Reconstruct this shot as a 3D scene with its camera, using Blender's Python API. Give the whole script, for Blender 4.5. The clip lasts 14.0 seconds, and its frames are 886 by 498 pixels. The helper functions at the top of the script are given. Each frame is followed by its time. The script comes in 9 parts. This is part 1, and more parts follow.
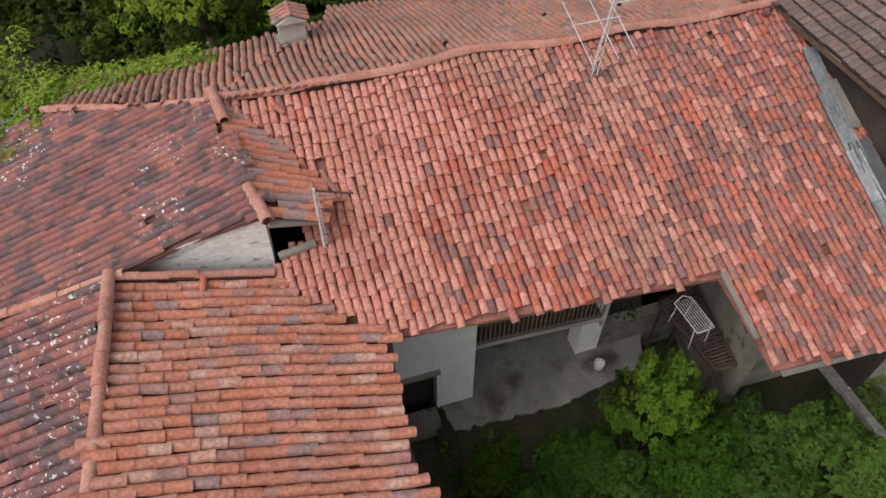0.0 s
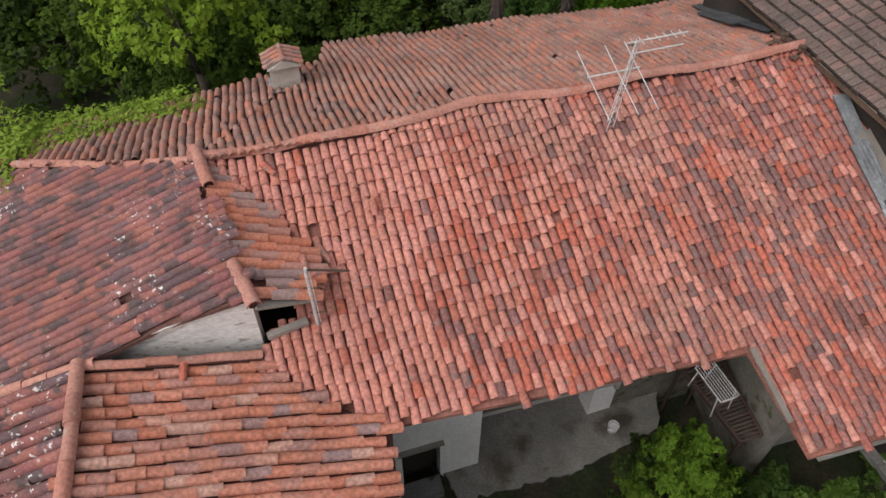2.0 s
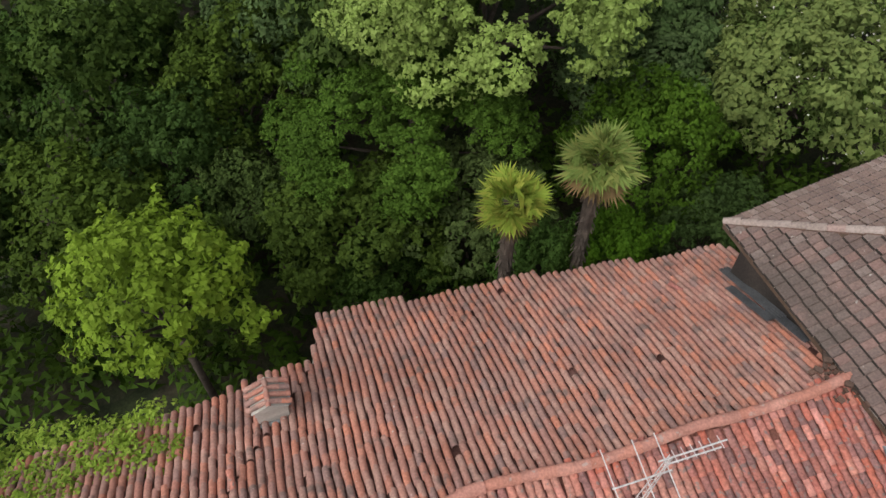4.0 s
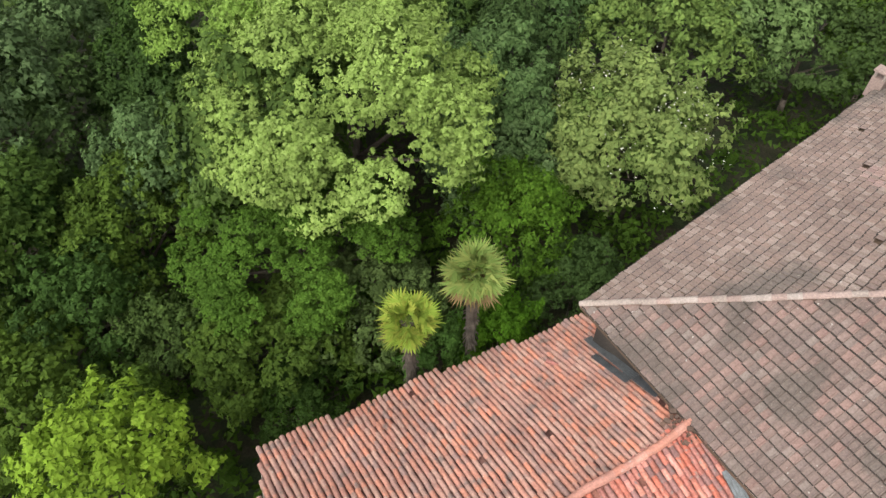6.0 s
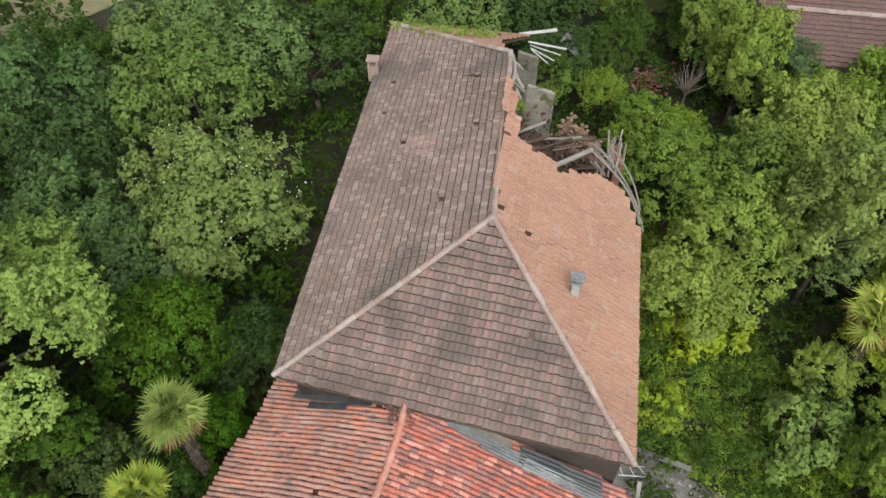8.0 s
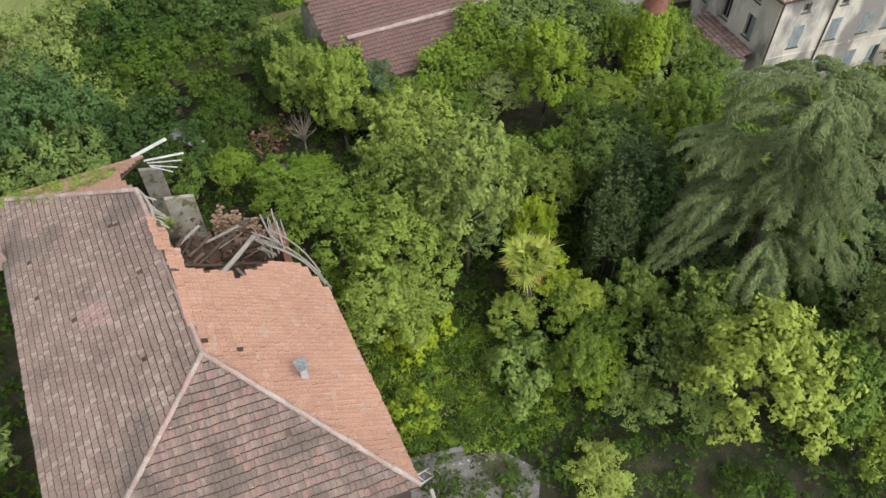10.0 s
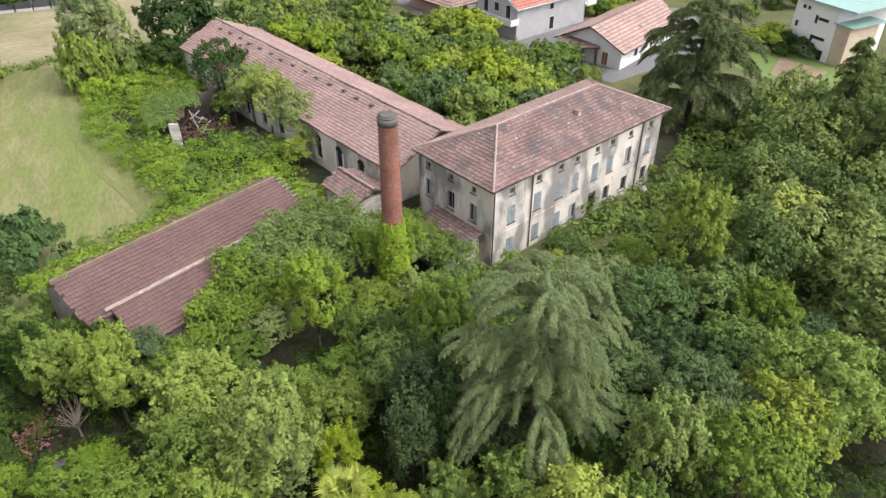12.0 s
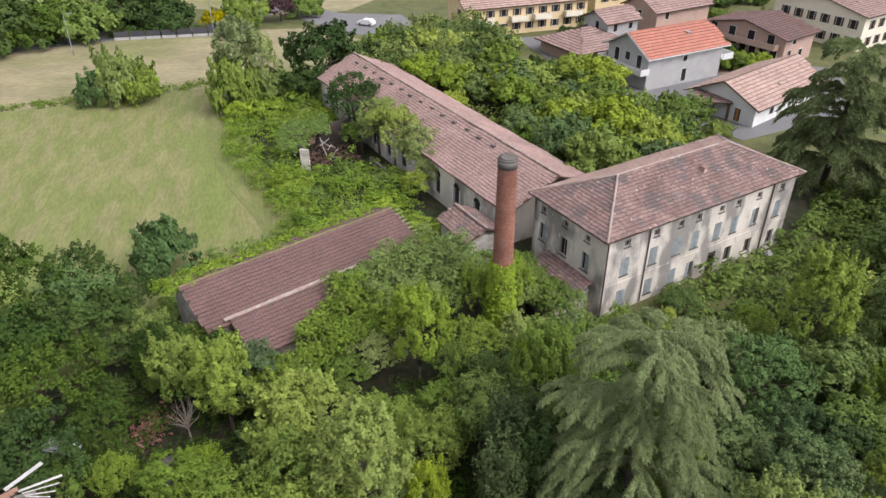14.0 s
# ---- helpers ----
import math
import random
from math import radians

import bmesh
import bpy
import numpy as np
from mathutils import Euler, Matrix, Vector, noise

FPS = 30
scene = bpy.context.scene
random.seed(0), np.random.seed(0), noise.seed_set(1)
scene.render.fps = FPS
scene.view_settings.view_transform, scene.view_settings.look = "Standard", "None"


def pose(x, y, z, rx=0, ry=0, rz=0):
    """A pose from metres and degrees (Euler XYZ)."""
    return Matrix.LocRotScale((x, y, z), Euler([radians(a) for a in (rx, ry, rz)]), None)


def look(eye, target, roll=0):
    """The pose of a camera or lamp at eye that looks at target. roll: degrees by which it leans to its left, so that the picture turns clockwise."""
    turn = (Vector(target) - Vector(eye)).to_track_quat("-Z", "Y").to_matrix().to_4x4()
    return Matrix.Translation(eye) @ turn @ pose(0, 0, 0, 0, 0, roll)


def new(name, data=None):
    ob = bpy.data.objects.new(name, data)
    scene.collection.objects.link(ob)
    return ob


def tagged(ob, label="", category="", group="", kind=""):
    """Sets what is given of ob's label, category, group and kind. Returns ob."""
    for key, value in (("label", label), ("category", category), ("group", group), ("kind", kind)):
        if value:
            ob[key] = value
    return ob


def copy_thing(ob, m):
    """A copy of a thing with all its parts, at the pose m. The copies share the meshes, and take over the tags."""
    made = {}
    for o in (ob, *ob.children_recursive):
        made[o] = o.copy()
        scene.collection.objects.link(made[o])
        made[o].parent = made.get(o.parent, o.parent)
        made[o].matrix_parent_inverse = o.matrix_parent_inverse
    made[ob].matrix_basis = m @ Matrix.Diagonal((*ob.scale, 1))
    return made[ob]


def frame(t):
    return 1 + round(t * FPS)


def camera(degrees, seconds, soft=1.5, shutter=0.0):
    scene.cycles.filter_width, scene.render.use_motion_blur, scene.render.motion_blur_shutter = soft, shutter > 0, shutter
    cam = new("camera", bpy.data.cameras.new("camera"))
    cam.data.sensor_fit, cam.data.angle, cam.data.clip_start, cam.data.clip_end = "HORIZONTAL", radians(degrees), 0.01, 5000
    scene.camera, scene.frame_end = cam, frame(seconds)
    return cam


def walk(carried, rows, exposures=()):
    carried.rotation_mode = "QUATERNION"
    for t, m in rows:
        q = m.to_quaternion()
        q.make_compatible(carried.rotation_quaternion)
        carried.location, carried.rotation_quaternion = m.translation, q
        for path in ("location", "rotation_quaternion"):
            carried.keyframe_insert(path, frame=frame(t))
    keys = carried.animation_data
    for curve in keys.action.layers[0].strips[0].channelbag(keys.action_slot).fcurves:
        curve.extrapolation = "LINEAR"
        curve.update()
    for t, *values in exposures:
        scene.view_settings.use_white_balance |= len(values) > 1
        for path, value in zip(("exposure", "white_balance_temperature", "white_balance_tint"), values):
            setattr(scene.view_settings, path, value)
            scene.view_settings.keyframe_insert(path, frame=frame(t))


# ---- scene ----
cam = camera(63.8, 14.0, soft=1.5)
# seconds, eye in metres, pitch, yaw and roll in degrees
ROWS = [
    (0.0, 0.411, 0.071, 20.394, -49.790, 1.632, 0.077),
    (0.5, 0.412, 0.053, 20.403, -49.776, 1.974, 0.040),
    (1.0, 0.387, 0.126, 20.413, -49.860, 1.865, 0.145),
    (1.5, 0.324, 0.754, 20.349, -49.752, 1.698, 0.116),
    (2.0, 0.259, 2.118, 20.316, -49.540, 1.663, 0.072),
    (2.5, 0.230, 4.134, 20.635, -49.942, 1.919, -0.010),
    (3.0, 0.117, 6.519, 21.579, -49.984, 2.070, -0.107),
    (3.5, -0.023, 8.925, 22.879, -49.890, 1.943, -0.113),
    (3.7, -0.053, 9.693, 23.508, -50.213, 1.881, -0.067),
    (5.8, -0.087, 10.536, 29.260, -49.902, -8.113, -0.133),
    (6.0, -0.068, 10.486, 29.636, -49.863, -11.388, -0.029),
    (6.5, -0.012, 10.454, 30.524, -49.815, -19.683, 0.056),
    (7.0, 0.016, 10.377, 31.419, -49.712, -29.189, 0.116),
    (7.5, 0.023, 10.341, 32.329, -49.666, -41.833, -0.068),
    (8.0, -0.033, 10.373, 33.327, -49.760, -54.367, -0.149),
    (8.5, 0.002, 10.435, 34.304, -49.871, -66.718, -0.109),
    (8.7, 0.026, 10.409, 34.725, -49.941, -71.459, -0.174),
    (10.8, 0.400, 10.023, 39.375, -44.519, -99.598, 0.094),
    (11.0, 0.614, 9.981, 39.963, -43.078, -102.023, 0.011),
    (11.5, 0.579, 9.948, 41.039, -38.910, -108.007, -0.048),
    (12.0, 0.610, 9.883, 42.220, -35.091, -113.576, -0.091),
    (12.5, 0.476, 10.042, 42.815, -32.256, -115.594, -0.080),
    (13.0, 0.511, 10.289, 42.851, -32.191, -114.095, -0.067),
    (13.5, 0.572, 10.323, 42.655, -32.038, -105.482, -0.061),
    (14.0, 0.654, 10.096, 42.598, -32.077, -103.261, -0.120),
]
EXPOSURES = ((0.0, 0.05, 6500, 12), (3.0, -0.03, 6500, 14), (3.7, 0.05, 6500, 13), (5.8, 1.0, 6500, 8), (6.5, 0.95, 6450, 7), (7.5, 0.78, 6450, 7), (8.5, 0.64, 6450, 7), (8.7, 0.64, 6450, 7), (10.8, 1.10, 6400, 13), (11.5, 1.24, 6350, 16), (12.5, 1.14, 6350, 16), (14.0, 0.94, 6350, 17))
walk(cam, [(t, pose(x, y, z, 90 + p, 0, a) @ pose(0, 0, 0, 0, 0, r)) for t, x, y, z, p, a, r in ROWS], EXPOSURES)
# ---- end of walk ----

# ---------------------------------------------------------------- light
world = bpy.data.worlds.new("overcast_sky")
scene.world = world
world.use_nodes = True
wn, wl = world.node_tree.nodes, world.node_tree.links
sky = wn.new("ShaderNodeTexSky")
sky.sky_type, sky.sun_disc = "NISHITA", False
SUN_ELEVATION, SUN_HEADING = radians(50), radians(226)
sky.sun_elevation, sky.sun_rotation = SUN_ELEVATION, SUN_HEADING
sky.dust_density, sky.air_density, sky.ozone_density = 4.0, 1.0, 1.0
grey = wn.new("ShaderNodeHueSaturation")
grey.inputs["Saturation"].default_value = 0.15
wl.new(sky.outputs[0], grey.inputs["Color"])
wl.new(grey.outputs[0], wn["Background"].inputs["Color"])
wn["Background"].inputs["Strength"].default_value = 0.15
sun_data = bpy.data.lights.new("sun", "SUN")
sun_data.energy, sun_data.angle, sun_data.color = 0.85, radians(55), (1.0, 0.95, 0.87)
sun = new("sun", sun_data)
to_sun = Vector((math.sin(SUN_HEADING) * math.cos(SUN_ELEVATION), math.cos(SUN_HEADING) * math.cos(SUN_ELEVATION), math.sin(SUN_ELEVATION)))
sun.matrix_world = look(tuple(to_sun * 120), (0, 0, 0))
scene.view_settings.exposure = 0.0


# ---------------------------------------------------------------- materials
def surface(name, colours, island=True, rough=0.85, wash=0.25, wash_scale=0.6, grain=0.26, grain_scale=16.0, spots=None,
            spot_scale=6.0, spot_at=0.66, bump=0.25, bump_scale=18.0, metal=0.0, through_light=0.0, streak=1.0, second=None, second_scale=0.15, second_at=0.55, tree_tint=False, stretch=(1.0, 1.0), gloss=0.3, spot_patch=0.0):
    """A procedural surface: a ramp of colours (picked piece by piece, or by a broad noise), a broad wash, fine grain, spots and relief."""
    m = bpy.data.materials.new(name)
    m.use_nodes = True
    n, l = m.node_tree.nodes, m.node_tree.links
    bsdf = n["Principled BSDF"]
    geo = n.new("ShaderNodeNewGeometry")
    where = n.new("ShaderNodeMapping")
    where.inputs["Scale"].default_value = (*stretch, streak)
    l.new(geo.outputs["Position"], where.inputs["Vector"])

    def noise_of(scale, detail=3.0, vector=None):
        t = n.new("ShaderNodeTexNoise")
        t.inputs["Scale"].default_value, t.inputs["Detail"].default_value = scale, detail
        l.new(vector or where.outputs[0], t.inputs["Vector"])
        return t.outputs["Fac"]

    def stops(fac, rows, constant=False):
        r = n.new("ShaderNodeValToRGB")
        r.color_ramp.interpolation = "CONSTANT" if constant else "LINEAR"
        els = r.color_ramp.elements
        while len(els) < len(rows):
            els.new(0.5)
        for e, (at, c) in zip(els, rows):
            e.position, e.color = at, (*c, 1) if len(c) == 3 else c
        l.new(fac, r.inputs[0])
        return r.outputs[0]

    def blend(kind, fac, a, b):
        x = n.new("ShaderNodeMixRGB")
        x.blend_type = kind
        if isinstance(fac, float):
            x.inputs[0].default_value = fac
        else:
            l.new(fac, x.inputs[0])
        for socket, v in ((x.inputs[1], a), (x.inputs[2], b)):
            if isinstance(v, tuple):
                socket.default_value = (*v, 1)
            else:
                l.new(v, socket)
        return x.outputs[0]

    if island:
        info = n.new("ShaderNodeObjectInfo")
        add = n.new("ShaderNodeMath")
        add.operation = "ADD"
        l.new(info.outputs["Random"], add.inputs[0])
        l.new(geo.outputs["Random Per Island"], add.inputs[1])
        part_of = n.new("ShaderNodeMath")
        part_of.operation = "FRACT"
        l.new(add.outputs[0], part_of.inputs[0])
        pick = part_of.outputs[0]
    else:
        pick = stops(noise_of(wash_scale * 0.7, 5.0), [(0.3, (0, 0, 0)), (0.7, (1, 1, 1))])
    k = len(colours)
    colour = stops(pick, [((i + 0.0) / max(1, k - (0 if island else 1)), c) for i, c in enumerate(colours)])
    if second:
        mask = stops(noise_of(second_scale, 4.0), [(second_at - 0.06, (0, 0, 0)), (second_at + 0.06, (1, 1, 1))])
        colour = blend("MIX", mask, colour, second)
    lo, hi = 1 - wash, 1 + wash * 0.6
    colour = blend("MULTIPLY", 1.0, colour, stops(noise_of(wash_scale, 4.0), [(0.28, (lo, lo, lo)), (0.72, (min(hi, 1.0), min(hi, 1.0), min(hi, 1.0)))]))
    lo = 1 - grain
    colour = blend("MULTIPLY", 1.0, colour, stops(noise_of(grain_scale, 2.0), [(0.35, (lo, lo, lo)), (0.65, (1, 1, 1))]))
    if tree_tint:
        info2 = n.new("ShaderNodeObjectInfo")
        span = n.new("ShaderNodeMapRange")
        span.inputs["To Min"].default_value, span.inputs["To Max"].default_value = 0.80, 1.24
        l.new(info2.outputs["Random"], span.inputs["Value"])
        hue = n.new("ShaderNodeMapRange")
        hue.inputs["To Min"].default_value, hue.inputs["To Max"].default_value = 0.504, 0.475
        l.new(info2.outputs["Random"], hue.inputs["Value"])
        hs = n.new("ShaderNodeHueSaturation")
        again = n.new("ShaderNodeMath")
        again.operation = "MULTIPLY"
        again.inputs[1].default_value = 7.31
        l.new(info2.outputs["Random"], again.inputs[0])
        other = n.new("ShaderNodeMath")
        other.operation = "FRACT"
        l.new(again.outputs[0], other.inputs[0])
        dull = n.new("ShaderNodeMapRange")
        dull.inputs["To Min"].default_value, dull.inputs["To Max"].default_value = 0.93, 1.13
        l.new(other.outputs[0], dull.inputs["Value"])
        l.new(dull.outputs[0], hs.inputs["Saturation"])
        l.new(span.outputs[0], hs.inputs["Value"])
        l.new(hue.outputs[0], hs.inputs["Hue"])
        l.new(colour, hs.inputs["Color"])
        colour = hs.outputs[0]
    if spots:
        mask = stops(noise_of(spot_scale, 5.0), [(spot_at, (0, 0, 0)), (spot_at + 0.05, (1, 1, 1))])
        if spot_patch:
            mask = blend("MULTIPLY", 1.0, mask, stops(noise_of(spot_patch, 2.0), [(0.54, (0, 0, 0)), (0.60, (1, 1, 1))]))
        colour = blend("MIX", mask, colour, spots)
    l.new(colour, bsdf.inputs["Base Color"])
    bsdf.inputs["Roughness"].default_value, bsdf.inputs["Metallic"].default_value = rough, metal
    bsdf.inputs["Specular IOR Level"].default_value = gloss
    if bump:
        b = n.new("ShaderNodeBump")
        b.inputs["Strength"].default_value, b.inputs["Distance"].default_value = bump, 0.03
        l.new(noise_of(bump_scale, 4.0), b.inputs["Height"])
        l.new(b.outputs[0], bsdf.inputs["Normal"])
    if through_light:
        t = n.new("ShaderNodeBsdfTranslucent")
        l.new(colour, t.inputs["Color"])
        x = n.new("ShaderNodeMixShader")
        x.inputs[0].default_value = through_light
        l.new(bsdf.outputs[0], x.inputs[1])
        l.new(t.outputs[0], x.inputs[2])
        l.new(x.outputs[0], n["Material Output"].inputs["Surface"])
    return m


def leafy(name, *colours):
    mean = [sum(c[i] for c in colours) / len(colours) for i in range(3)]
    colours = [tuple((0.45 * m + 0.55 * v) * k for m, v, k in zip(mean, c, (0.95, 1.0, 0.90))) for c in colours]
    return surface(name, colours, rough=0.75, wash=0.4, wash_scale=0.55, grain=0.1, grain_scale=3.0, bump=0.0, through_light=0.16, tree_tint=True, gloss=0.12)


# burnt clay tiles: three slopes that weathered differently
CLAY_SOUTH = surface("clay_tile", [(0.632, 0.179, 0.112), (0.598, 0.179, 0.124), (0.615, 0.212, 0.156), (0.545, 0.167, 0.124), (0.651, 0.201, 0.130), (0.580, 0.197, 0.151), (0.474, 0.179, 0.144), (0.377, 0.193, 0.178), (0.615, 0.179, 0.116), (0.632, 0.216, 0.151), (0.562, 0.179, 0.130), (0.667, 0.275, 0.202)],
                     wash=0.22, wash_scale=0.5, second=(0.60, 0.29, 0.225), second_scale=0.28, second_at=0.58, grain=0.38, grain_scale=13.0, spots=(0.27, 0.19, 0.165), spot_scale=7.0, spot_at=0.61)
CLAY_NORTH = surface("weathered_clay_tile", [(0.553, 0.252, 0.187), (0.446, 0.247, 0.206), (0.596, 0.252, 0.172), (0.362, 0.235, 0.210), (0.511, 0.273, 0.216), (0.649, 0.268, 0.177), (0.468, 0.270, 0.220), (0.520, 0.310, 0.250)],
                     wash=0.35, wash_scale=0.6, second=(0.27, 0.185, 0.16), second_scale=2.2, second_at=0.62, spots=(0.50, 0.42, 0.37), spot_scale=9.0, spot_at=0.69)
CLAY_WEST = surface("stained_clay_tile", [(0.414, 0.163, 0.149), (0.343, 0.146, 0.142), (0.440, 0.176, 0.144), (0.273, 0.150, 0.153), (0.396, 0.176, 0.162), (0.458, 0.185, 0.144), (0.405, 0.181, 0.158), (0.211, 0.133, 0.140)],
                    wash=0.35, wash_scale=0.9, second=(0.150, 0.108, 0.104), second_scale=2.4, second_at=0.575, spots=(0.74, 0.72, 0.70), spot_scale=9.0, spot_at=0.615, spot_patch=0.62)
CLAY_PINK = surface("faded_clay_tile", [(0.742, 0.322, 0.254), (0.708, 0.307, 0.245), (0.771, 0.345, 0.277), (0.684, 0.292, 0.236), (0.742, 0.339, 0.283), (0.789, 0.351, 0.266), (0.719, 0.298, 0.224)],
                    wash=0.25, wash_scale=0.8, grain=0.34, grain_scale=13.0, spots=(0.40, 0.24, 0.20), spot_scale=8.0, spot_at=0.63)
CLAY_RIDGE = surface("ridge_tile", [(0.64, 0.30, 0.225), (0.58, 0.25, 0.18), (0.67, 0.34, 0.265), (0.56, 0.27, 0.21)], wash=0.25, wash_scale=1.2, spots=(0.42, 0.31, 0.27), spot_scale=5.0, spot_at=0.64)
# beds below the tiles; CLAY_DECK and CLAY_GUTTER are darkened for gap shade
CLAY_DECK = surface("clay_channel", [(0.15, 0.06, 0.045), (0.10, 0.045, 0.04)], island=False, wash=0.5)
CLAY_BED = surface("worn_clay_channel", [(0.50, 0.205, 0.150), (0.40, 0.170, 0.130), (0.44, 0.20, 0.155)], island=False, wash=0.45, wash_scale=2.0)
CLAY_GUTTER = surface("shaded_clay_channel", [(0.26, 0.12, 0.095), (0.20, 0.10, 0.085), (0.23, 0.125, 0.10)], island=False, wash=0.45, wash_scale=2.0)
# strip tiles: orange lifted to offset the weak light on their slope
CLAY_STRIP = surface("lifted_orange_tile", [(0.78, 0.30, 0.185), (0.74, 0.27, 0.165), (0.80, 0.34, 0.225), (0.72, 0.29, 0.195), (0.82, 0.36, 0.25), (0.62, 0.33, 0.27), (0.50, 0.34, 0.31)], wash=0.2, wash_scale=1.2)
FLAT_GREY = surface("grey_flat_tile", [(0.277, 0.202, 0.172), (0.262, 0.193, 0.166), (0.299, 0.213, 0.180), (0.271, 0.201, 0.173), (0.315, 0.222, 0.186), (0.255, 0.191, 0.168), (0.363, 0.283, 0.242)],
                    wash=0.30, wash_scale=0.5, second=(0.185, 0.150, 0.130), second_scale=0.3, second_at=0.60, spots=(0.40, 0.36, 0.325), spot_scale=6.0, spot_at=0.70)
FLAT_PEACH = surface("peach_flat_tile", [(0.428, 0.248, 0.173), (0.403, 0.230, 0.163), (0.445, 0.266, 0.185), (0.415, 0.242, 0.175), (0.391, 0.224, 0.160)], wash=0.2, wash_scale=0.4, spots=(0.346, 0.233, 0.181), spot_scale=2.0, spot_at=0.6)
FLAT_HIP = surface("brown_flat_tile", [(0.215, 0.155, 0.135), (0.20, 0.147, 0.128), (0.235, 0.165, 0.142), (0.30, 0.20, 0.172), (0.205, 0.152, 0.135), (0.22, 0.16, 0.14), (0.27, 0.215, 0.19), (0.28, 0.18, 0.155)],
                   wash=0.30, wash_scale=0.8, second=(0.165, 0.130, 0.112), second_scale=0.55, second_at=0.56, spots=(0.36, 0.33, 0.30), spot_scale=8.0, spot_at=0.69)
FLAT_VILLA = surface("villa_roof_tile", [(0.248, 0.157, 0.136), (0.215, 0.139, 0.125), (0.278, 0.179, 0.156), (0.189, 0.130, 0.119), (0.330, 0.221, 0.192), (0.264, 0.186, 0.168)], wash=0.35, wash_scale=0.45, second=(0.165, 0.135, 0.128), second_scale=0.5, second_at=0.56, spots=(0.43, 0.385, 0.36), spot_scale=2.8, spot_at=0.655)
FLAT_PINK = surface("pink_roof_tile", [(0.375, 0.255, 0.222), (0.345, 0.235, 0.205), (0.405, 0.285, 0.250), (0.310, 0.210, 0.190)], wash=0.25, wash_scale=0.25, spots=(0.221, 0.185, 0.174), spot_scale=1.2, spot_at=0.66)
FLAT_SHED = surface("shed_roof_tile", [(0.162, 0.102, 0.094), (0.152, 0.096, 0.090), (0.174, 0.108, 0.097), (0.188, 0.111, 0.097)], wash=0.25, wash_scale=0.3, spots=(0.260, 0.124, 0.087), spot_scale=0.9, spot_at=0.70)
FLAT_RED = surface("new_red_tile", [(0.442, 0.176, 0.126), (0.408, 0.166, 0.121), (0.468, 0.195, 0.142)], wash=0.12, wash_scale=0.3)
# lower tile edges: joint dirt and the shadow line between courses, as one dark colour
TILE_EDGE = surface("dirt_shade_tile_edge", [(0.050, 0.040, 0.034), (0.070, 0.055, 0.045), (0.04, 0.034, 0.028)], wash=0.3)
HIP_CAP = surface("hip_cap_tile", [(0.396, 0.327, 0.288), (0.361, 0.292, 0.254), (0.447, 0.378, 0.340), (0.378, 0.275, 0.241)], wash=0.25, wash_scale=1.0)
PLASTER_OLD = surface("old_plaster", [(0.50, 0.48, 0.43), (0.60, 0.57, 0.51), (0.44, 0.41, 0.37)], island=False, wash=0.45, wash_scale=0.9, grain=0.15, spots=(0.40, 0.27, 0.21), spot_scale=2.2, spot_at=0.68, streak=2.2)
PLASTER_GABLE = surface("flaking_white_plaster", [(0.84, 0.82, 0.79), (0.88, 0.865, 0.83), (0.78, 0.76, 0.72)], island=False, wash=0.15, wash_scale=1.2, grain=0.2, grain_scale=9.0, spots=(0.42, 0.36, 0.30), spot_scale=3.2, spot_at=0.60, streak=2.6)
WHITEWASH = surface("flaking_whitewash", [(0.880, 0.870, 0.850), (0.900, 0.890, 0.870), (0.840, 0.830, 0.800)], island=False, wash=0.10, wash_scale=1.2, grain=0.12, grain_scale=9.0, spots=(0.50, 0.46, 0.40), spot_scale=1.6, spot_at=0.70)
PLASTER_RUIN = surface("ruined_plaster", [(0.36, 0.33, 0.27), (0.44, 0.41, 0.35), (0.27, 0.25, 0.20)], island=False, wash=0.45, wash_scale=1.2, spots=(0.12, 0.13, 0.06), spot_scale=1.8, spot_at=0.58)
PLASTER_VILLA = surface("villa_plaster", [(0.615, 0.569, 0.489), (0.664, 0.622, 0.550), (0.548, 0.504, 0.433)], island=False, wash=0.22, wash_scale=0.5, grain=0.10, grain_scale=9.0, second=(0.274, 0.260, 0.239), second_scale=0.42, second_at=0.535, streak=0.45, spots=(0.432, 0.399, 0.350), spot_scale=1.5, spot_at=0.64)
PLASTER_YELLOW = surface("yellow_plaster", [(0.72, 0.57, 0.33), (0.76, 0.61, 0.37)], island=False, wash=0.08)
PLASTER_CREAM = surface("cream_plaster", [(0.76, 0.71, 0.58), (0.79, 0.74, 0.62)], island=False, wash=0.08)
PLASTER_WHITE = surface("white_plaster", [(0.74, 0.74, 0.73), (0.79, 0.79, 0.78)], island=False, wash=0.10)
PLASTER_GREY = surface("raw_grey_render", [(0.416, 0.416, 0.408), (0.464, 0.464, 0.456)], island=False, wash=0.15)
PLASTER_PINK = surface("pink_plaster", [(0.468, 0.323, 0.264), (0.510, 0.365, 0.306)], island=False, wash=0.12)
TRAVERTINE = surface("tan_cladding", [(0.52, 0.42, 0.31), (0.57, 0.47, 0.36)], island=False, wash=0.2)
BRICK = surface("chimney_brick", [(0.331, 0.145, 0.100), (0.294, 0.130, 0.095), (0.368, 0.170, 0.116), (0.258, 0.120, 0.089)], wash=0.35, wash_scale=0.6, spots=(0.184, 0.130, 0.116), spot_scale=1.6, spot_at=0.60)
MORTAR = surface("mortar", [(0.30, 0.19, 0.15), (0.25, 0.16, 0.13)], island=False)
STONE_CAP = surface("stone_cap", [(0.168, 0.158, 0.140), (0.133, 0.126, 0.115)], island=False, wash=0.4)
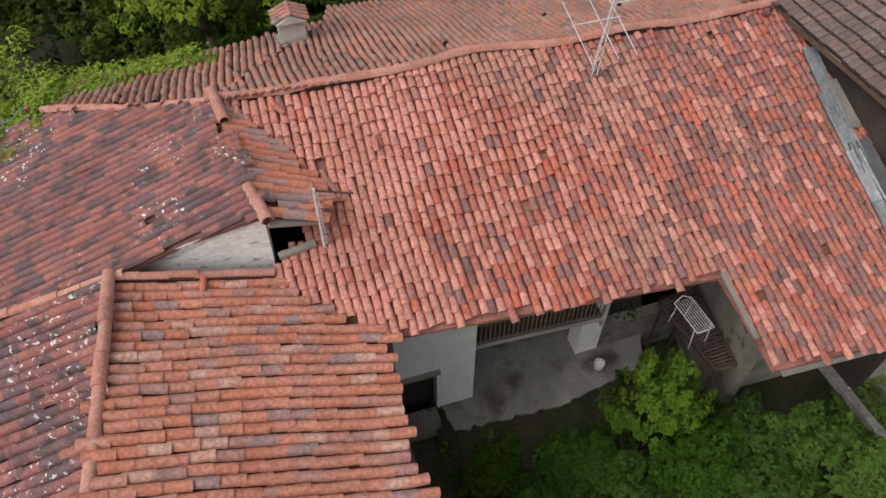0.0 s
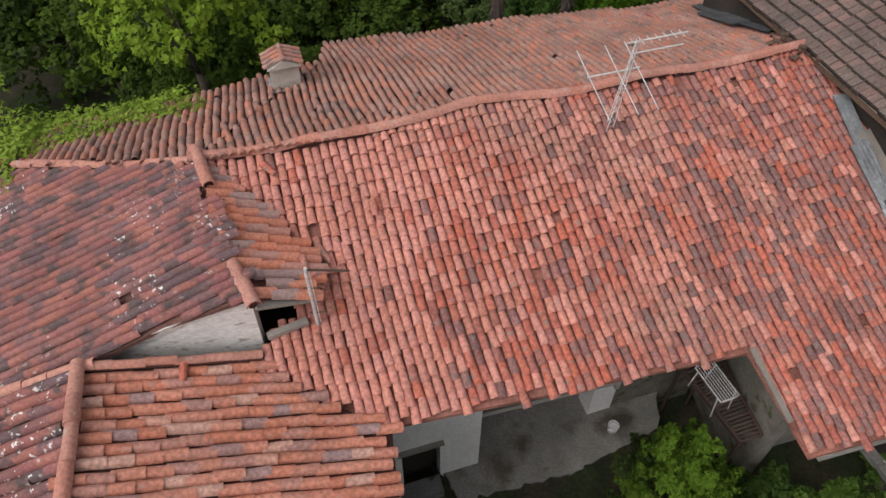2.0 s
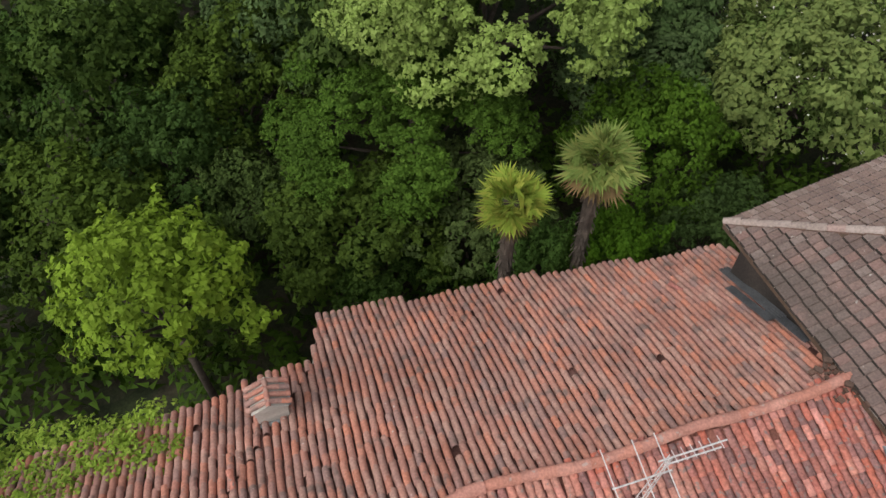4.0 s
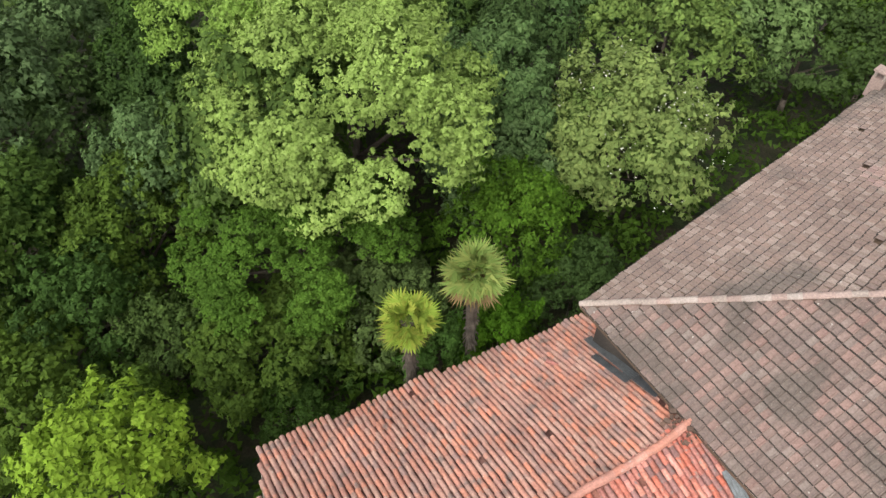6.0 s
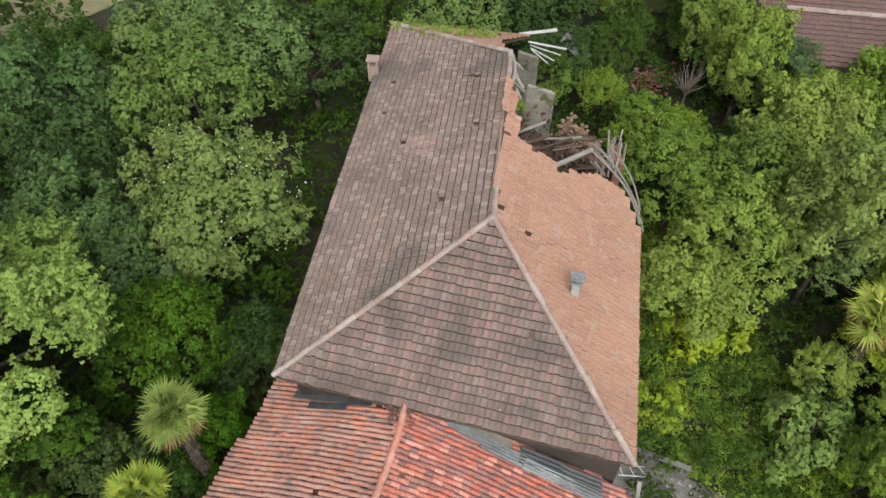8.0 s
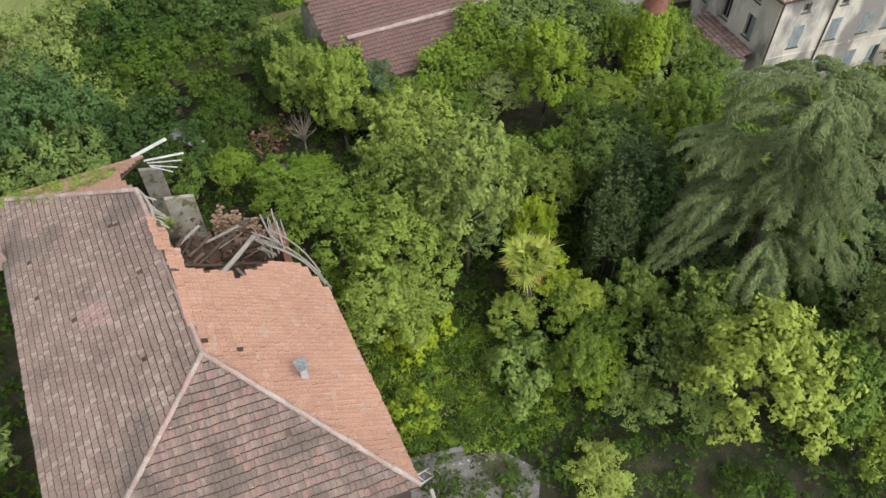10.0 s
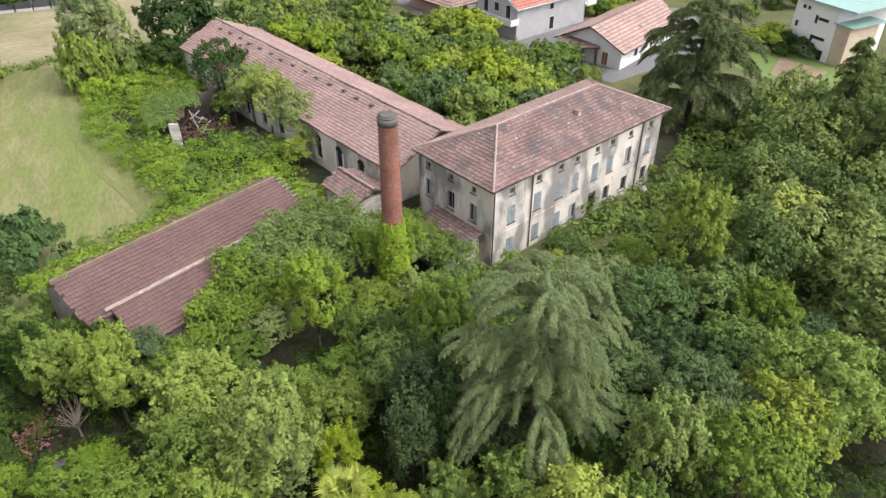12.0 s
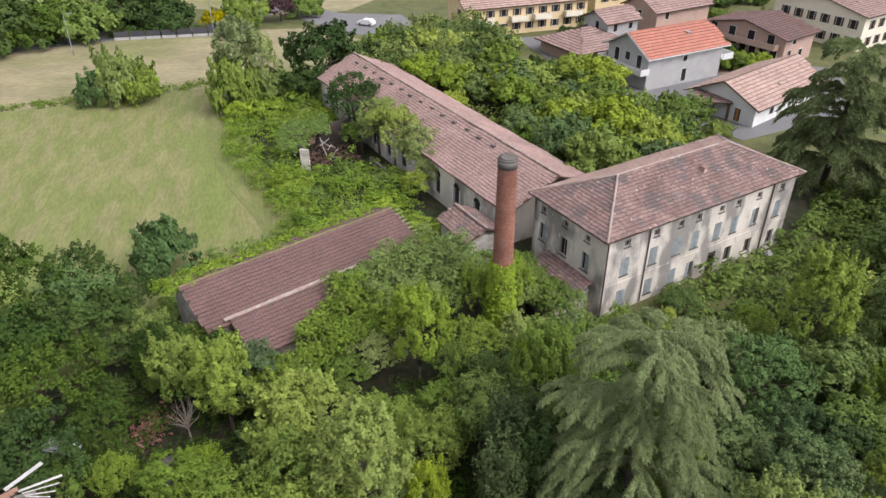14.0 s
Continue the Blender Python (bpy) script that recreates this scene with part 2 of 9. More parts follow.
CONCRETE = surface("courtyard_concrete", [(0.192, 0.184, 0.173), (0.244, 0.236, 0.222), (0.156, 0.148, 0.137)], island=False, wash=0.5, wash_scale=0.6, spots=(0.066, 0.063, 0.044), spot_scale=1.1, spot_at=0.58)
YARD = surface("gritty_yard_concrete", [(0.215, 0.205, 0.190), (0.290, 0.278, 0.258), (0.165, 0.155, 0.140)], island=False, wash=0.45, wash_scale=1.1, grain=0.35, grain_scale=10.0, second=(0.105, 0.098, 0.062), second_scale=0.5, second_at=0.57, spots=(0.44, 0.42, 0.40), spot_scale=4.5, spot_at=0.64)
ASPHALT = surface("asphalt", [(0.170, 0.170, 0.174), (0.200, 0.200, 0.204)], island=False, wash=0.15, wash_scale=0.2)
WOOD_GREY = surface("bleached_wood", [(0.42, 0.39, 0.35), (0.35, 0.32, 0.285), (0.50, 0.47, 0.43), (0.30, 0.265, 0.23)], wash=0.3, wash_scale=2.0, grain_scale=50)
WOOD_DARK = surface("old_dark_wood", [(0.13, 0.085, 0.06), (0.10, 0.07, 0.052), (0.17, 0.115, 0.08)], wash=0.3, wash_scale=2.0)
SHUTTER = surface("blue_grey_shutter", [(0.27, 0.315, 0.33), (0.31, 0.355, 0.365), (0.24, 0.28, 0.29)], wash=0.3, wash_scale=1.5)
DARK_GLASS = surface("dark_window", [(0.022, 0.024, 0.026), (0.03, 0.032, 0.034)], rough=0.25, wash=0.2, bump=0.0)
# near-black colour in place of the darkness inside rooms and openings
INSIDE_SHADE = surface("interior_shade", [(0.03, 0.026, 0.022), (0.045, 0.038, 0.032)], island=False)
PALE_BOARD = surface("pale_painted_board", [(0.60, 0.59, 0.57), (0.52, 0.51, 0.49), (0.66, 0.65, 0.63)], wash=0.25, wash_scale=2.0)
OLD_BRICK = surface("yellowish_old_brick", [(0.30, 0.22, 0.15), (0.36, 0.27, 0.19), (0.24, 0.17, 0.12), (0.33, 0.20, 0.14)], wash=0.3)
IRON = surface("weathered_iron", [(0.10, 0.085, 0.075), (0.14, 0.10, 0.08)], rough=0.6, metal=0.3)
ALUMINIUM = surface("aluminium", [(0.80, 0.80, 0.79), (0.74, 0.74, 0.73)], rough=0.4, metal=0.15, wash=0.1, bump=0.0)
ZINC = surface("zinc_sheet", [(0.40, 0.425, 0.44), (0.50, 0.525, 0.54), (0.32, 0.34, 0.355)], rough=0.5, metal=0.25, wash=0.55, wash_scale=2.2, grain=0.35, stretch=(1.0, 0.3))
WHITE_PAINT = surface("white_paint", [(0.76, 0.76, 0.75), (0.72, 0.72, 0.71)], rough=0.4, wash=0.1)
GREEN_ROOF = surface("copper_green_sheet", [(0.27, 0.44, 0.39), (0.30, 0.48, 0.43)], island=False, rough=0.5, wash=0.15)
BARK = surface("bark", [(0.13, 0.105, 0.08), (0.095, 0.075, 0.06), (0.17, 0.14, 0.11)], island=False, wash=0.4, wash_scale=3.0, bump=0.6)
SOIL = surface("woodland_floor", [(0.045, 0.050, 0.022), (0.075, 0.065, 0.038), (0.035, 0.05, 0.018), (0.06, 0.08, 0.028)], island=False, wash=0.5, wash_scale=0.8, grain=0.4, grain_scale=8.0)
MEADOW = surface("mown_meadow", [(0.185, 0.198, 0.066), (0.228, 0.222, 0.098), (0.165, 0.196, 0.056), (0.212, 0.212, 0.082)], island=False, wash=0.2, wash_scale=1.1, grain=0.22, grain_scale=6.0, stretch=(0.14, 0.5), second=(0.165, 0.205, 0.055), second_scale=0.16, second_at=0.56, bump=0.5, bump_scale=6.0)
TRACK = surface("flattened_grass", [(0.165, 0.19, 0.06), (0.19, 0.205, 0.075)], island=False, wash=0.25, wash_scale=0.8)
FLAT_ROSE = surface("pale_rose_tile", [(0.46, 0.325, 0.275), (0.42, 0.295, 0.25), (0.49, 0.36, 0.305), (0.40, 0.27, 0.23)], wash=0.2, wash_scale=0.3)
HAYFIELD = surface("hay_field", [(0.27, 0.235, 0.135), (0.315, 0.28, 0.165), (0.235, 0.22, 0.115)], island=False, wash=0.25, wash_scale=0.3, grain=0.2, grain_scale=2.0, second=(0.20, 0.205, 0.085), second_scale=0.07, second_at=0.56, stretch=(0.6, 0.3))
LAWN = surface("bright_lawn", [(0.142, 0.212, 0.055), (0.171, 0.238, 0.070)], island=False, wash=0.2, wash_scale=0.2)
BARE = surface("bare_earth", [(0.27, 0.19, 0.13), (0.33, 0.24, 0.17)], island=False, wash=0.3)
RUBBLE = surface("brick_rubble", [(0.11, 0.068, 0.05), (0.15, 0.085, 0.06), (0.09, 0.065, 0.05), (0.20, 0.12, 0.09), (0.13, 0.09, 0.07)], wash=0.3)
LEAF_BRIGHT = leafy("bright_leaf", (0.223, 0.321, 0.051), (0.272, 0.367, 0.067), (0.180, 0.279, 0.048), (0.309, 0.386, 0.087))
LEAF_MID = leafy("mid_leaf", (0.137, 0.216, 0.056), (0.171, 0.259, 0.064), (0.113, 0.183, 0.049), (0.210, 0.287, 0.077))
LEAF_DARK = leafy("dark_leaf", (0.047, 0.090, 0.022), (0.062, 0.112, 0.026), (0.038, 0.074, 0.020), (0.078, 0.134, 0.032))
LEAF_PALE = leafy("pale_leaf", (0.187, 0.299, 0.083), (0.227, 0.349, 0.104), (0.149, 0.248, 0.064), (0.270, 0.385, 0.133))
LEAF_YELLOW = leafy("yellow_green_leaf", (0.193, 0.275, 0.074), (0.225, 0.311, 0.092), (0.158, 0.228, 0.065), (0.265, 0.340, 0.130))
LEAF_LIME = leafy("lime_leaf", (0.159, 0.273, 0.038), (0.192, 0.315, 0.048), (0.126, 0.227, 0.032), (0.222, 0.340, 0.063))
LEAF_COOL = leafy("cool_green_leaf", (0.105, 0.172, 0.070), (0.130, 0.205, 0.085), (0.084, 0.142, 0.058), (0.165, 0.238, 0.108))
LEAF_SILVER = leafy("silvery_leaf", (0.27, 0.33, 0.14), (0.32, 0.375, 0.18), (0.22, 0.285, 0.115))
LEAF_GOLD = leafy("golden_leaf", (0.500, 0.420, 0.020), (0.580, 0.480, 0.030), (0.420, 0.360, 0.025))
LEAF_PURPLE = leafy("purple_leaf", (0.055, 0.030, 0.035), (0.075, 0.040, 0.045))
NEEDLE = leafy("cedar_needle", (0.143, 0.199, 0.083), (0.174, 0.231, 0.099), (0.112, 0.161, 0.065), (0.224, 0.282, 0.136))
CYPRESS = leafy("cypress_needle", (0.051, 0.086, 0.031), (0.066, 0.106, 0.037), (0.041, 0.070, 0.025))
NEEDLE_DARK = leafy("dark_needle", (0.141, 0.198, 0.076), (0.181, 0.244, 0.092), (0.111, 0.160, 0.064))
PALM_LEAF = leafy("palm_leaf", (0.222, 0.336, 0.061), (0.282, 0.394, 0.087), (0.178, 0.280, 0.052), (0.401, 0.401, 0.104))
PALM_DRY = leafy("dry_palm_leaf", (0.260, 0.190, 0.080), (0.200, 0.150, 0.070))
IVY_LEAF = leafy("ivy_leaf", (0.191, 0.297, 0.053), (0.237, 0.344, 0.069), (0.156, 0.250, 0.053), (0.265, 0.365, 0.086))
CREEPER = surface("creeper_leaf", [(0.235, 0.365, 0.040), (0.275, 0.410, 0.050), (0.190, 0.310, 0.036), (0.315, 0.435, 0.064)], rough=0.75, wash=0.4, wash_scale=0.8, grain=0.1, grain_scale=3.0, bump=0.0, through_light=0.16, gloss=0.12)
LEAF_FRESH = leafy("fresh_green_leaf", (0.061, 0.134, 0.020), (0.082, 0.167, 0.025), (0.046, 0.104, 0.017), (0.106, 0.196, 0.034))
# deep green, darkened to hold the shade over courtyard plants and low growth
LEAF_DEEP = leafy("deep_green_shade_leaf", (0.040, 0.092, 0.016), (0.054, 0.118, 0.020), (0.030, 0.070, 0.013), (0.074, 0.146, 0.026))
GRASS_WORN = surface("worn_grass", [(0.10, 0.125, 0.035), (0.14, 0.145, 0.055), (0.085, 0.105, 0.03)], island=False, wash=0.35, wash_scale=0.3, grain=0.3, grain_scale=3.0)
RAIL = surface("rusty_rail", [(0.24, 0.19, 0.155), (0.28, 0.215, 0.17), (0.20, 0.16, 0.135)], rough=0.6)
TAR = surface("tarred_sheet", [(0.060, 0.064, 0.070), (0.085, 0.090, 0.096), (0.11, 0.115, 0.12)], rough=0.5, wash=0.4, wash_scale=2.5)
MOSS_CAP = surface("mossy_cap_tile", [(0.23, 0.19, 0.12), (0.20, 0.20, 0.08), (0.27, 0.19, 0.14), (0.18, 0.19, 0.075)], wash=0.3)
PLASTER_DIRTY = surface("mossy_old_plaster", [(0.245, 0.227, 0.187), (0.302, 0.281, 0.238), (0.173, 0.162, 0.130)], island=False, wash=0.4, wash_scale=1.4, spots=(0.086, 0.094, 0.043), spot_scale=2.0, spot_at=0.6)
CLAY_DULL = surface("dull_clay_tile", [(0.496, 0.197, 0.160), (0.415, 0.187, 0.162), (0.565, 0.207, 0.153), (0.364, 0.177, 0.161), (0.519, 0.221, 0.180), (0.426, 0.216, 0.195), (0.318, 0.168, 0.153)], wash=0.4, wash_scale=0.9, grain=0.4, spots=(0.205, 0.145, 0.135), spot_scale=7.0, spot_at=0.58)
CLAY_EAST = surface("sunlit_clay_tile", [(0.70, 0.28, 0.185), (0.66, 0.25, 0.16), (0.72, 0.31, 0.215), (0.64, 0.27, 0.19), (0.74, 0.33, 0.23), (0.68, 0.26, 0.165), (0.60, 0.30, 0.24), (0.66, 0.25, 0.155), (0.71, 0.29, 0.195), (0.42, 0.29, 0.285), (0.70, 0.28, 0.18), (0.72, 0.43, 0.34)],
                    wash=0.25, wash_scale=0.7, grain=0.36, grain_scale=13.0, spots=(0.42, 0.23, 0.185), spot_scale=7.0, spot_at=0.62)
# near-black wall colour that carries the shade below eaves and inside the hut
WALL_SHADE = surface("shade_dark_wall", [(0.055, 0.045, 0.038), (0.08, 0.066, 0.056), (0.045, 0.04, 0.036)], island=False, wash=0.4)
TWIG = surface("dead_twig", [(0.30, 0.245, 0.195), (0.23, 0.185, 0.145), (0.38, 0.33, 0.28)], wash=0.3)
LEAF_MIX = surface("mixed_leaf", [(0.175, 0.242, 0.066), (0.215, 0.289, 0.078), (0.141, 0.207, 0.055), (0.263, 0.321, 0.096)], rough=0.75, wash=0.45, wash_scale=0.3, grain=0.1, grain_scale=3.0, bump=0.0, through_light=0.16, gloss=0.12, second=(0.097, 0.154, 0.043), second_scale=0.13, second_at=0.52, spots=(0.292, 0.347, 0.077), spot_scale=0.11, spot_at=0.60)
BLOSSOM = surface("white_blossom", [(0.70, 0.70, 0.60), (0.62, 0.63, 0.5)], wash=0.1, bump=0.0)
PAVING = surface("pale_worn_concrete", [(0.304, 0.293, 0.265), (0.356, 0.345, 0.315), (0.251, 0.237, 0.211)], island=False, wash=0.45, wash_scale=0.7, second=(0.15, 0.13, 0.10), second_scale=0.8, second_at=0.57, spots=(0.16, 0.14, 0.11), spot_scale=2.6, spot_at=0.66)
RAIL_IRON = surface("dark_rusty_iron", [(0.075, 0.05, 0.04), (0.11, 0.07, 0.055)], rough=0.7, wash=0.3)


# ---------------------------------------------------------------- building tools
def mesh_from(name, verts, faces, material, smooth=False, edge=None, every=1):
    """A mesh from corner rows and rows of corner numbers."""
    me = bpy.data.meshes.new(name)
    if isinstance(faces, np.ndarray):
        k = faces.shape[1]
        me.vertices.add(len(verts))
        me.vertices.foreach_set("co", np.asarray(verts, dtype=np.float32).ravel())
        me.loops.add(faces.size)
        me.polygons.add(len(faces))
        me.polygons.foreach_set("loop_start", np.arange(0, faces.size, k, dtype=np.int32))
        me.loops.foreach_set("vertex_index", faces.astype(np.int32).ravel())
        me.update(calc_edges=True)
        me.validate()
    else:
        me.from_pydata([tuple(v) for v in verts], [], [tuple(f) for f in faces])
        me.update()
    me.polygons.foreach_set("use_smooth", [smooth] * len(me.polygons))
    me.materials.append(material)
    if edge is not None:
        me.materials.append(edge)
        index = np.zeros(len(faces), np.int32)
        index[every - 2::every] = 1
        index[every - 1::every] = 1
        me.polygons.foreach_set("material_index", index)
    return me


class Form:
    """Collects boxes, prisms, tubes and faces into one mesh."""

    def __init__(self):
        self.v, self.f = [], []

    def add(self, verts, faces):
        k = len(self.v)
        self.v += [tuple(p) for p in verts]
        self.f += [tuple(i + k for i in q) for q in faces]
        return self

    def box(self, cx, cy, cz, sx, sy, sz, turn=0.0, m=None):
        c, s = math.cos(turn), math.sin(turn)
        pts = []
        for dz in (-0.5, 0.5):
            for dx, dy in ((-0.5, -0.5), (0.5, -0.5), (0.5, 0.5), (-0.5, 0.5)):
                x, y = dx * sx, dy * sy
                pts.append(Vector((cx + x * c - y * s, cy + x * s + y * c, cz + dz * sz)))
        if m is not None:
            pts = [m @ p for p in pts]
        return self.add(pts, [(3, 2, 1, 0), (4, 5, 6, 7), (0, 1, 5, 4), (1, 2, 6, 5), (2, 3, 7, 6), (3, 0, 4, 7)])

    def slab(self, pts, thick):
        """A flat polygon (any plane) with a thickness downwards."""
        k = len(pts)
        low = [(x, y, z - thick) for x, y, z in pts]
        return self.add(list(pts) + low, [tuple(range(k)), tuple(range(2 * k - 1, k - 1, -1))] + [(i, i + k, (i + 1) % k + k, (i + 1) % k) for i in range(k)])

    def tube(self, p, q, r0, r1=None, sides=8, caps=True):
        p, q = Vector(p), Vector(q)
        r1 = r0 if r1 is None else r1
        z = (q - p).normalized()
        x = z.cross(Vector((0.31, 0.17, 0.93))).normalized()
        y = z.cross(x)
        ring = [(math.cos(2 * math.pi * i / sides), math.sin(2 * math.pi * i / sides)) for i in range(sides)]
        pts = [p + (x * c + y * s) * r0 for c, s in ring] + [q + (x * c + y * s) * r1 for c, s in ring]
        fs = [(i, (i + 1) % sides, (i + 1) % sides + sides, i + sides) for i in range(sides)]
        if caps:
            fs += [tuple(range(sides - 1, -1, -1)), tuple(range(sides, 2 * sides))]
        return self.add(pts, fs)

    def pipe(self, pts, r0, r1, sides=6):
        """One bent pole through the points."""
        pts = [Vector(p) for p in pts]
        k = len(pts)
        z = (pts[-1] - pts[0]).normalized()
        x = z.cross(Vector((0.31, 0.17, 0.93))).normalized()
        y = z.cross(x)
        verts = []
        for i, p in enumerate(pts):
            r = r0 + (r1 - r0) * i / (k - 1)
            verts += [p + (x * math.cos(2 * math.pi * j / sides) + y * math.sin(2 * math.pi * j / sides)) * r for j in range(sides)]
        fs = [(i * sides + j, i * sides + (j + 1) % sides, (i + 1) * sides + (j + 1) % sides, (i + 1) * sides + j) for i in range(k - 1) for j in range(sides)]
        return self.add(verts, fs + [tuple(range(sides - 1, -1, -1)), tuple(range((k - 1) * sides, k * sides))])

    def plank(self, p, q, w, t, roll=0.0):
        """A board from p to q, w wide and t thick."""
        p, q = Vector(p), Vector(q)
        z = (q - p).normalized()
        x = z.cross(Vector((0, 0, 1)))
        x = Vector((1, 0, 0)) if x.length < 1e-4 else x.normalized()
        y = x.cross(z)
        x, y = x * math.cos(roll) + y * math.sin(roll), y * math.cos(roll) - x * math.sin(roll)
        pts = [e + x * (a * w / 2) + y * (b * t / 2) for e in (p, q) for a, b in ((-1, -1), (1, -1), (1, 1), (-1, 1))]
        return self.add(pts, [(3, 2, 1, 0), (4, 5, 6, 7), (0, 1, 5, 4), (1, 2, 6, 5), (2, 3, 7, 6), (3, 0, 4, 7)])


def part(name, form, material, parent, label="", smooth=False):
    """One mesh object under a thing or under a part."""
    ob = new(name, mesh_from(name, form.v, form.f, material, smooth) if isinstance(form, Form) else form)
    ob.parent = parent
    if label:
        ob["label"] = label
    return ob


def thing(name, label, category, group="", kind="", at=None):
    ob = tagged(new(name), label, category, group, kind)
    if at is not None:
        ob.location = at
    return ob


def plain(name, form, material, label, category, kind="", smooth=False, group=""):
    me = mesh_from(name, form.v, form.f, material, smooth) if isinstance(form, Form) else form
    return tagged(new(name, me), label, category, group, kind)


def plane_of(p, q, r):
    """a, b, c of the plane z = a x + b y + c through three points."""
    return np.linalg.solve(np.array([[p[0], p[1], 1], [q[0], q[1], 1], [r[0], r[1], 1]], float), np.array([p[2], q[2], r[2]], float))


def inside(poly, x, y):
    """Which of the points lie in a polygon in plan."""
    hit_ = np.zeros(x.shape, bool)
    px, py = np.array(poly, float).T
    for i in range(len(poly)):
        j = i - 1
        crosses = (py[i] > y) != (py[j] > y)
        with np.errstate(divide="ignore", invalid="ignore"):
            at = (px[j] - px[i]) * (y - py[i]) / (py[j] - py[i]) + px[i]
        hit_ ^= crosses & (x < at)
    return hit_


def ripple(x, y, size):
    """Gentle sag of an old roof."""
    return size * (np.sin(0.55 * x + 0.8 * y + 1.0) * 0.5 + np.sin(1.3 * x - 0.9 * y) * 0.3 + np.sin(2.3 * x + 1.9 * y + 2.0) * 0.2)


def tile_poses(poly, plane, pitch, row, rng, downhill=None, shift=0.012, twist=1.5, lift=0.006, sag=0.04, missing=0.003, weave=0.0, stagger=0.02):
    """4 x 4 poses of tiles in rows over a polygon in plan, on the plane z = a x + b y + c. Local x runs along the eave, y downhill, z out."""
    a, b, c = plane
    g = np.array(downhill if downhill is not None else (-a, -b), float)
    g /= np.linalg.norm(g)
    s = np.array([g[0], g[1], a * g[0] + b * g[1]])
    s /= np.linalg.norm(s)
    nrm = np.array([-a, -b, 1.0])
    nrm /= np.linalg.norm(nrm)
    s = s - nrm * (s @ nrm)
    e = np.cross(s, nrm)
    pts = np.array(poly, float)
    origin = pts.mean(0)
    e2, s2 = e[:2], s[:2]
    rel = np.linalg.solve(np.array([e2, s2]).T, (pts - origin).T).T
    us = np.arange(rel[:, 0].min() - pitch, rel[:, 0].max() + pitch, pitch)
    vs = np.arange(rel[:, 1].max() - row * 0.45, rel[:, 1].min() - row, -row)
    uu, vv = np.meshgrid(us, vs)
    uu, vv = uu.ravel(), vv.ravel()
    uu = uu + rng.normal(0, shift, uu.shape) + weave * np.sin(vv * 0.9 + uu * 0.2)
    vv = vv + rng.normal(0, shift * 1.5, vv.shape) + np.repeat(rng.normal(0, stagger, len(us))[None], len(vs), 0).ravel()
    x, y = origin[0] + uu * e2[0] + vv * s2[0], origin[1] + uu * e2[1] + vv * s2[1]
    keep = inside(poly, x, y) & (rng.random(x.shape) > missing)
    x, y = x[keep], y[keep]
    z = a * x + b * y + c + ripple(x, y, sag) + rng.normal(0, lift, x.shape)
    th = np.radians(rng.normal(0, twist, x.shape))
    poses = np.zeros((len(x), 4, 4))
    ct, st = np.cos(th)[:, None], np.sin(th)[:, None]
    poses[:, :3, 0] = e * ct + s * st
    poses[:, :3, 1] = s * ct - e * st
    poses[:, :3, 2] = nrm
    poses[:, :3, 3] = np.stack([x, y, z], 1)
    poses[:, 3, 3] = 1
    return poses


def coppo(narrow=0.066, step=0.030):
    """A half-round clay tile, wider at its lower end, with a thick rim."""
    verts, faces = [], []
    steps = 6
    for y, r, h, z in ((-0.225, narrow, narrow, 0.0), (0.215, 0.085, 0.086, step), (0.215, 0.085, 0.086, step), (0.215, 0.068, 0.068, step)):
        for i in range(steps):
            t = math.pi * i / (steps - 1)
            verts.append((-r * math.cos(t), y, z + h * math.sin(t)))
    for i in range(steps - 1):
        faces.append((i, i + 1, i + 1 + steps, i + steps))
        faces.append((i + 2 * steps, i + 1 + 2 * steps, i + 1 + 3 * steps, i + 3 * steps))
    return np.array(verts), np.array(faces)


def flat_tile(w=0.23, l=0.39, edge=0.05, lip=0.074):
    """An interlocking flat tile: a tilted plate with a raised side rib, a lip darkened for dirt and course shade, and a
    thick lower edge.
    """
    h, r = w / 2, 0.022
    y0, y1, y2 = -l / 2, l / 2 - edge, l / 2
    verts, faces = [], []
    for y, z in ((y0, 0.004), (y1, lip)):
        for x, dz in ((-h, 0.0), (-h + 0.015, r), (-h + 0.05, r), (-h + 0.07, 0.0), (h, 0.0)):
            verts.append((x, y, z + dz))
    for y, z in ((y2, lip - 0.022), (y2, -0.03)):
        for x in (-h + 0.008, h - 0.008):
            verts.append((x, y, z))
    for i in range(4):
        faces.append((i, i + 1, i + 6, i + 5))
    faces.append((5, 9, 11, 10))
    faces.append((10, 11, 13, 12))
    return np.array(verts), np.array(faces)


FLAT_ROWS = flat_tile(edge=0.06, lip=0.085)
COPPO, COPPO_LONG, FLAT, FLAT_FINE, FLAT_BIG = coppo(), (lambda v, f: (v * np.array([1.0, 1.0, 1.2]), f))(*coppo(0.081, 0.006)), flat_tile(edge=0.042), flat_tile(edge=0.02), flat_tile(0.32, 0.50, 0.03, 0.048)


def laid(name, poses, form, material, smooth=False):
    """All tiles of the poses in one mesh."""
    verts, faces = form
    v = np.einsum("nij,kj->nki", poses[:, :3, :3], verts) + poses[:, None, :3, 3]
    f = faces[None] + (np.arange(len(poses)) * len(verts))[:, None, None]
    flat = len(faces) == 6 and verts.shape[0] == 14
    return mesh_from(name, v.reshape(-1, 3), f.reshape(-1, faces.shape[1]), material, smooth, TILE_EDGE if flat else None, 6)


def tiled(roof, name, poses, form, material, spot=None, singles=0, smooth=False):
    """Tiles on a roof: those nearest to a spot of the plan as pieces of their own, the rest joined."""
    LATE.append((roof, name, poses, form, material, spot, singles, smooth))


LATE = []


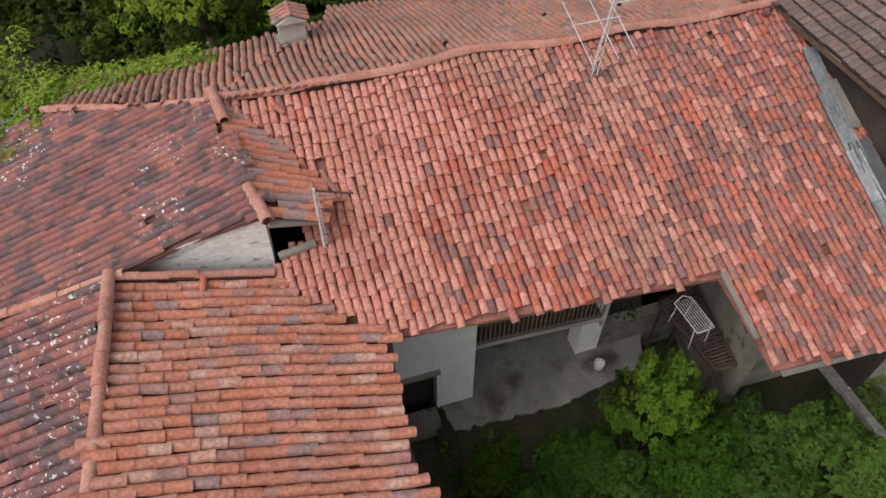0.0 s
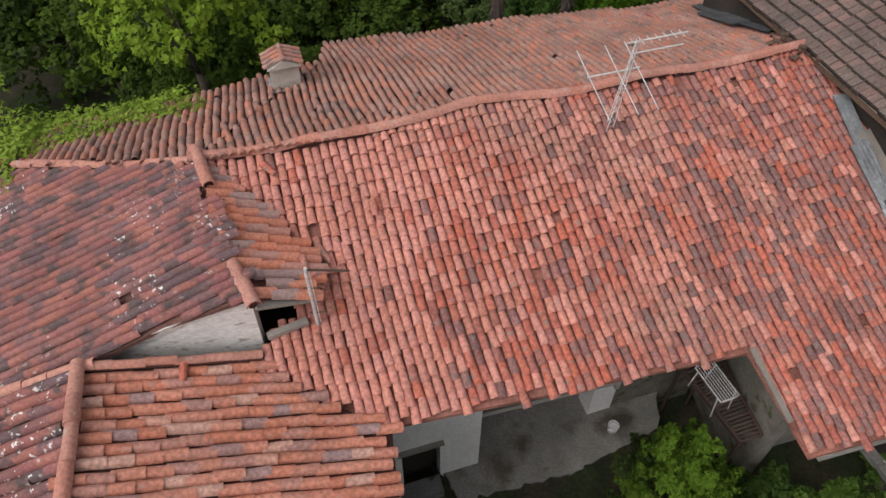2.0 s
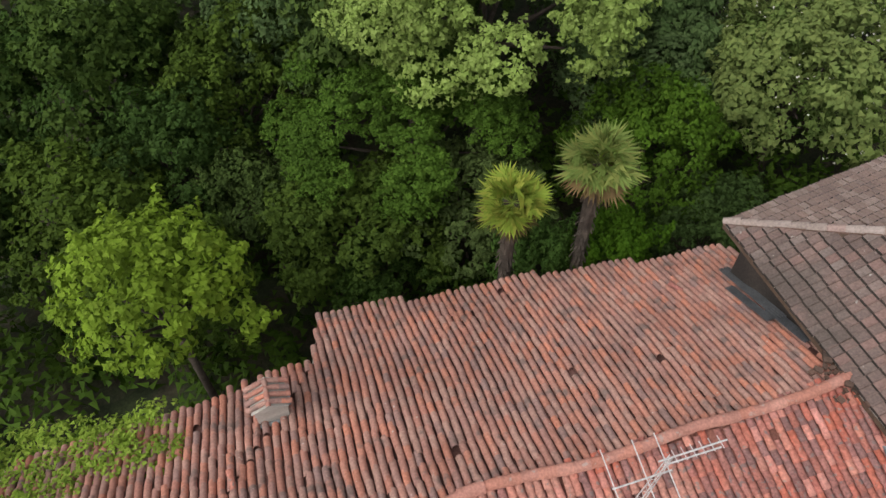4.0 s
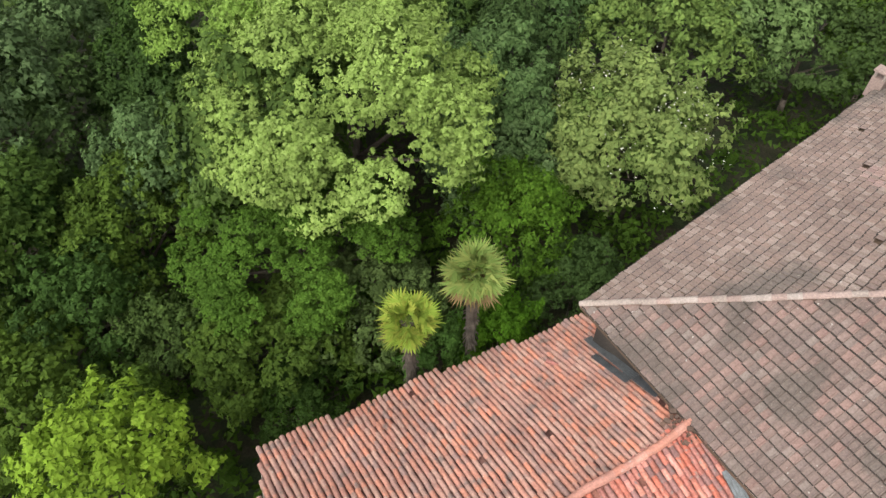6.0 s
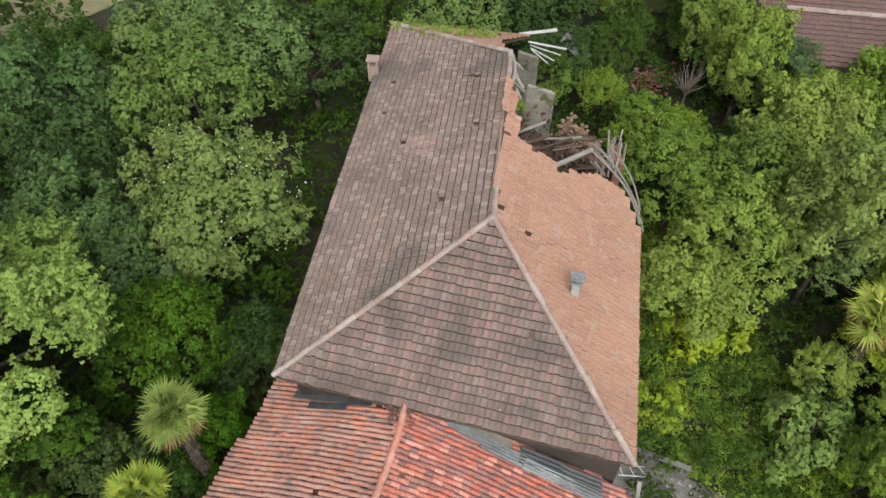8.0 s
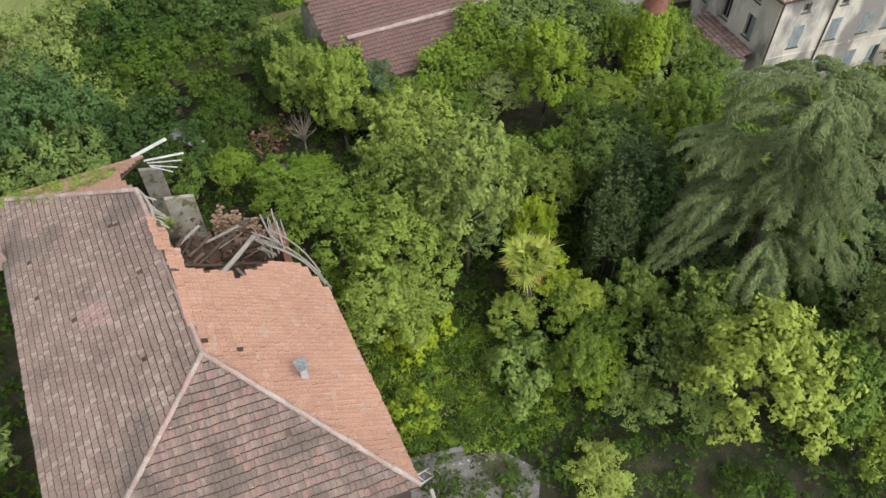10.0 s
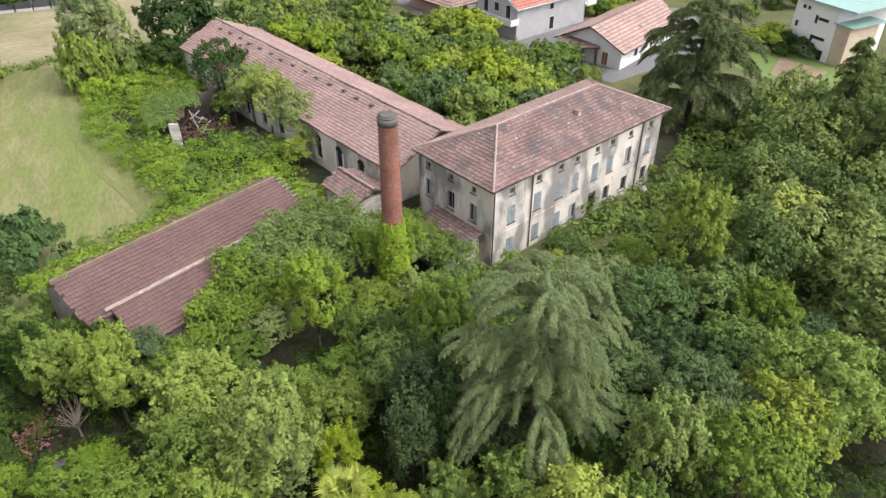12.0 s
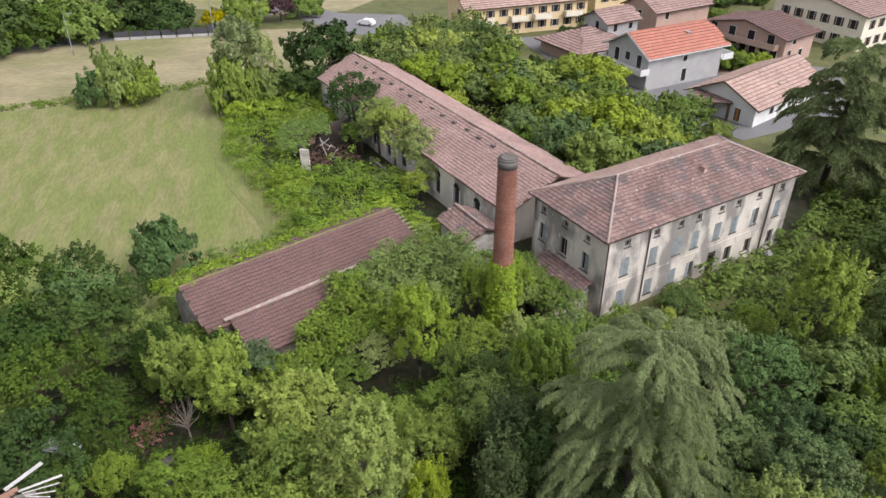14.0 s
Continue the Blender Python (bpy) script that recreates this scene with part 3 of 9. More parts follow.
def lay_all():
    for roof, name, poses, form, material, spot, singles, smooth in LATE:
        order = np.arange(len(poses))
        if singles:
            order = np.argsort(np.hypot(poses[:, 0, 3] - spot[0], poses[:, 1, 3] - spot[1]))
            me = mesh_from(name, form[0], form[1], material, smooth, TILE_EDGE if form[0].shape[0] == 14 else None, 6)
            for i in order[:singles]:
                ob = new(name, me)
                ob.parent = roof
                ob.matrix_basis = Matrix(poses[i].tolist())
            order = order[singles:]
        if len(order):
            ob = new("more_" + name + "s", laid("more_" + name + "s", poses[order], form, material, smooth))
            ob.parent = roof
            ob["kind"] = "stuff"


def roof_deck(poly, plane, thick=0.12, drop=0.0):
    a, b, c = plane
    return Form().slab([(x, y, a * x + b * y + c - drop) for x, y in poly], thick)


def ridge_row(points, rng, r=0.12, step=0.40, rise=0.03, narrow=0.080):
    """Poses and form of half-round cap tiles that follow a line of points."""
    poses = []
    pts = [Vector(p) for p in points]
    for p, q in zip(pts, pts[1:]):
        n_ = max(1, round((q - p).length / step))
        y = (q - p).normalized()
        x = y.cross(Vector((0, 0, 1))).normalized()
        z = x.cross(y)
        for i in range(n_):
            o = p.lerp(q, (i + 0.5) / n_)
            m = np.eye(4)
            k = 1 + rng.normal(0, 0.04)
            m[:3, 0], m[:3, 1], m[:3, 2] = np.array(x) * k, np.array(y), np.array(z) * k
            m[:3, 3] = (o.x + rng.normal(0, 0.008), o.y + rng.normal(0, 0.008), o.z + rise + rng.normal(0, 0.008))
            poses.append(m)
    verts, faces = coppo(narrow, 0.010)
    verts = verts.copy()
    verts[:, 0] *= r / 0.092
    verts[:, 2] *= r / 0.092
    verts[:, 1] *= step / 0.38
    return np.array(poses), (verts, faces)


# ---------------------------------------------------------------- plants
UP = np.array([0.0, 0.0, 1.0])
UPV = Vector((0, 0, 1))


def unit(v):
    return v / np.maximum(np.linalg.norm(v, axis=-1, keepdims=True), 1e-9)


def blades(centres, normals, length, width, rng, along=None, fold=0.18):
    """Leaf blades: pointed leaves round the given centres."""
    n_ = len(centres)
    normals = unit(normals)
    side = rng.normal(size=(n_, 3)) if along is None else along
    t = unit(side - normals * np.sum(side * normals, 1, keepdims=True))
    b = np.cross(normals, t)
    ln = length * rng.uniform(0.7, 1.3, (n_, 1))
    wd = width * rng.uniform(0.7, 1.3, (n_, 1))
    v = np.stack([centres - t * ln * 0.45 - b * wd * 0.5 + normals * fold * wd, centres - t * ln * 0.45 + b * wd * 0.5, centres + t * ln * 0.55 - normals * fold * ln * 0.4], 1)
    f = np.arange(n_ * 3).reshape(n_, 3)
    return v.reshape(-1, 3), f


def lobed(rng, radius, height, arms, count, size, base=0.0):
    """Centres and normals of the leaves of a crown: rounded boughs round the trunk, each a heap of small leafy tufts, with gaps between."""
    squash = height / (2 * radius)
    boughs = max(7, arms // 2)
    hearts, outs, sizes = [np.array([0.0, 0.0, 0.25 * radius])], [UP], [radius * 0.42]
    for i in range(boughs):
        up = 1.0 - 1.35 * (i + rng.uniform(0.1, 0.9)) / boughs
        az = i * 2.39996 + rng.normal(0, 0.3)
        flat = math.sqrt(max(0.0, 1 - up * up))
        d = np.array([math.cos(az) * flat, math.sin(az) * flat, up])
        r = radius * rng.uniform(0.20, 0.36) * (13 / boughs) ** 0.35
        hearts.append(d * (radius * rng.uniform(0.86, 1.08) - r))
        outs.append(d)
        sizes.append(r)
    tufts, ways, grown = [], [], []
    small = max(0.27, 1.55 * size)
    for h, o, r in zip(hearts, outs, sizes):
        many = max(5, int(2.6 * (r / small) ** 2))
        e = unit(rng.normal(size=(many, 3)))
        ref = unit(o * 0.7 + UP * 0.7)
        under = e @ ref < -0.25
        e[under] = -e[under]
        tufts.append(h + e * r * rng.uniform(0.72, 1.06, (many, 1)))
        ways.append(unit(e * 0.8 + ref * 0.45))
        grown.append(small * rng.uniform(0.7, 1.3, many))
    tufts, ways, grown = np.concatenate(tufts), np.concatenate(ways), np.concatenate(grown)
    share = grown ** 2 * (0.75 + 0.5 * (ways[:, 2] > 0.2))
    which = rng.choice(len(grown), count, p=share / share.sum())
    e = unit(rng.normal(size=(count, 3)))
    under = np.sum(e * ways[which], 1) < -0.15
    e[under] = -e[under]
    c = tufts[which] + e * (grown[which] * rng.uniform(0.65, 1.1, count))[:, None] * np.array([1.1, 1.1, 0.85])
    shoot = (rng.random(len(grown)) < 0.45)[which]  # nearly half of the tufts end in a pointed young shoot
    along = rng.random(count) ** 1.5
    tip = tufts[which] + (unit(ways[which] + UP * 0.35) * (grown[which] * 2.1 * along)[:, None]) + e * (grown[which] * (0.95 - 0.8 * along))[:, None]
    c = np.where(shoot[:, None], tip, c)
    c = c * np.array([1.0, 1.0, squash])
    c[:, 2] += base + height / 2
    return c, e * 0.75 + ways[which] * 0.35 + UP * 0.35 + rng.normal(0, 0.28, (count, 3))


def limbs(rng, trunk, height, radius, r0):
    """A tapered trunk with a few limbs."""
    f = Form()
    bend = Vector((rng.normal(0, 0.2), rng.normal(0, 0.2), 0))
    top = Vector((0, 0, trunk)) + bend
    f.tube((0, 0, -0.3), top, r0, r0 * 0.7, 8)
    tip = top + Vector((rng.normal(0, 0.3), rng.normal(0, 0.3), height * 0.65))
    f.tube(top, tip, r0 * 0.7, r0 * 0.2, 6)
    for i in range(6):
        a = 2 * math.pi * i / 6 + rng.normal(0, 0.3)
        s = top.lerp(tip, rng.uniform(0.0, 0.5))
        e = s + Vector((math.cos(a) * radius * 0.6, math.sin(a) * radius * 0.6, height * rng.uniform(0.15, 0.35)))
        f.tube(s, e, r0 * 0.4, r0 * 0.1, 5)
    return f


STYLES = {  # radius, crown height, trunk, limbs, leaves, leaf length, leaf width
    "broad": (4.0, 7.0, 2.2, 30, 6400, 0.272, 0.21),
    "fine": (4.0, 7.0, 2.2, 40, 7500, 0.232, 0.175),
    "leafy": (4.0, 7.6, 2.2, 34, 9000, 0.23, 0.175),
    "great": (7.0, 10.0, 7.0, 56, 48000, 0.18, 0.15),
    "tall": (3.2, 9.5, 2.5, 40, 7600, 0.26, 0.2),
    "maple": (2.5, 5.2, 6.0, 30, 5200, 0.19, 0.15),
    "young": (1.9, 3.6, 1.2, 20, 5600, 0.185, 0.14),
    "far": (4.0, 6.6, 1.6, 28, 3000, 0.56, 0.42),
    "bush": (4.0, 5.6, -0.9, 30, 3000, 0.56, 0.42),
    "shrub": (1.8, 2.4, 0.1, 18, 1700, 0.26, 0.19),
    "pine": (2.8, 8.4, -1.6, 70, 6000, 0.32, 0.16),
    "column": (1.5, 9.0, 0.6, 46, 5200, 0.36, 0.15),
}
MODELS = {}


def grow(style, leaf, x, y, scale=1.0, turn=0.0, height=1.0, label="", variant=0, name="tree", category="tree", group="", z=0.0):
    """Stands a tree or shrub of a kind on the ground; trees of one kind share their meshes."""
    key = (style, leaf.name, variant)
    m = pose(x, y, z, 0, 0, turn) @ Matrix.Diagonal((scale, scale, scale * height, 1))
    if key in MODELS:
        old = MODELS[key]
        ob = copy_thing(old, m @ Matrix.Diagonal((*(1 / s for s in old.scale), 1)))
        ob.name = name
    else:
        rng = np.random.default_rng(len(MODELS) * 7 + 3)
        radius, tall, trunk, clumps, count, ln, wd = STYLES[style]
        ob = new(name)
        part("trunk", limbs(rng, max(0.4, trunk), tall * 0.8, radius, 0.06 * radius), BARK, ob, smooth=True)
        c, nrm = lobed(rng, radius, tall, clumps, count, ln, trunk - 0.6)
        v, f = blades(c, nrm, ln, wd, rng)
        part("crown", mesh_from("crown", v, f, leaf), leaf, ob)
        ob.matrix_basis = m
        MODELS[key] = ob
    return tagged(ob, label, category, group)


def carpet(poly, per_m2, rng, height=0.6, base=None, size=0.22, mound=1.2, lump=0.5):
    """Leaf centres and normals of low growth over a polygon in plan, heaped in rounded tufts; base is a plane (a, b, c) or None for the ground."""
    pts = np.array(poly, float)
    lo, hi = pts.min(0), pts.max(0)
    each = 26
    count = int((hi - lo).prod() * per_m2 / each)
    x, y = rng.uniform(lo[0], hi[0], count), rng.uniform(lo[1], hi[1], count)
    keep = inside(poly, x, y)
    x, y = x[keep], y[keep]
    ground_z = 0.0 if base is None else base[0] * x + base[1] * y + base[2]
    hump = 0.5 + 0.5 * np.sin(x * lump * 1.7 + 1.3 * np.sin(y * lump)) * np.sin(y * lump * 1.5 + 1.1 * np.sin(x * lump * 0.8))
    hump = hump * (0.6 + 0.4 * np.sin(x * lump * 4.1 + y * lump * 3.0))
    r = np.minimum(size * 2.3, 0.35 + height) * rng.uniform(0.6, 1.35, len(x))
    top = height * (0.25 + np.clip(hump, 0, 1) * mound) * rng.uniform(0.75, 1.1, len(x))
    hearts = np.stack([x, y, ground_z + np.maximum(top - r, -0.2 * r)], 1)
    which = np.repeat(np.arange(len(x)), each)
    e = unit(rng.normal(size=(len(which), 3)))
    e[:, 2] = np.abs(e[:, 2])
    return hearts[which] + e * (r[which] * rng.uniform(0.75, 1.08, len(which)))[:, None], e * 0.7 + UP * 0.55 + rng.normal(0, 0.3, e.shape)


def thicket(name, poly, leaf, gap, label, seed, radius=4.6, tall=8.5, leaves=1300, size=0.62):
    """A far wood in one mesh: uneven crowns of leaf sprays side by side."""
    rng = np.random.default_rng(seed)
    pts = np.array(poly, float)
    lo, hi = pts.min(0), pts.max(0)
    vs, fs, k = [], [], 0
    for y in np.arange(lo[1], hi[1], gap * 0.87):
        for x in np.arange(lo[0], hi[0], gap):
            px, py = x + rng.uniform(-0.4, 0.4) * gap, y + rng.uniform(-0.4, 0.4) * gap
            if not inside(poly, np.array([px]), np.array([py]))[0]:
                continue
            g_ = rng.uniform(0.8, 1.25)
            c, nrm = lobed(rng, radius * g_, tall * g_, 24, leaves, size, 0.4)
            v, f = blades(c + np.array([px, py, 0]), nrm, size, size * 0.72, rng)
            vs.append(v)
            fs.append(f + k)
            k += len(v)
    return tagged(new(name, mesh_from(name, np.concatenate(vs), np.concatenate(fs), leaf)), label, "wood", kind="stuff")


def growth(name, poly, leaf, per_m2, label, category="undergrowth", height=0.6, base=None, size=0.24, seed=1, mound=1.2, lump=0.5):
    rng = np.random.default_rng(seed)
    c, nrm = carpet(poly, per_m2, rng, height, base, size, mound, lump)
    v, f = blades(c, nrm, size, size * 0.65, rng)
    return tagged(new(name, mesh_from(name, v, f, leaf)), label, category, kind="stuff")


def spruce_model(rng, tall, reach, tiers, leaf, droop=0.9, start=0.12, top_reach=0.16, dense=14, power=0.75, wide=0.6, gap=0.20, needle=(0.24, 0.065)):
    """Trunk form and needle mesh of a spruce with drooping branches."""
    wood = Form().tube((0, 0, -0.3), (0, 0, tall * 0.55), 0.45, 0.28, 10).tube((0, 0, tall * 0.55), (0, 0, tall * 0.97), 0.28, 0.05, 8)
    cs, ns, al = [], [], []
    for i in range(tiers):
        k = i / (tiers - 1)
        z0 = tall * (start + (0.97 - start) * k ** 0.72)
        length = reach * (top_reach + (1 - top_reach) * (1 - k) ** power) * rng.uniform(0.60, 1.12)
        a = i * 2.39996 + rng.normal(0, 0.25)
        ax = np.array([math.cos(a), math.sin(a), 0.0])
        ay = np.array([-math.sin(a), math.cos(a), 0.0])
        rise = length * (0.18 if k < 0.8 else 0.35)
        for fork, share in ((-0.42, 0.78), (0.0, 1.0), (0.40, 0.82)):
            turn = fork * rng.uniform(0.7, 1.3)
            tip = length * share * rng.uniform(0.85, 1.1)
            sink = droop * rng.uniform(0.7, 1.25)

            def along(t):
                b = a + turn * min(1.0, t * 1.3)
                return np.array([math.cos(b), math.sin(b), 0.0]) * tip * t + UP * (z0 + rise * math.sin(math.pi * 0.55 * t) - sink * tip * 0.42 * t ** 2.4)

            last = Vector(along(0.0))
            for j in range(1, 6):
                p = Vector(along(j / 5))
                wood.tube(last, p, 0.07 * (1.05 - (j - 1) / 5) * length / reach + 0.012, 0.07 * (1.05 - j / 5) * length / reach + 0.01, 5, caps=False)
                last = p
            ax = np.array([math.cos(a + turn), math.sin(a + turn), 0.0])
            ay = np.array([-math.sin(a + turn), math.cos(a + turn), 0.0])
            m_ = max(7, int(tip / gap))
            for j in range(m_):
                first = 0.24 if k < 0.5 else 0.03
                t = first + (1.02 - first) * (j + rng.random()) / m_
                half = (0.18 + wide * math.sin(math.pi * min(1.0, 0.10 + 0.82 * t)) ** 0.8) * rng.uniform(0.7, 1.2)
                for side in (-1, 1):
                    w = (np.arange(dense) + rng.random(dense)) / dense
                    p = along(min(t, 1.0))[None] + (ay * side * 0.75 * half)[None] * w[:, None] + ax[None] * (half * 0.62 * w)[:, None]
                    p[:, 2] -= 0.85 * half * w ** 1.4 + 0.03
                    p += rng.normal(0, 0.035, p.shape)
                    cs.append(p)
                    way = ay * side * 0.8 + ax * 0.75 - UP * (0.4 + 1.2 * w[:, None])
                    al.append(np.broadcast_to(way, p.shape) + rng.normal(0, 0.4, p.shape))
                    ns.append(np.broadcast_to(UP + ax * 0.25, p.shape) + rng.normal(0, 0.45, p.shape))
    c, nrm, along_ = np.concatenate(cs), np.concatenate(ns), np.concatenate(al)
    v, f = blades(c, nrm, needle[0], needle[1], rng, along=along_, fold=0.1)
    v2, f2 = blades(c - UP * 0.05, nrm + rng.normal(0, 0.6, nrm.shape), needle[0] * 0.8, needle[1] * 0.85, rng, along=along_ - UP * 0.8, fold=0.1)
    return wood, mesh_from("boughs", np.concatenate([v, v2]), np.concatenate([f, f2 + len(v)]), leaf)


def deodar_model(rng, tall, reach, leaf, every=0.085, needle=(0.25, 0.078), full=1.0, start=0.36):
    """Trunk form and needle mesh of a deodar: whorls of boughs, each a feathered spray of separate drooping plumes."""
    wood = Form().tube((0, 0, -0.3), (0, 0, tall * 0.55), 0.45, 0.28, 10).tube((0, 0, tall * 0.55), (0, 0, tall * 0.98), 0.28, 0.05, 8)
    cs, ns, al = [], [], []

    def plume(start, heading, length, rise, sink, half, bend, thick):
        def along(t):
            b = heading + bend * t
            return start + np.array([math.cos(b), math.sin(b), 0.0]) * length * t * (1 - 0.12 * t) + UP * length * (rise * math.sin(1.9 * t) - sink * t ** 3.0)

        pts = [along(t) for t in np.linspace(0, 1, 6)]
        wood.pipe([Vector(p) for p in pts], thick, 0.012, 5)
        many = max(6, int(length / every))
        for j in range(many):
            t = (j + rng.random()) / many
            p0, p1 = along(t), along(min(1.0, t + 0.04) + 1e-3)
            ax = unit(p1 - p0)
            ay = unit(np.cross(UP, ax))
            w0 = full * half * (0.25 + 0.9 * math.sin(math.pi * min(1.0, 0.12 + 0.80 * t)) ** 0.7) * rng.uniform(0.65, 1.2)
            for side in (-1, 1):
                w = (np.arange(7) + rng.random(7)) / 7
                p = p0 + (ay * side * 0.85 * w0)[None] * w[:, None] + ax[None] * (0.55 * w0 * w)[:, None]
                p[:, 2] += 0.05 - 0.75 * w0 * w ** 1.7
                cs.append(p + rng.normal(0, 0.025, p.shape))
                al.append(ay * side * 0.8 + ax * 0.8 - UP * (0.15 + 1.1 * w[:, None]) + rng.normal(0, 0.35, p.shape))
                ns.append(UP * (1.2 - 0.5 * w[:, None]) + ay * side * 0.5 * w[:, None] + rng.normal(0, 0.35, p.shape))
        return along

    levels = 6
    for lv in range(levels):
        k = lv / (levels - 1)
        many = (9, 8, 8, 8, 7, 7)[lv]
        for i in range(many):
            a = lv * 1.9 + 2 * math.pi * i / many + rng.normal(0, 0.2)
            z0 = tall * (start + (0.96 - start) * k) + rng.normal(0, 0.3)
            length = reach * (1 - 0.30 * k ** 2.2) * rng.uniform(0.66, 1.10)
            rise, sink = (0.12 if k < 0.9 else 0.10), rng.uniform(0.26, 0.46)
            bend = rng.normal(0, 0.18)
            main = plume(np.array([0.0, 0.0, z0]), a, length, rise, sink, 0.36, bend, 0.075 * length / reach + 0.02)
            for t, side in ((0.30, 1), (0.40, -1), (0.54, 1), (0.64, -1), (0.78, 1)):
                more = length * (1.0 - t) * rng.uniform(0.60, 0.95)
                plume(main(t), a + bend * t + side * rng.uniform(0.5, 0.85), more, 0.03, sink * rng.uniform(1.0, 1.6), 0.29, -side * 0.3, 0.03)
    c, nrm, along_ = np.concatenate(cs), np.concatenate(ns), np.concatenate(al)
    v, f = blades(c, nrm, *needle, rng, along=along_, fold=0.1)
    return wood, mesh_from("boughs", v, f, leaf)


def conifer(name, x, y, tall, reach, tiers, leaf, label, seed, **more):
    ob = thing(name, label, "tree", at=(x, y, 0))
    wood, needles = spruce_model(np.random.default_rng(seed), tall, reach, tiers, leaf, **more)
    part("trunk", wood, BARK, ob, smooth=True)
    part("crown", needles, leaf, ob)
    return ob


def palm(x, y, tall, seed, label, fronds=30, reach=1.15):
    """A fan palm: shaggy trunk, a ball of pleated fans, dry fans hanging below."""
    rng = np.random.default_rng(seed)
    ob = thing("fan_palm", label, "palm tree", "fan palms", at=(x, y, 0))
    f = Form().tube((0, 0, -0.3), (0, 0, tall * 0.5), 0.16, 0.19, 9).tube((0, 0, tall * 0.5), (0, 0, tall), 0.19, 0.24, 9)
    for i in range(160):
        a, z = rng.uniform(0, 6.28), rng.uniform(tall * 0.3, tall)
        f.plank((0.2 * math.cos(a), 0.2 * math.sin(a), z), (0.31 * math.cos(a), 0.31 * math.sin(a), z - rng.uniform(0.1, 0.3)), 0.06, 0.01)
    part("trunk", f, BARK, ob, "shaggy fibrous trunk")
    for mat_, low, high, name in ((PALM_LEAF, -0.35, 1.0, "green_foliage"), (PALM_DRY, -0.95, -0.35, "dry_foliage")):
        cs, ns, al = [], [], []
        wood = Form()
        for i in range(fronds if low > -0.5 else fronds // 2):
            a = i * 2.39996 + rng.normal(0, 0.2)
            el = math.asin(rng.uniform(low, high))
            d = np.array([math.cos(a) * math.cos(el), math.sin(a) * math.cos(el), math.sin(el)])
            stalk = reach * rng.uniform(0.45, 0.75)
            hub = np.array([0, 0, tall]) + d * stalk
            across = unit(np.cross(d, UP) + 1e-6)
            up2 = np.cross(across, d)
            wood.tube((0, 0, tall), hub, 0.015, 0.012, 4, caps=False)
            for k in np.linspace(-1.75, 1.75, 17):
                way = d * math.cos(k) + across * math.sin(k) - UP * 0.18
                lng = reach * 0.62 * (1 - 0.12 * abs(k))
                cs.append(hub + way * lng * 0.5)
                al.append(way)
                ns.append(up2 + across * rng.normal(0, 0.5))
        v, fc = blades(np.array(cs), np.array(ns), reach * 0.68, 0.17, rng, along=np.array(al), fold=0.02)
        part(name, mesh_from(name, v, fc, mat_), mat_, ob)
        part("stalk_cluster", wood, mat_, ob)
    return ob


# ---------------------------------------------------------------- ground
def sheet(name, poly, z, material, label, category="ground"):
    return plain(name, Form().slab([(x, y, z) for x, y in poly], 0.3), material, label, category, "structure")


g = Form()
STEP = 40
for i in range(-20, 21):
    for j in range(-20, 21):
        k = len(g.v)
        for x, y in ((i, j), (i + 1, j), (i + 1, j + 1), (i, j + 1)):
            g.v.append((x * STEP, y * STEP, -0.02))
        g.f.append((k, k + 1, k + 2, k + 3))
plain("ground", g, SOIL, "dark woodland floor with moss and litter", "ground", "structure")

# ---------------------------------------------------------------- the old farmhouse with its clay roofs
rng = np.random.default_rng(11)
S_PLANE, N_PLANE = np.array((-0.1455, 0.3255, 4.556)), np.array((0.0818, -0.3184, 14.526))
NW_PLANE = np.array((0.1790, -0.3339, 15.236))
L_PLANE = np.array((0.2876, 0.1089, 9.850))
STRIP_PLANE = np.array((-0.4739, -0.2575, 10.618))
E_PLANE = np.array((-0.2727, -0.0769, 7.906))
W_PLANE = np.array((0.3477, 0.1476, 10.119))
RIDGE = [(-5.51, 13.47), (-3.90, 13.88), (-1.92, 14.70), (0.18, 15.57), (3.18, 16.57), (6.40, 17.66), (9.36, 18.86)]
S_POLY = RIDGE + [(9.83, 18.63), (10.72, 16.61), (11.45, 14.57), (12.49, 11.95), (12.73, 10.21), (7.74, 8.67), (6.70, 10.70), (-0.94, 8.50), (-2.13, 8.81), (-3.60, 9.22), (-3.45, 9.86), (-2.90, 10.46), (-3.66, 11.77), (-4.89, 13.00)]
N_POLY = RIDGE + [(9.56, 19.13), (8.48, 24.58), (1.53, 23.08), (-4.08, 21.59), (-3.83, 19.69)]
NW_POLY = [(-5.50, 13.47), (-3.83, 19.70), (-7.51, 18.00), (-10.59, 16.88), (-11.19, 14.67)]
L_POLY = [(-5.52, 13.45), (-10.30, 14.45), (-11.38, 14.31), (-13.63, 13.24), (-12.87, 7.24), (-9.09, 8.32), (-6.12, 9.02), (-5.15, 9.42), (-3.36, 9.80)]
STRIP_POLY = [(-5.22, 13.42), (-3.52, 9.72), (-2.40, 10.38), (-2.72, 11.50), (-4.08, 12.82), (-4.80, 13.55)]
E_POLY = [(-6.49, 8.66), (-3.50, 9.53), (-2.13, 8.76), (-0.91, 8.42), (-0.80, 7.72), (-0.55, 6.51), (-0.01, 4.97), (1.16, 0.66), (2.30, -3.47), (-3.26, -4.48), (-5.43, 4.22)]
W_POLY = [(-6.49, 8.66), (-5.43, 4.21), (-3.26, -4.49), (-9.67, -6.41), (-12.91, 6.88), (-9.13, 8.04)]


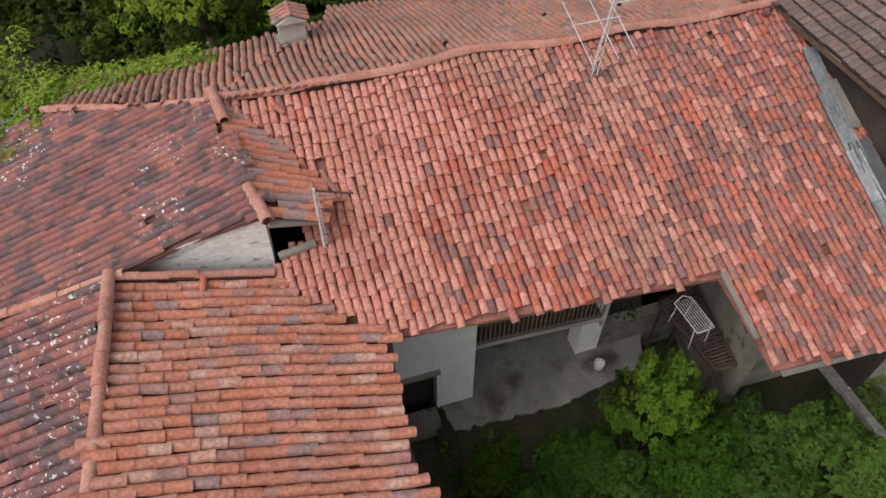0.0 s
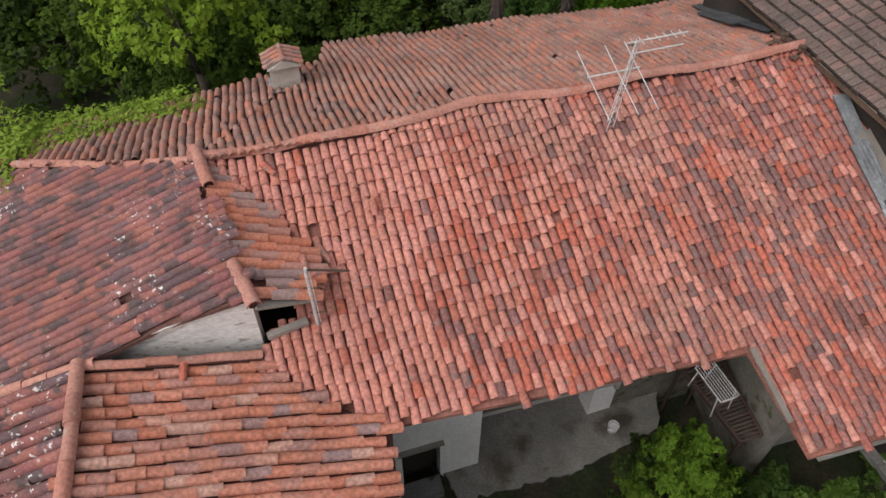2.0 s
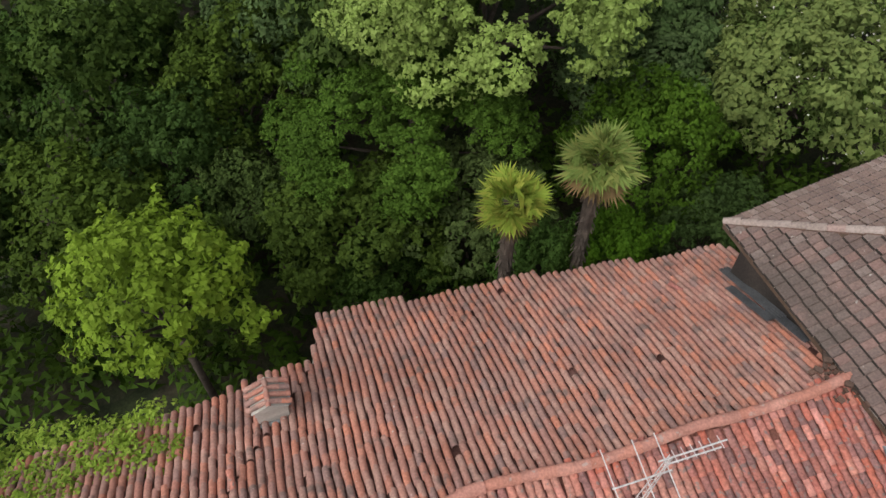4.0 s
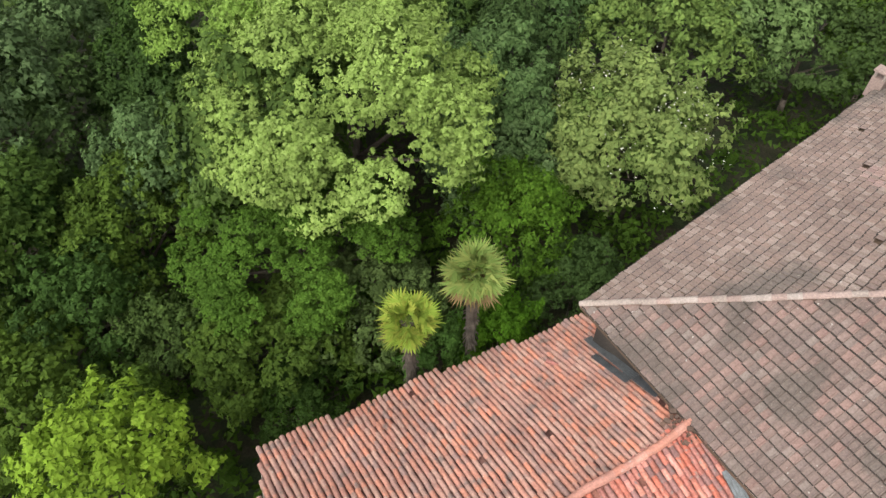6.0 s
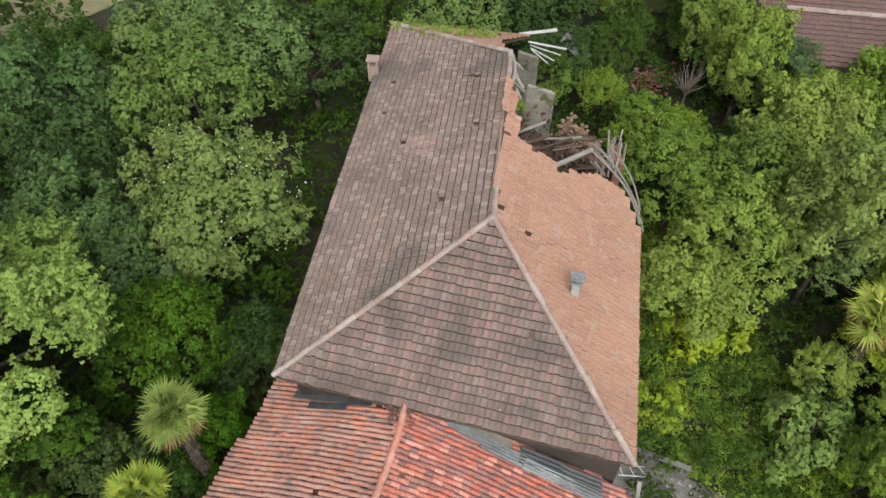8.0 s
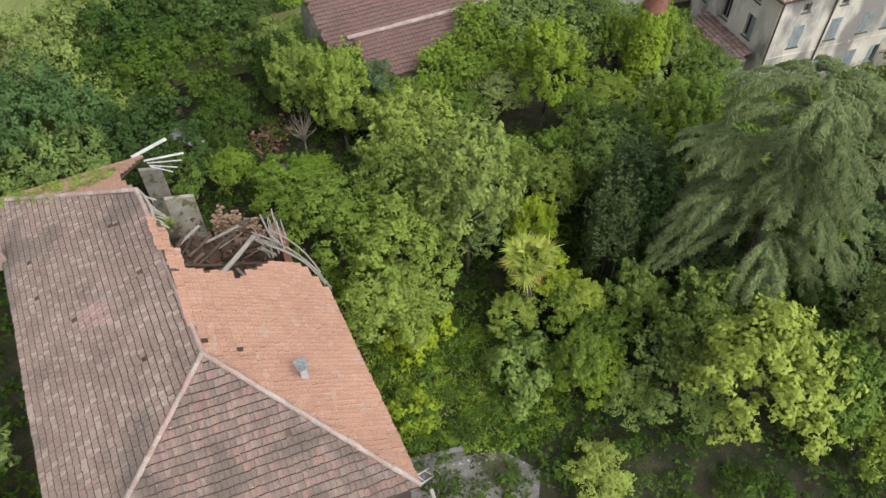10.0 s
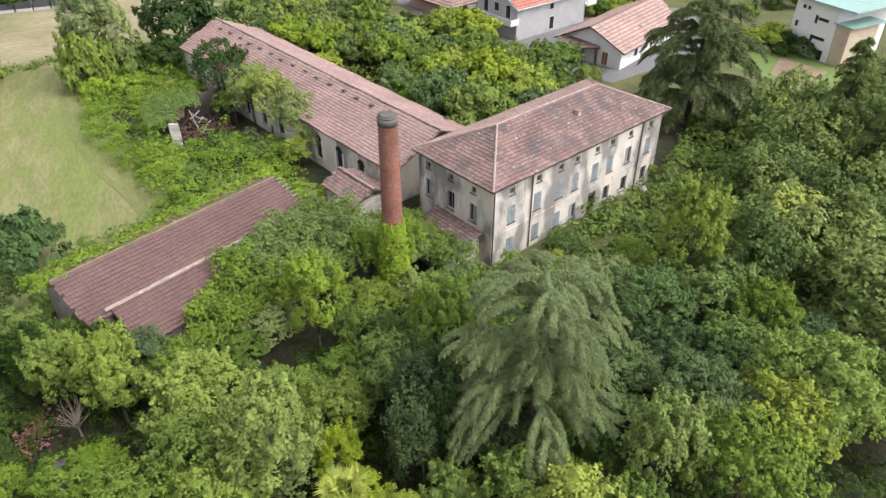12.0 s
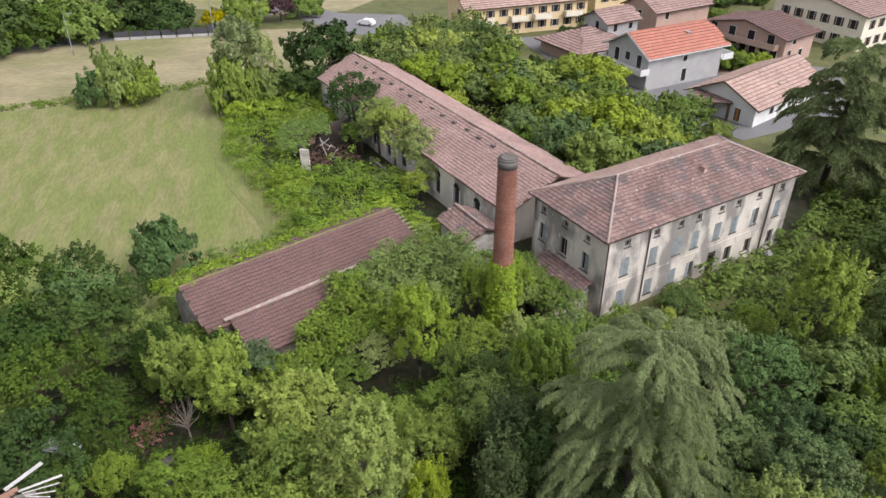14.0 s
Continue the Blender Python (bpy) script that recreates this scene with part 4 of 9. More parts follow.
def clay_roof(house, poly, plane, material, singles=0, spot=None, downhill=None, label="", sag=0.05, pitch=0.205, row=0.355, stagger=0.03, form=COPPO, deck_material=None, wide=1.08, dull=None, faded_to=None, flat=1.0):
    deck = part("roof", roof_deck(poly, plane, 0.10, 0.075), deck_material or CLAY_DECK, house, label)
    poses = tile_poses(poly, plane, pitch, row, rng, downhill, shift=0.010, twist=1.6, sag=sag, missing=0.004, weave=0.05, stagger=stagger)
    k = pitch / 0.205 * wide
    form = (form[0] * np.array([k, row / 0.355, k * flat]), form[1])
    if faded_to is not None:  # the west part is laid with evenly faded pinkish tiles, and single ones go on beyond
        u = poses[:, 0, 3] * 0.944 + poses[:, 1, 3] * 0.329 + 0.35 * np.sin(poses[:, 1, 3] * 1.3)
        old = rng.random(len(poses)) < np.where(u < faded_to, 0.86, np.clip(0.42 - 0.05 * (u - faded_to), 0.1, 0.5))
        tiled(deck, "roof_tile", poses[old], form, CLAY_PINK, spot, singles // 3, smooth=True)
        poses, singles = poses[~old], singles - singles // 3
    if dull:  # towards one end the tiles weathered to a duller brown
        faded = rng.random(len(poses)) < np.clip((poses[:, 0, 3] - dull[0]) / (dull[1] - dull[0]), 0.05, 0.50)
        tiled(deck, "roof_tile", poses[faded], form, CLAY_DULL, None, 0, smooth=True)
        poses = poses[~faded]
    tiled(deck, "roof_tile", poses, form, material, spot, singles, smooth=True)
    return deck


def caps(house, pts, material, r=0.13, step=0.42, name="ridge_tile", rise=0.04):
    base = Form()
    for p, q in zip(pts, pts[1:]):
        base.tube((p[0], p[1], p[2] - 0.02), (q[0], q[1], q[2] - 0.02), 0.09, None, 6)
    line = part("ridge", base, CLAY_DECK, house)
    poses, form = ridge_row(pts, rng, r, step, rise)
    tiled(line, name, poses, form, material, (0, 0), len(poses), smooth=True)


def on_plane(plane, x, y, dz=0.0):
    return (x, y, plane[0] * x + plane[1] * y + plane[2] + dz)


farmhouse = thing("farmhouse", "old two-storey farmhouse with sagging clay-tiled roofs", "house")
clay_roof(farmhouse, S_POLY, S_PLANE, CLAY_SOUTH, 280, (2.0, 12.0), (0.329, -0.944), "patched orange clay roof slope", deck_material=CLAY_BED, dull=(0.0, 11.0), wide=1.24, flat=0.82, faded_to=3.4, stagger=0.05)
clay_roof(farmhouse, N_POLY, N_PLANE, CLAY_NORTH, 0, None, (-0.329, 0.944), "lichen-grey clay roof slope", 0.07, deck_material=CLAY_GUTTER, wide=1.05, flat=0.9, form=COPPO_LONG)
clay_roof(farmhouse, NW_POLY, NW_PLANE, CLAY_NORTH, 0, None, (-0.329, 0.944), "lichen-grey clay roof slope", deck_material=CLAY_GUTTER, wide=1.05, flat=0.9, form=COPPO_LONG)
wavy = []
for p, q in zip(RIDGE, RIDGE[1:]):
    for i in range(4):
        x, y = p[0] + (q[0] - p[0]) * i / 4, p[1] + (q[1] - p[1]) * i / 4
        d = 0.07 * math.sin(x * 1.25 + 0.6)
        wavy.append(on_plane(S_PLANE, x - 0.33 * d, y + 0.94 * d, 0.06 - 0.35 * d + 0.05 * math.sin(x * 1.7)))
caps(farmhouse, wavy + [on_plane(S_PLANE, *RIDGE[-1], 0.06)], CLAY_RIDGE, 0.145, 0.52)
caps(farmhouse, [(-5.55, 13.53, 9.70), (-7.21, 13.80, 9.25), (-8.91, 14.15, 8.90), (-10.40, 14.50, 8.51)], CLAY_RIDGE, 0.12, 0.55)
for pts in (((-5.46, 13.62, 9.89), (-4.94, 12.66, 9.84)), ((-3.91, 10.46, 9.84), (-3.40, 9.60, 9.86))):
    caps(farmhouse, pts, CLAY_RIDGE, 0.15, 0.6)
clay_roof(farmhouse, STRIP_POLY, STRIP_PLANE, CLAY_STRIP, 0, None, (0.911, 0.413), "narrow clay roof strip, slipped tiles", pitch=0.26, form=COPPO_LONG, row=0.46, stagger=0.12, wide=1.1, deck_material=CLAY_BED)
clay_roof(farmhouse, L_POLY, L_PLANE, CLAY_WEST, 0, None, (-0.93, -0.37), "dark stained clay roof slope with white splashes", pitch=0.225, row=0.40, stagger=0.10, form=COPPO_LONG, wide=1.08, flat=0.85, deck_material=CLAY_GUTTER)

# walls of the farmhouse: the courtyard side stands back below a deep eave


def wall(house, pts, thick, name="wall", material=None, label=""):
    """A wall along two plan points, from z0 to z1 at each end."""
    (x0, y0, a0, b0), (x1, y1, a1, b1) = pts
    d = Vector((x1 - x0, y1 - y0, 0)).normalized()
    n_ = Vector((-d.y, d.x, 0)) * thick
    lo = [(x0, y0, a0), (x1, y1, a1), (x1 + n_.x, y1 + n_.y, a1), (x0 + n_.x, y0 + n_.y, a0)]
    hi = [(x0, y0, b0), (x1, y1, b1), (x1 + n_.x, y1 + n_.y, b1), (x0 + n_.x, y0 + n_.y, b0)]
    f = Form().add(lo + hi, [(3, 2, 1, 0), (4, 5, 6, 7), (0, 1, 5, 4), (1, 2, 6, 5), (2, 3, 7, 6), (3, 0, 4, 7)])
    return part(name, f, material or PLASTER_OLD, house, label)


# north, west and east walls close the house
wall(farmhouse, ((8.2, 23.9, 0, 7.3), (-3.6, 21.0, 0, 7.3)), -0.4)
wall(farmhouse, ((-3.6, 21.0, 0, 7.4), (-3.5, 19.2, 0, 7.7)), -0.4)
wall(farmhouse, ((-3.5, 19.2, 0, 7.6), (-12.6, 16.0, 0, 7.0)), -0.4)
wall(farmhouse, ((-12.6, 16.0, 0, 7.0), (-11.7, 7.9, 0, 6.9)), -0.4)
# gable wall below the high west roof
gable = [(-9.03, 8.50, 8.04), (-6.15, 9.10, 8.98), (-3.54, 9.86, 9.80), (-3.59, 9.86, 7.26), (-9.06, 8.50, 7.12)]
part("gable_wall", Form().add(gable + [(x - 0.1, y + 0.4, z) for x, y, z in gable], [(0, 4, 3, 2, 1), (5, 6, 7, 8, 9)] + [(i, (i + 1) % 5, (i + 1) % 5 + 5, i + 5) for i in range(5)]), PLASTER_GABLE, farmhouse, "flaking white plaster gable wall")
# loft opening under the strip: a near-black slab stands for its shade, with a loose plank
part("loft_floor", Form().slab([(-3.7, 9.4, 7.3), (-2.5, 9.0, 7.3), (-2.6, 11.2, 7.3), (-4.6, 12.8, 7.3)], 0.1), INSIDE_SHADE, farmhouse)
part("loft_beam", Form().plank((-3.45, 9.86, 8.43), (-2.69, 10.22, 8.50), 0.14, 0.1).plank((-3.43, 9.73, 9.61), (-2.44, 10.40, 9.04), 0.14, 0.08), WOOD_GREY, farmhouse, "weathered grey timber")

lower = thing("lower_house", "lower farm building with an orange clay-tiled gable roof", "house")
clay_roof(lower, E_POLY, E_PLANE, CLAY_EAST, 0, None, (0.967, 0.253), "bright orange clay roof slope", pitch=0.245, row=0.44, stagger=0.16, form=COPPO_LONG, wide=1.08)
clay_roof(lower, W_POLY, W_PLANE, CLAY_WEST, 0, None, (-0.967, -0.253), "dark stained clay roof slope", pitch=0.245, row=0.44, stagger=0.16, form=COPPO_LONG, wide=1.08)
caps(lower, [(-6.51, 8.63, 9.17), (-6.18, 7.51, 9.19), (-5.43, 4.22, 8.93), (-4.20, -0.40, 9.11), (-3.26, -4.48, 8.86)], CLAY_RIDGE, 0.15, 0.62)
caps(lower, [(-6.49, 8.63, 9.15), (-4.96, 9.06, 8.71), (-3.55, 9.53, 8.24)], CLAY_RIDGE, 0.10, 0.5)
caps(farmhouse, [(-9.34, 8.21, 8.08), (-7.64, 8.49, 8.63), (-6.28, 8.73, 9.10)], CLAY_RIDGE, 0.12, 0.55)
wall(lower, ((-1.5, 8.3, 0, 7.25), (1.3, -3.0, 0, 7.25)), -0.4)
wall(lower, ((1.3, -3.0, 0, 7.2), (-8.6, -5.2, 0, 7.0)), -0.4)
wall(lower, ((-8.6, -5.2, 0, 7.2), (-11.8, 6.6, 0, 6.9)), -0.4)


# ---------------------------------------------------------------- on and round the old roofs
def small_chimney(x, y, z):
    ob = thing("roof_chimney", "whitewashed chimney with a little gabled clay-tile cap", "chimney", at=(x, y, z))
    ob.rotation_euler = (0, 0, 0.33)
    ob.scale = (0.8, 0.8, 0.85)
    part("shaft", Form().box(0, 0, 0.1, 0.95, 0.72, 1.3), PLASTER_OLD, ob, "whitewashed shaft")
    part("flashing", Form().box(0, -0.05, -0.1, 1.12, 0.9, 0.12), ZINC, ob)
    part("cap_base", Form().add([(-0.55, -0.5, 0.78), (0.55, -0.5, 0.78), (0.55, 0.5, 0.78), (-0.55, 0.5, 0.78), (0, -0.5, 1.06), (0, 0.5, 1.06)], [(3, 2, 1, 0), (0, 1, 4), (2, 3, 5), (1, 2, 5, 4), (3, 0, 4, 5)]), PLASTER_OLD, ob)
    v, f = COPPO
    me = mesh_from("cap_tile", v * 1.05, f, CLAY_NORTH)
    for s in (-1, 1):
        for yy in (-0.36, -0.12, 0.12, 0.36):
            for k, off in ((0, 0.42), (1, 0.14)):
                t = new("cap_tile", me)
                t.parent = ob
                t.matrix_basis = Matrix.Translation((s * off, yy, 0.84 + (0.55 - off) * 0.42)) @ Matrix.Rotation(s * -math.pi / 2, 4, "Z") @ Matrix.Rotation(-0.45, 4, "X")
    for yy in (-0.3, 0.15):
        t = new("cap_tile", me)
        t.parent = ob
        t.matrix_basis = Matrix.Translation((0, yy, 1.07))
    return ob


small_chimney(-4.48, 18.01, 8.56)

R_ = Vector((0.944, 0.329, 0))
Q_ = Vector((-0.329, 0.944, 0))
aerial = thing("television_aerial", "large old television aerial on a lattice mast by the ridge", "aerial", at=(3.86, 15.64, 8.98))
f = Form()
top = Vector((0.25, 0.15, 2.5))
for a in range(3):
    o = Vector((0.11 * math.cos(a * 2.09), 0.11 * math.sin(a * 2.09), 0))
    f.tube(o, top + o * 0.35, 0.014, 0.012, 6)
for i in range(9):
    for a in range(3):
        o0 = Vector((0.11 * math.cos(a * 2.09), 0.11 * math.sin(a * 2.09), 0)) * (1 - i * 0.07)
        o1 = Vector((0.11 * math.cos(a * 2.09 + 2.09), 0.11 * math.sin(a * 2.09 + 2.09), 0)) * (1 - i * 0.07)
        f.tube(top * (i / 9) + o0, top * ((i + 1) / 9) + o1, 0.006, None, 4)
part("mast", f, ALUMINIUM, aerial, "thin lattice mast")
for z, shift, ln, els in ((1.75, -0.35, 1.3, (-0.6, 0.1, 0.6)), (2.45, 0.5, 1.5, ())):
    c = top * (z / 2.5) + R_ * shift
    boom = part("boom", Form().tube(c - R_ * ln / 2, c + R_ * ln / 2, 0.019, None, 6), ALUMINIUM, aerial)
    for u in els:
        p = c + R_ * u
        part("rod", Form().tube(p - Q_ * 1.15 - Vector((0, 0, 0.35)), p + Q_ * 0.75 + Vector((0, 0, 0.2)), 0.013, None, 5), ALUMINIUM, boom)
    if not els:
        for k in range(7):
            p = c + R_ * (-0.6 + 0.2 * k)
            part("rod", Form().tube(p - Q_ * 0.14, p + Q_ * 0.14, 0.008, None, 5), ALUMINIUM, boom)
c = top * 0.86 + R_ * 0.6
boom = part("boom", Form().tube(c - R_ * 0.6, c + R_ * 0.65, 0.019, None, 6), ALUMINIUM, aerial)
mast2 = thing("aerial_pole", "short white aerial pole beside the loft opening", "aerial", at=(-2.51, 10.24, 8.25))
part("pole", Form().tube((0, 0, -0.1), (0.0, 0.0, 1.9), 0.04, 0.035, 8), ALUMINIUM, mast2)
part("cable", Form().tube((0.07, 0, 0.2), (0.06, 0, 1.8), 0.012, None, 5), ALUMINIUM, mast2)
part("arm", Form().tube((-0.05, 0, 1.85), (0.75, 0.25, 1.55), 0.022, None, 6), IRON, mast2)
part("bracket", Form().tube((-0.1, 0, 0.5), (0.25, 0, 0.55), 0.015, None, 6), IRON, mast2)
part("bracket", Form().tube((-0.12, 0, 1.3), (0.2, 0, 1.32), 0.015, None, 6), IRON, mast2)
# loose tiles
rl = random.Random(3)
loose_v, loose_f = COPPO
loose_mesh = mesh_from("loose_tile", loose_v, loose_f, CLAY_SOUTH)
for x, y, plane, turn, tilt in ((-2.51, 11.65, S_PLANE, 40, 10), (-2.70, 11.39, S_PLANE, -30, 12), (-2.35, 11.34, S_PLANE, 110, 8), (-2.57, 11.03, S_PLANE, 75, 5), (-4.81, 8.91, E_PLANE, 10, 6), (6.24, 22.50, N_PLANE, 60, 8), (-4.92, 15.99, N_PLANE, 20, 8), (-1.56, 12.82, S_PLANE, 15, 5), (-3.89, 13.42, S_PLANE, 50, 6), (-4.39, 13.20, STRIP_PLANE, 95, 6), (-2.60, 11.20, S_PLANE, -60, 20), (-2.78, 11.05, STRIP_PLANE, 20, 14), (-2.48, 10.95, STRIP_PLANE, 130, 16), (-4.5, 12.9, STRIP_PLANE, 75, 9)):
    t = tagged(new("loose_tile", loose_mesh), "loose clay tile lying out of its row", "roof tile", "loose tiles")
    t.matrix_world = Matrix.Translation(on_plane(plane, x, y, 0.12)) @ Euler((radians(tilt), radians(rl.uniform(-8, 8)), radians(turn))).to_matrix().to_4x4()


def corrugated(p, q, width, waves=4, amp=0.045):
    """A corrugated sheet from p to q."""
    p, q = Vector(p), Vector(q)
    d = (q - p).normalized()
    x = d.cross(Vector((0, 0, 1))).normalized()
    n_ = x.cross(d)
    f = Form()
    k = waves * 4
    top = [[e + x * width * (i / k - 0.5) + n_ * (amp * math.sin(i * math.pi / 2)) for i in range(k + 1)] for e in (p, q)]
    f.add(top[0] + top[1], [(i, i + 1, i + k + 2, i + k + 1) for i in range(k)])
    f.add([v - n_ * 0.006 for v in top[0] + top[1]], [(i + k + 1, i + k + 2, i + 1, i) for i in range(k)])
    return f


for (x0, y0), (x1, y1), w, mat_, lab in (((10.05, 17.37), (10.53, 15.38), 0.42, ZINC, "silvery"), ((10.27, 15.99), (10.90, 13.95), 0.5, ZINC, "silvery"), ((10.70, 14.36), (11.32, 12.51), 0.45, ZINC, "silvery"), ((11.11, 13.03), (11.66, 11.39), 0.45, ZINC, "silvery"),
                                         ((10.89, 14.66), (11.57, 12.93), 0.7, TAR, "blackened"), ((11.41, 13.13), (12.01, 11.60), 0.7, TAR, "blackened"), ((10.47, 16.40), (10.94, 15.07), 0.4, WOOD_GREY, "bleached")):
    plain("roof_sheet", corrugated(on_plane(S_PLANE, x0, y0, 0.20), on_plane(S_PLANE, x1, y1, 0.18), w), mat_, lab + " corrugated sheet laid along the roof edge", "metal sheet", group="roof sheets")
for (x0, y0), (x1, y1), w in (((8.62, 21.03), (7.83, 23.3), 0.34), ((8.30, 20.93), (7.70, 22.4), 0.26), ((8.93, 20.08), (8.45, 21.40), 0.3)):
    plain("roof_sheet", corrugated(on_plane(N_PLANE, x0, y0, 0.20), on_plane(N_PLANE, x1, y1, 0.17), w), TAR, "blackened corrugated sheet laid along the roof edge", "metal sheet", group="roof sheets")
rubble = Form()
for i in range(60):
    x, y = 9.35 + rl.gauss(0, 0.35), 18.75 + rl.gauss(0, 0.3)
    s = rl.uniform(0.06, 0.2)
    rubble.box(x, y, 9.40 + rl.uniform(-0.05, 0.12), s, s * 0.7, s * 0.4, rl.uniform(0, 3))
plain("mortar_rubble", rubble, RUBBLE, "broken mortar and tile at the ridge end", "rubble", "stuff")

# ---------------------------------------------------------------- the courtyard
pave, rp = [(-0.2, 10.75), (0.55, 9.6), (2.2, 10.1), (3.7, 10.5), (5.0, 11.2), (6.4, 12.0), (6.8, 14.9), (0.1, 13.5)], random.Random(12)
edge = []
for a, b in zip(pave, pave[1:] + pave[:1]):
    for i in range(9):
        edge.append((a[0] + (b[0] - a[0]) * i / 9 + rp.uniform(-0.06, 0.06), a[1] + (b[1] - a[1]) * i / 9 + rp.uniform(-0.06, 0.06)))
plain("courtyard_paving", Form().slab([(x, y, 0.80) for x, y in edge], 0.85), PAVING, "stained cracked concrete floor of the courtyard", "floor", "structure")
wall(farmhouse, ((-1.55, 9.83, 2.95, 6.75), (1.02, 10.72, 2.95, 7.0)), 0.45, label="flaking whitewashed courtyard wall", material=WHITEWASH)
wall(farmhouse, ((-0.05, 10.35, 0, 2.95), (1.02, 10.72, 0, 2.95)), 0.45, label="flaking whitewashed courtyard wall", material=WHITEWASH)
wall(farmhouse, ((-1.55, 9.83, 0, 2.95), (-1.05, 10.01, 0, 2.95)), 0.45, material=WHITEWASH)
# near-black sheet across the doorway, painted as the dark behind it
part("door_recess", Form().plank((-1.1, 10.38, 1.7), (0.0, 10.76, 1.7), 0.05, 2.6), INSIDE_SHADE, farmhouse)
part("door_lintel", Form().plank((-1.15, 9.90, 2.92), (0.05, 10.32, 2.92), 0.12, 0.12), WOOD_GREY, farmhouse)
part("step", Form().plank((-1.1, 9.68, 0.5), (0.0, 10.06, 0.5), 0.5, 0.9), CONCRETE, farmhouse, "worn stone step")
wall(farmhouse, ((0.3, 13.9, 0, 7.5), (8.0, 16.5, 0, 7.5)), 0.4, label="dim recessed back wall")
wall(farmhouse, ((0.95, 10.9, 0, 7.0), (0.1, 13.9, 0, 7.4)), 0.35)
wall(farmhouse, ((4.30, 12.35, 0, 3.1), (5.0, 12.6, 0, 3.1)), 0.6, label="white pier below the balcony", material=WHITEWASH)
wall(farmhouse, ((5.0, 12.65, 0, 1.9), (7.7, 13.6, 0, 1.9)), 0.35, label="low mossy wall", material=PLASTER_DIRTY)
wall(farmhouse, ((8.45, 10.6, 0, 6.0), (7.75, 14.4, 0, 6.9)), -0.35, label="grey rendered wall", material=PLASTER_DIRTY)
beam = thing("concrete_beam", "pale worn concrete beam between the wall and a post", "beam")
part("lintel", Form().plank((10.40, 12.1, 2.86), (12.35, 7.3, 2.86), 0.26, 0.2), YARD, beam)
part("post", Form().box(12.25, 7.55, 1.38, 0.24, 0.24, 2.76, -0.38), PLASTER_DIRTY, beam)
bank, front = Form(), [(-0.35, 10.6), (0.55, 9.6), (2.2, 10.1), (3.7, 10.5), (5.0, 11.2), (6.4, 12.0)]
for p, q in zip(front, front[1:]):
    bank.add([(p[0], p[1] + 0.12, 0.79), (p[0] + 0.5, p[1] - 1.5, 0.02), (q[0] + 0.5, q[1] - 1.5, 0.02), (q[0], q[1] + 0.12, 0.79)], [(0, 1, 2, 3)])
plain("soil_bank", bank, SOIL, "dark soil sloping down from the concrete floor", "ground", "structure")
wall(farmhouse, ((8.8, 11.5, 0, 6.0), (12.3, 12.6, 0, 6.0)), 0.4)
balcony = part("balcony", Form().slab([(0.88, 11.0, 3.2), (4.75, 12.14, 3.2), (4.0, 14.7, 3.2), (0.1, 13.4, 3.2)], 0.16), WOOD_DARK, farmhouse, "old timber balcony")
f = Form()
for z in (3.35, 4.2):
    f.plank((0.88, 10.98, z), (4.75, 12.12, z), 0.06, 0.06)
f.plank((4.75, 12.12, 4.2), (4.4, 13.5, 4.2), 0.05, 0.05)
part("rail", f, RAIL, balcony, "rusty iron rail")
for i in range(30):
    p = Vector((0.9, 10.98, 3.35)).lerp(Vector((4.7, 12.10, 3.35)), i / 29)
    part("baluster", Form().box(p.x, p.y, 3.78, 0.026, 0.026, 0.85), RAIL, balcony)
part("post", Form().box(4.78, 12.15, 4.6, 0.12, 0.12, 3.6, 0.3), PLASTER_OLD, balcony)
part("edge_board", Form().plank((0.88, 10.95, 3.17), (4.75, 12.09, 3.17), 0.04, 0.14), WOOD_GREY, balcony, "pale edge board")
walkway = part("walkway", Form().plank((6.55, 12.85, 3.0), (7.75, 10.5, 3.0), 0.08, 0.14).plank((7.72, 13.4, 3.0), (8.34, 10.7, 3.0), 0.08, 0.14), RAIL_IRON, farmhouse, "dark slatted stair platform")
for i in range(26):
    p, q = Vector((6.55, 12.85, 3.09)).lerp(Vector((7.75, 10.5, 3.09)), i / 25), Vector((7.72, 13.4, 3.09)).lerp(Vector((8.34, 10.7, 3.09)), i / 25)
    part("slat", Form().plank(p, q, 0.05, 0.03), RAIL_IRON, walkway)
for x, y in ((6.65, 12.75), (7.6, 13.2), (7.8, 10.6)):
    part("post", Form().box(x, y, 1.5, 0.07, 0.07, 2.95), RAIL_IRON, walkway)
rack = thing("drying_rack", "white wire clothes-drying rack on the landing", "drying rack", at=(7.13, 11.75, 3.11))
f = Form()
for s in (-0.28, 0.28):
    f.tube((-0.55, s, 0.85), (0.55, s, 0.85), 0.022, None, 6).tube((-0.5, s, 0.0), (-0.42, s, 0.85), 0.018, None, 6).tube((0.5, s, 0.0), (0.42, s, 0.85), 0.018, None, 6)
for s in (-0.55, 0.55):
    f.tube((s, -0.28, 0.85), (s * 1.12, 0, 0.98), 0.022, None, 6).tube((s * 1.12, 0, 0.98), (s, 0.28, 0.85), 0.022, None, 6)
part("rack_frame", f, WHITE_PAINT, rack)
for i in range(8):
    y = -0.28 + 0.56 * i / 7
    part("rail", Form().tube((-0.55, y, 0.86), (0.55, y, 0.86), 0.013, None, 5), WHITE_PAINT, rack)
rack.rotation_euler = (0, 0, -1.15)
bucket = thing("bucket", "white plastic bucket on the concrete", "bucket", at=(4.98, 11.85, 0.80))
f = Form()
ring = [(math.cos(2 * math.pi * i / 16), math.sin(2 * math.pi * i / 16)) for i in range(16)]
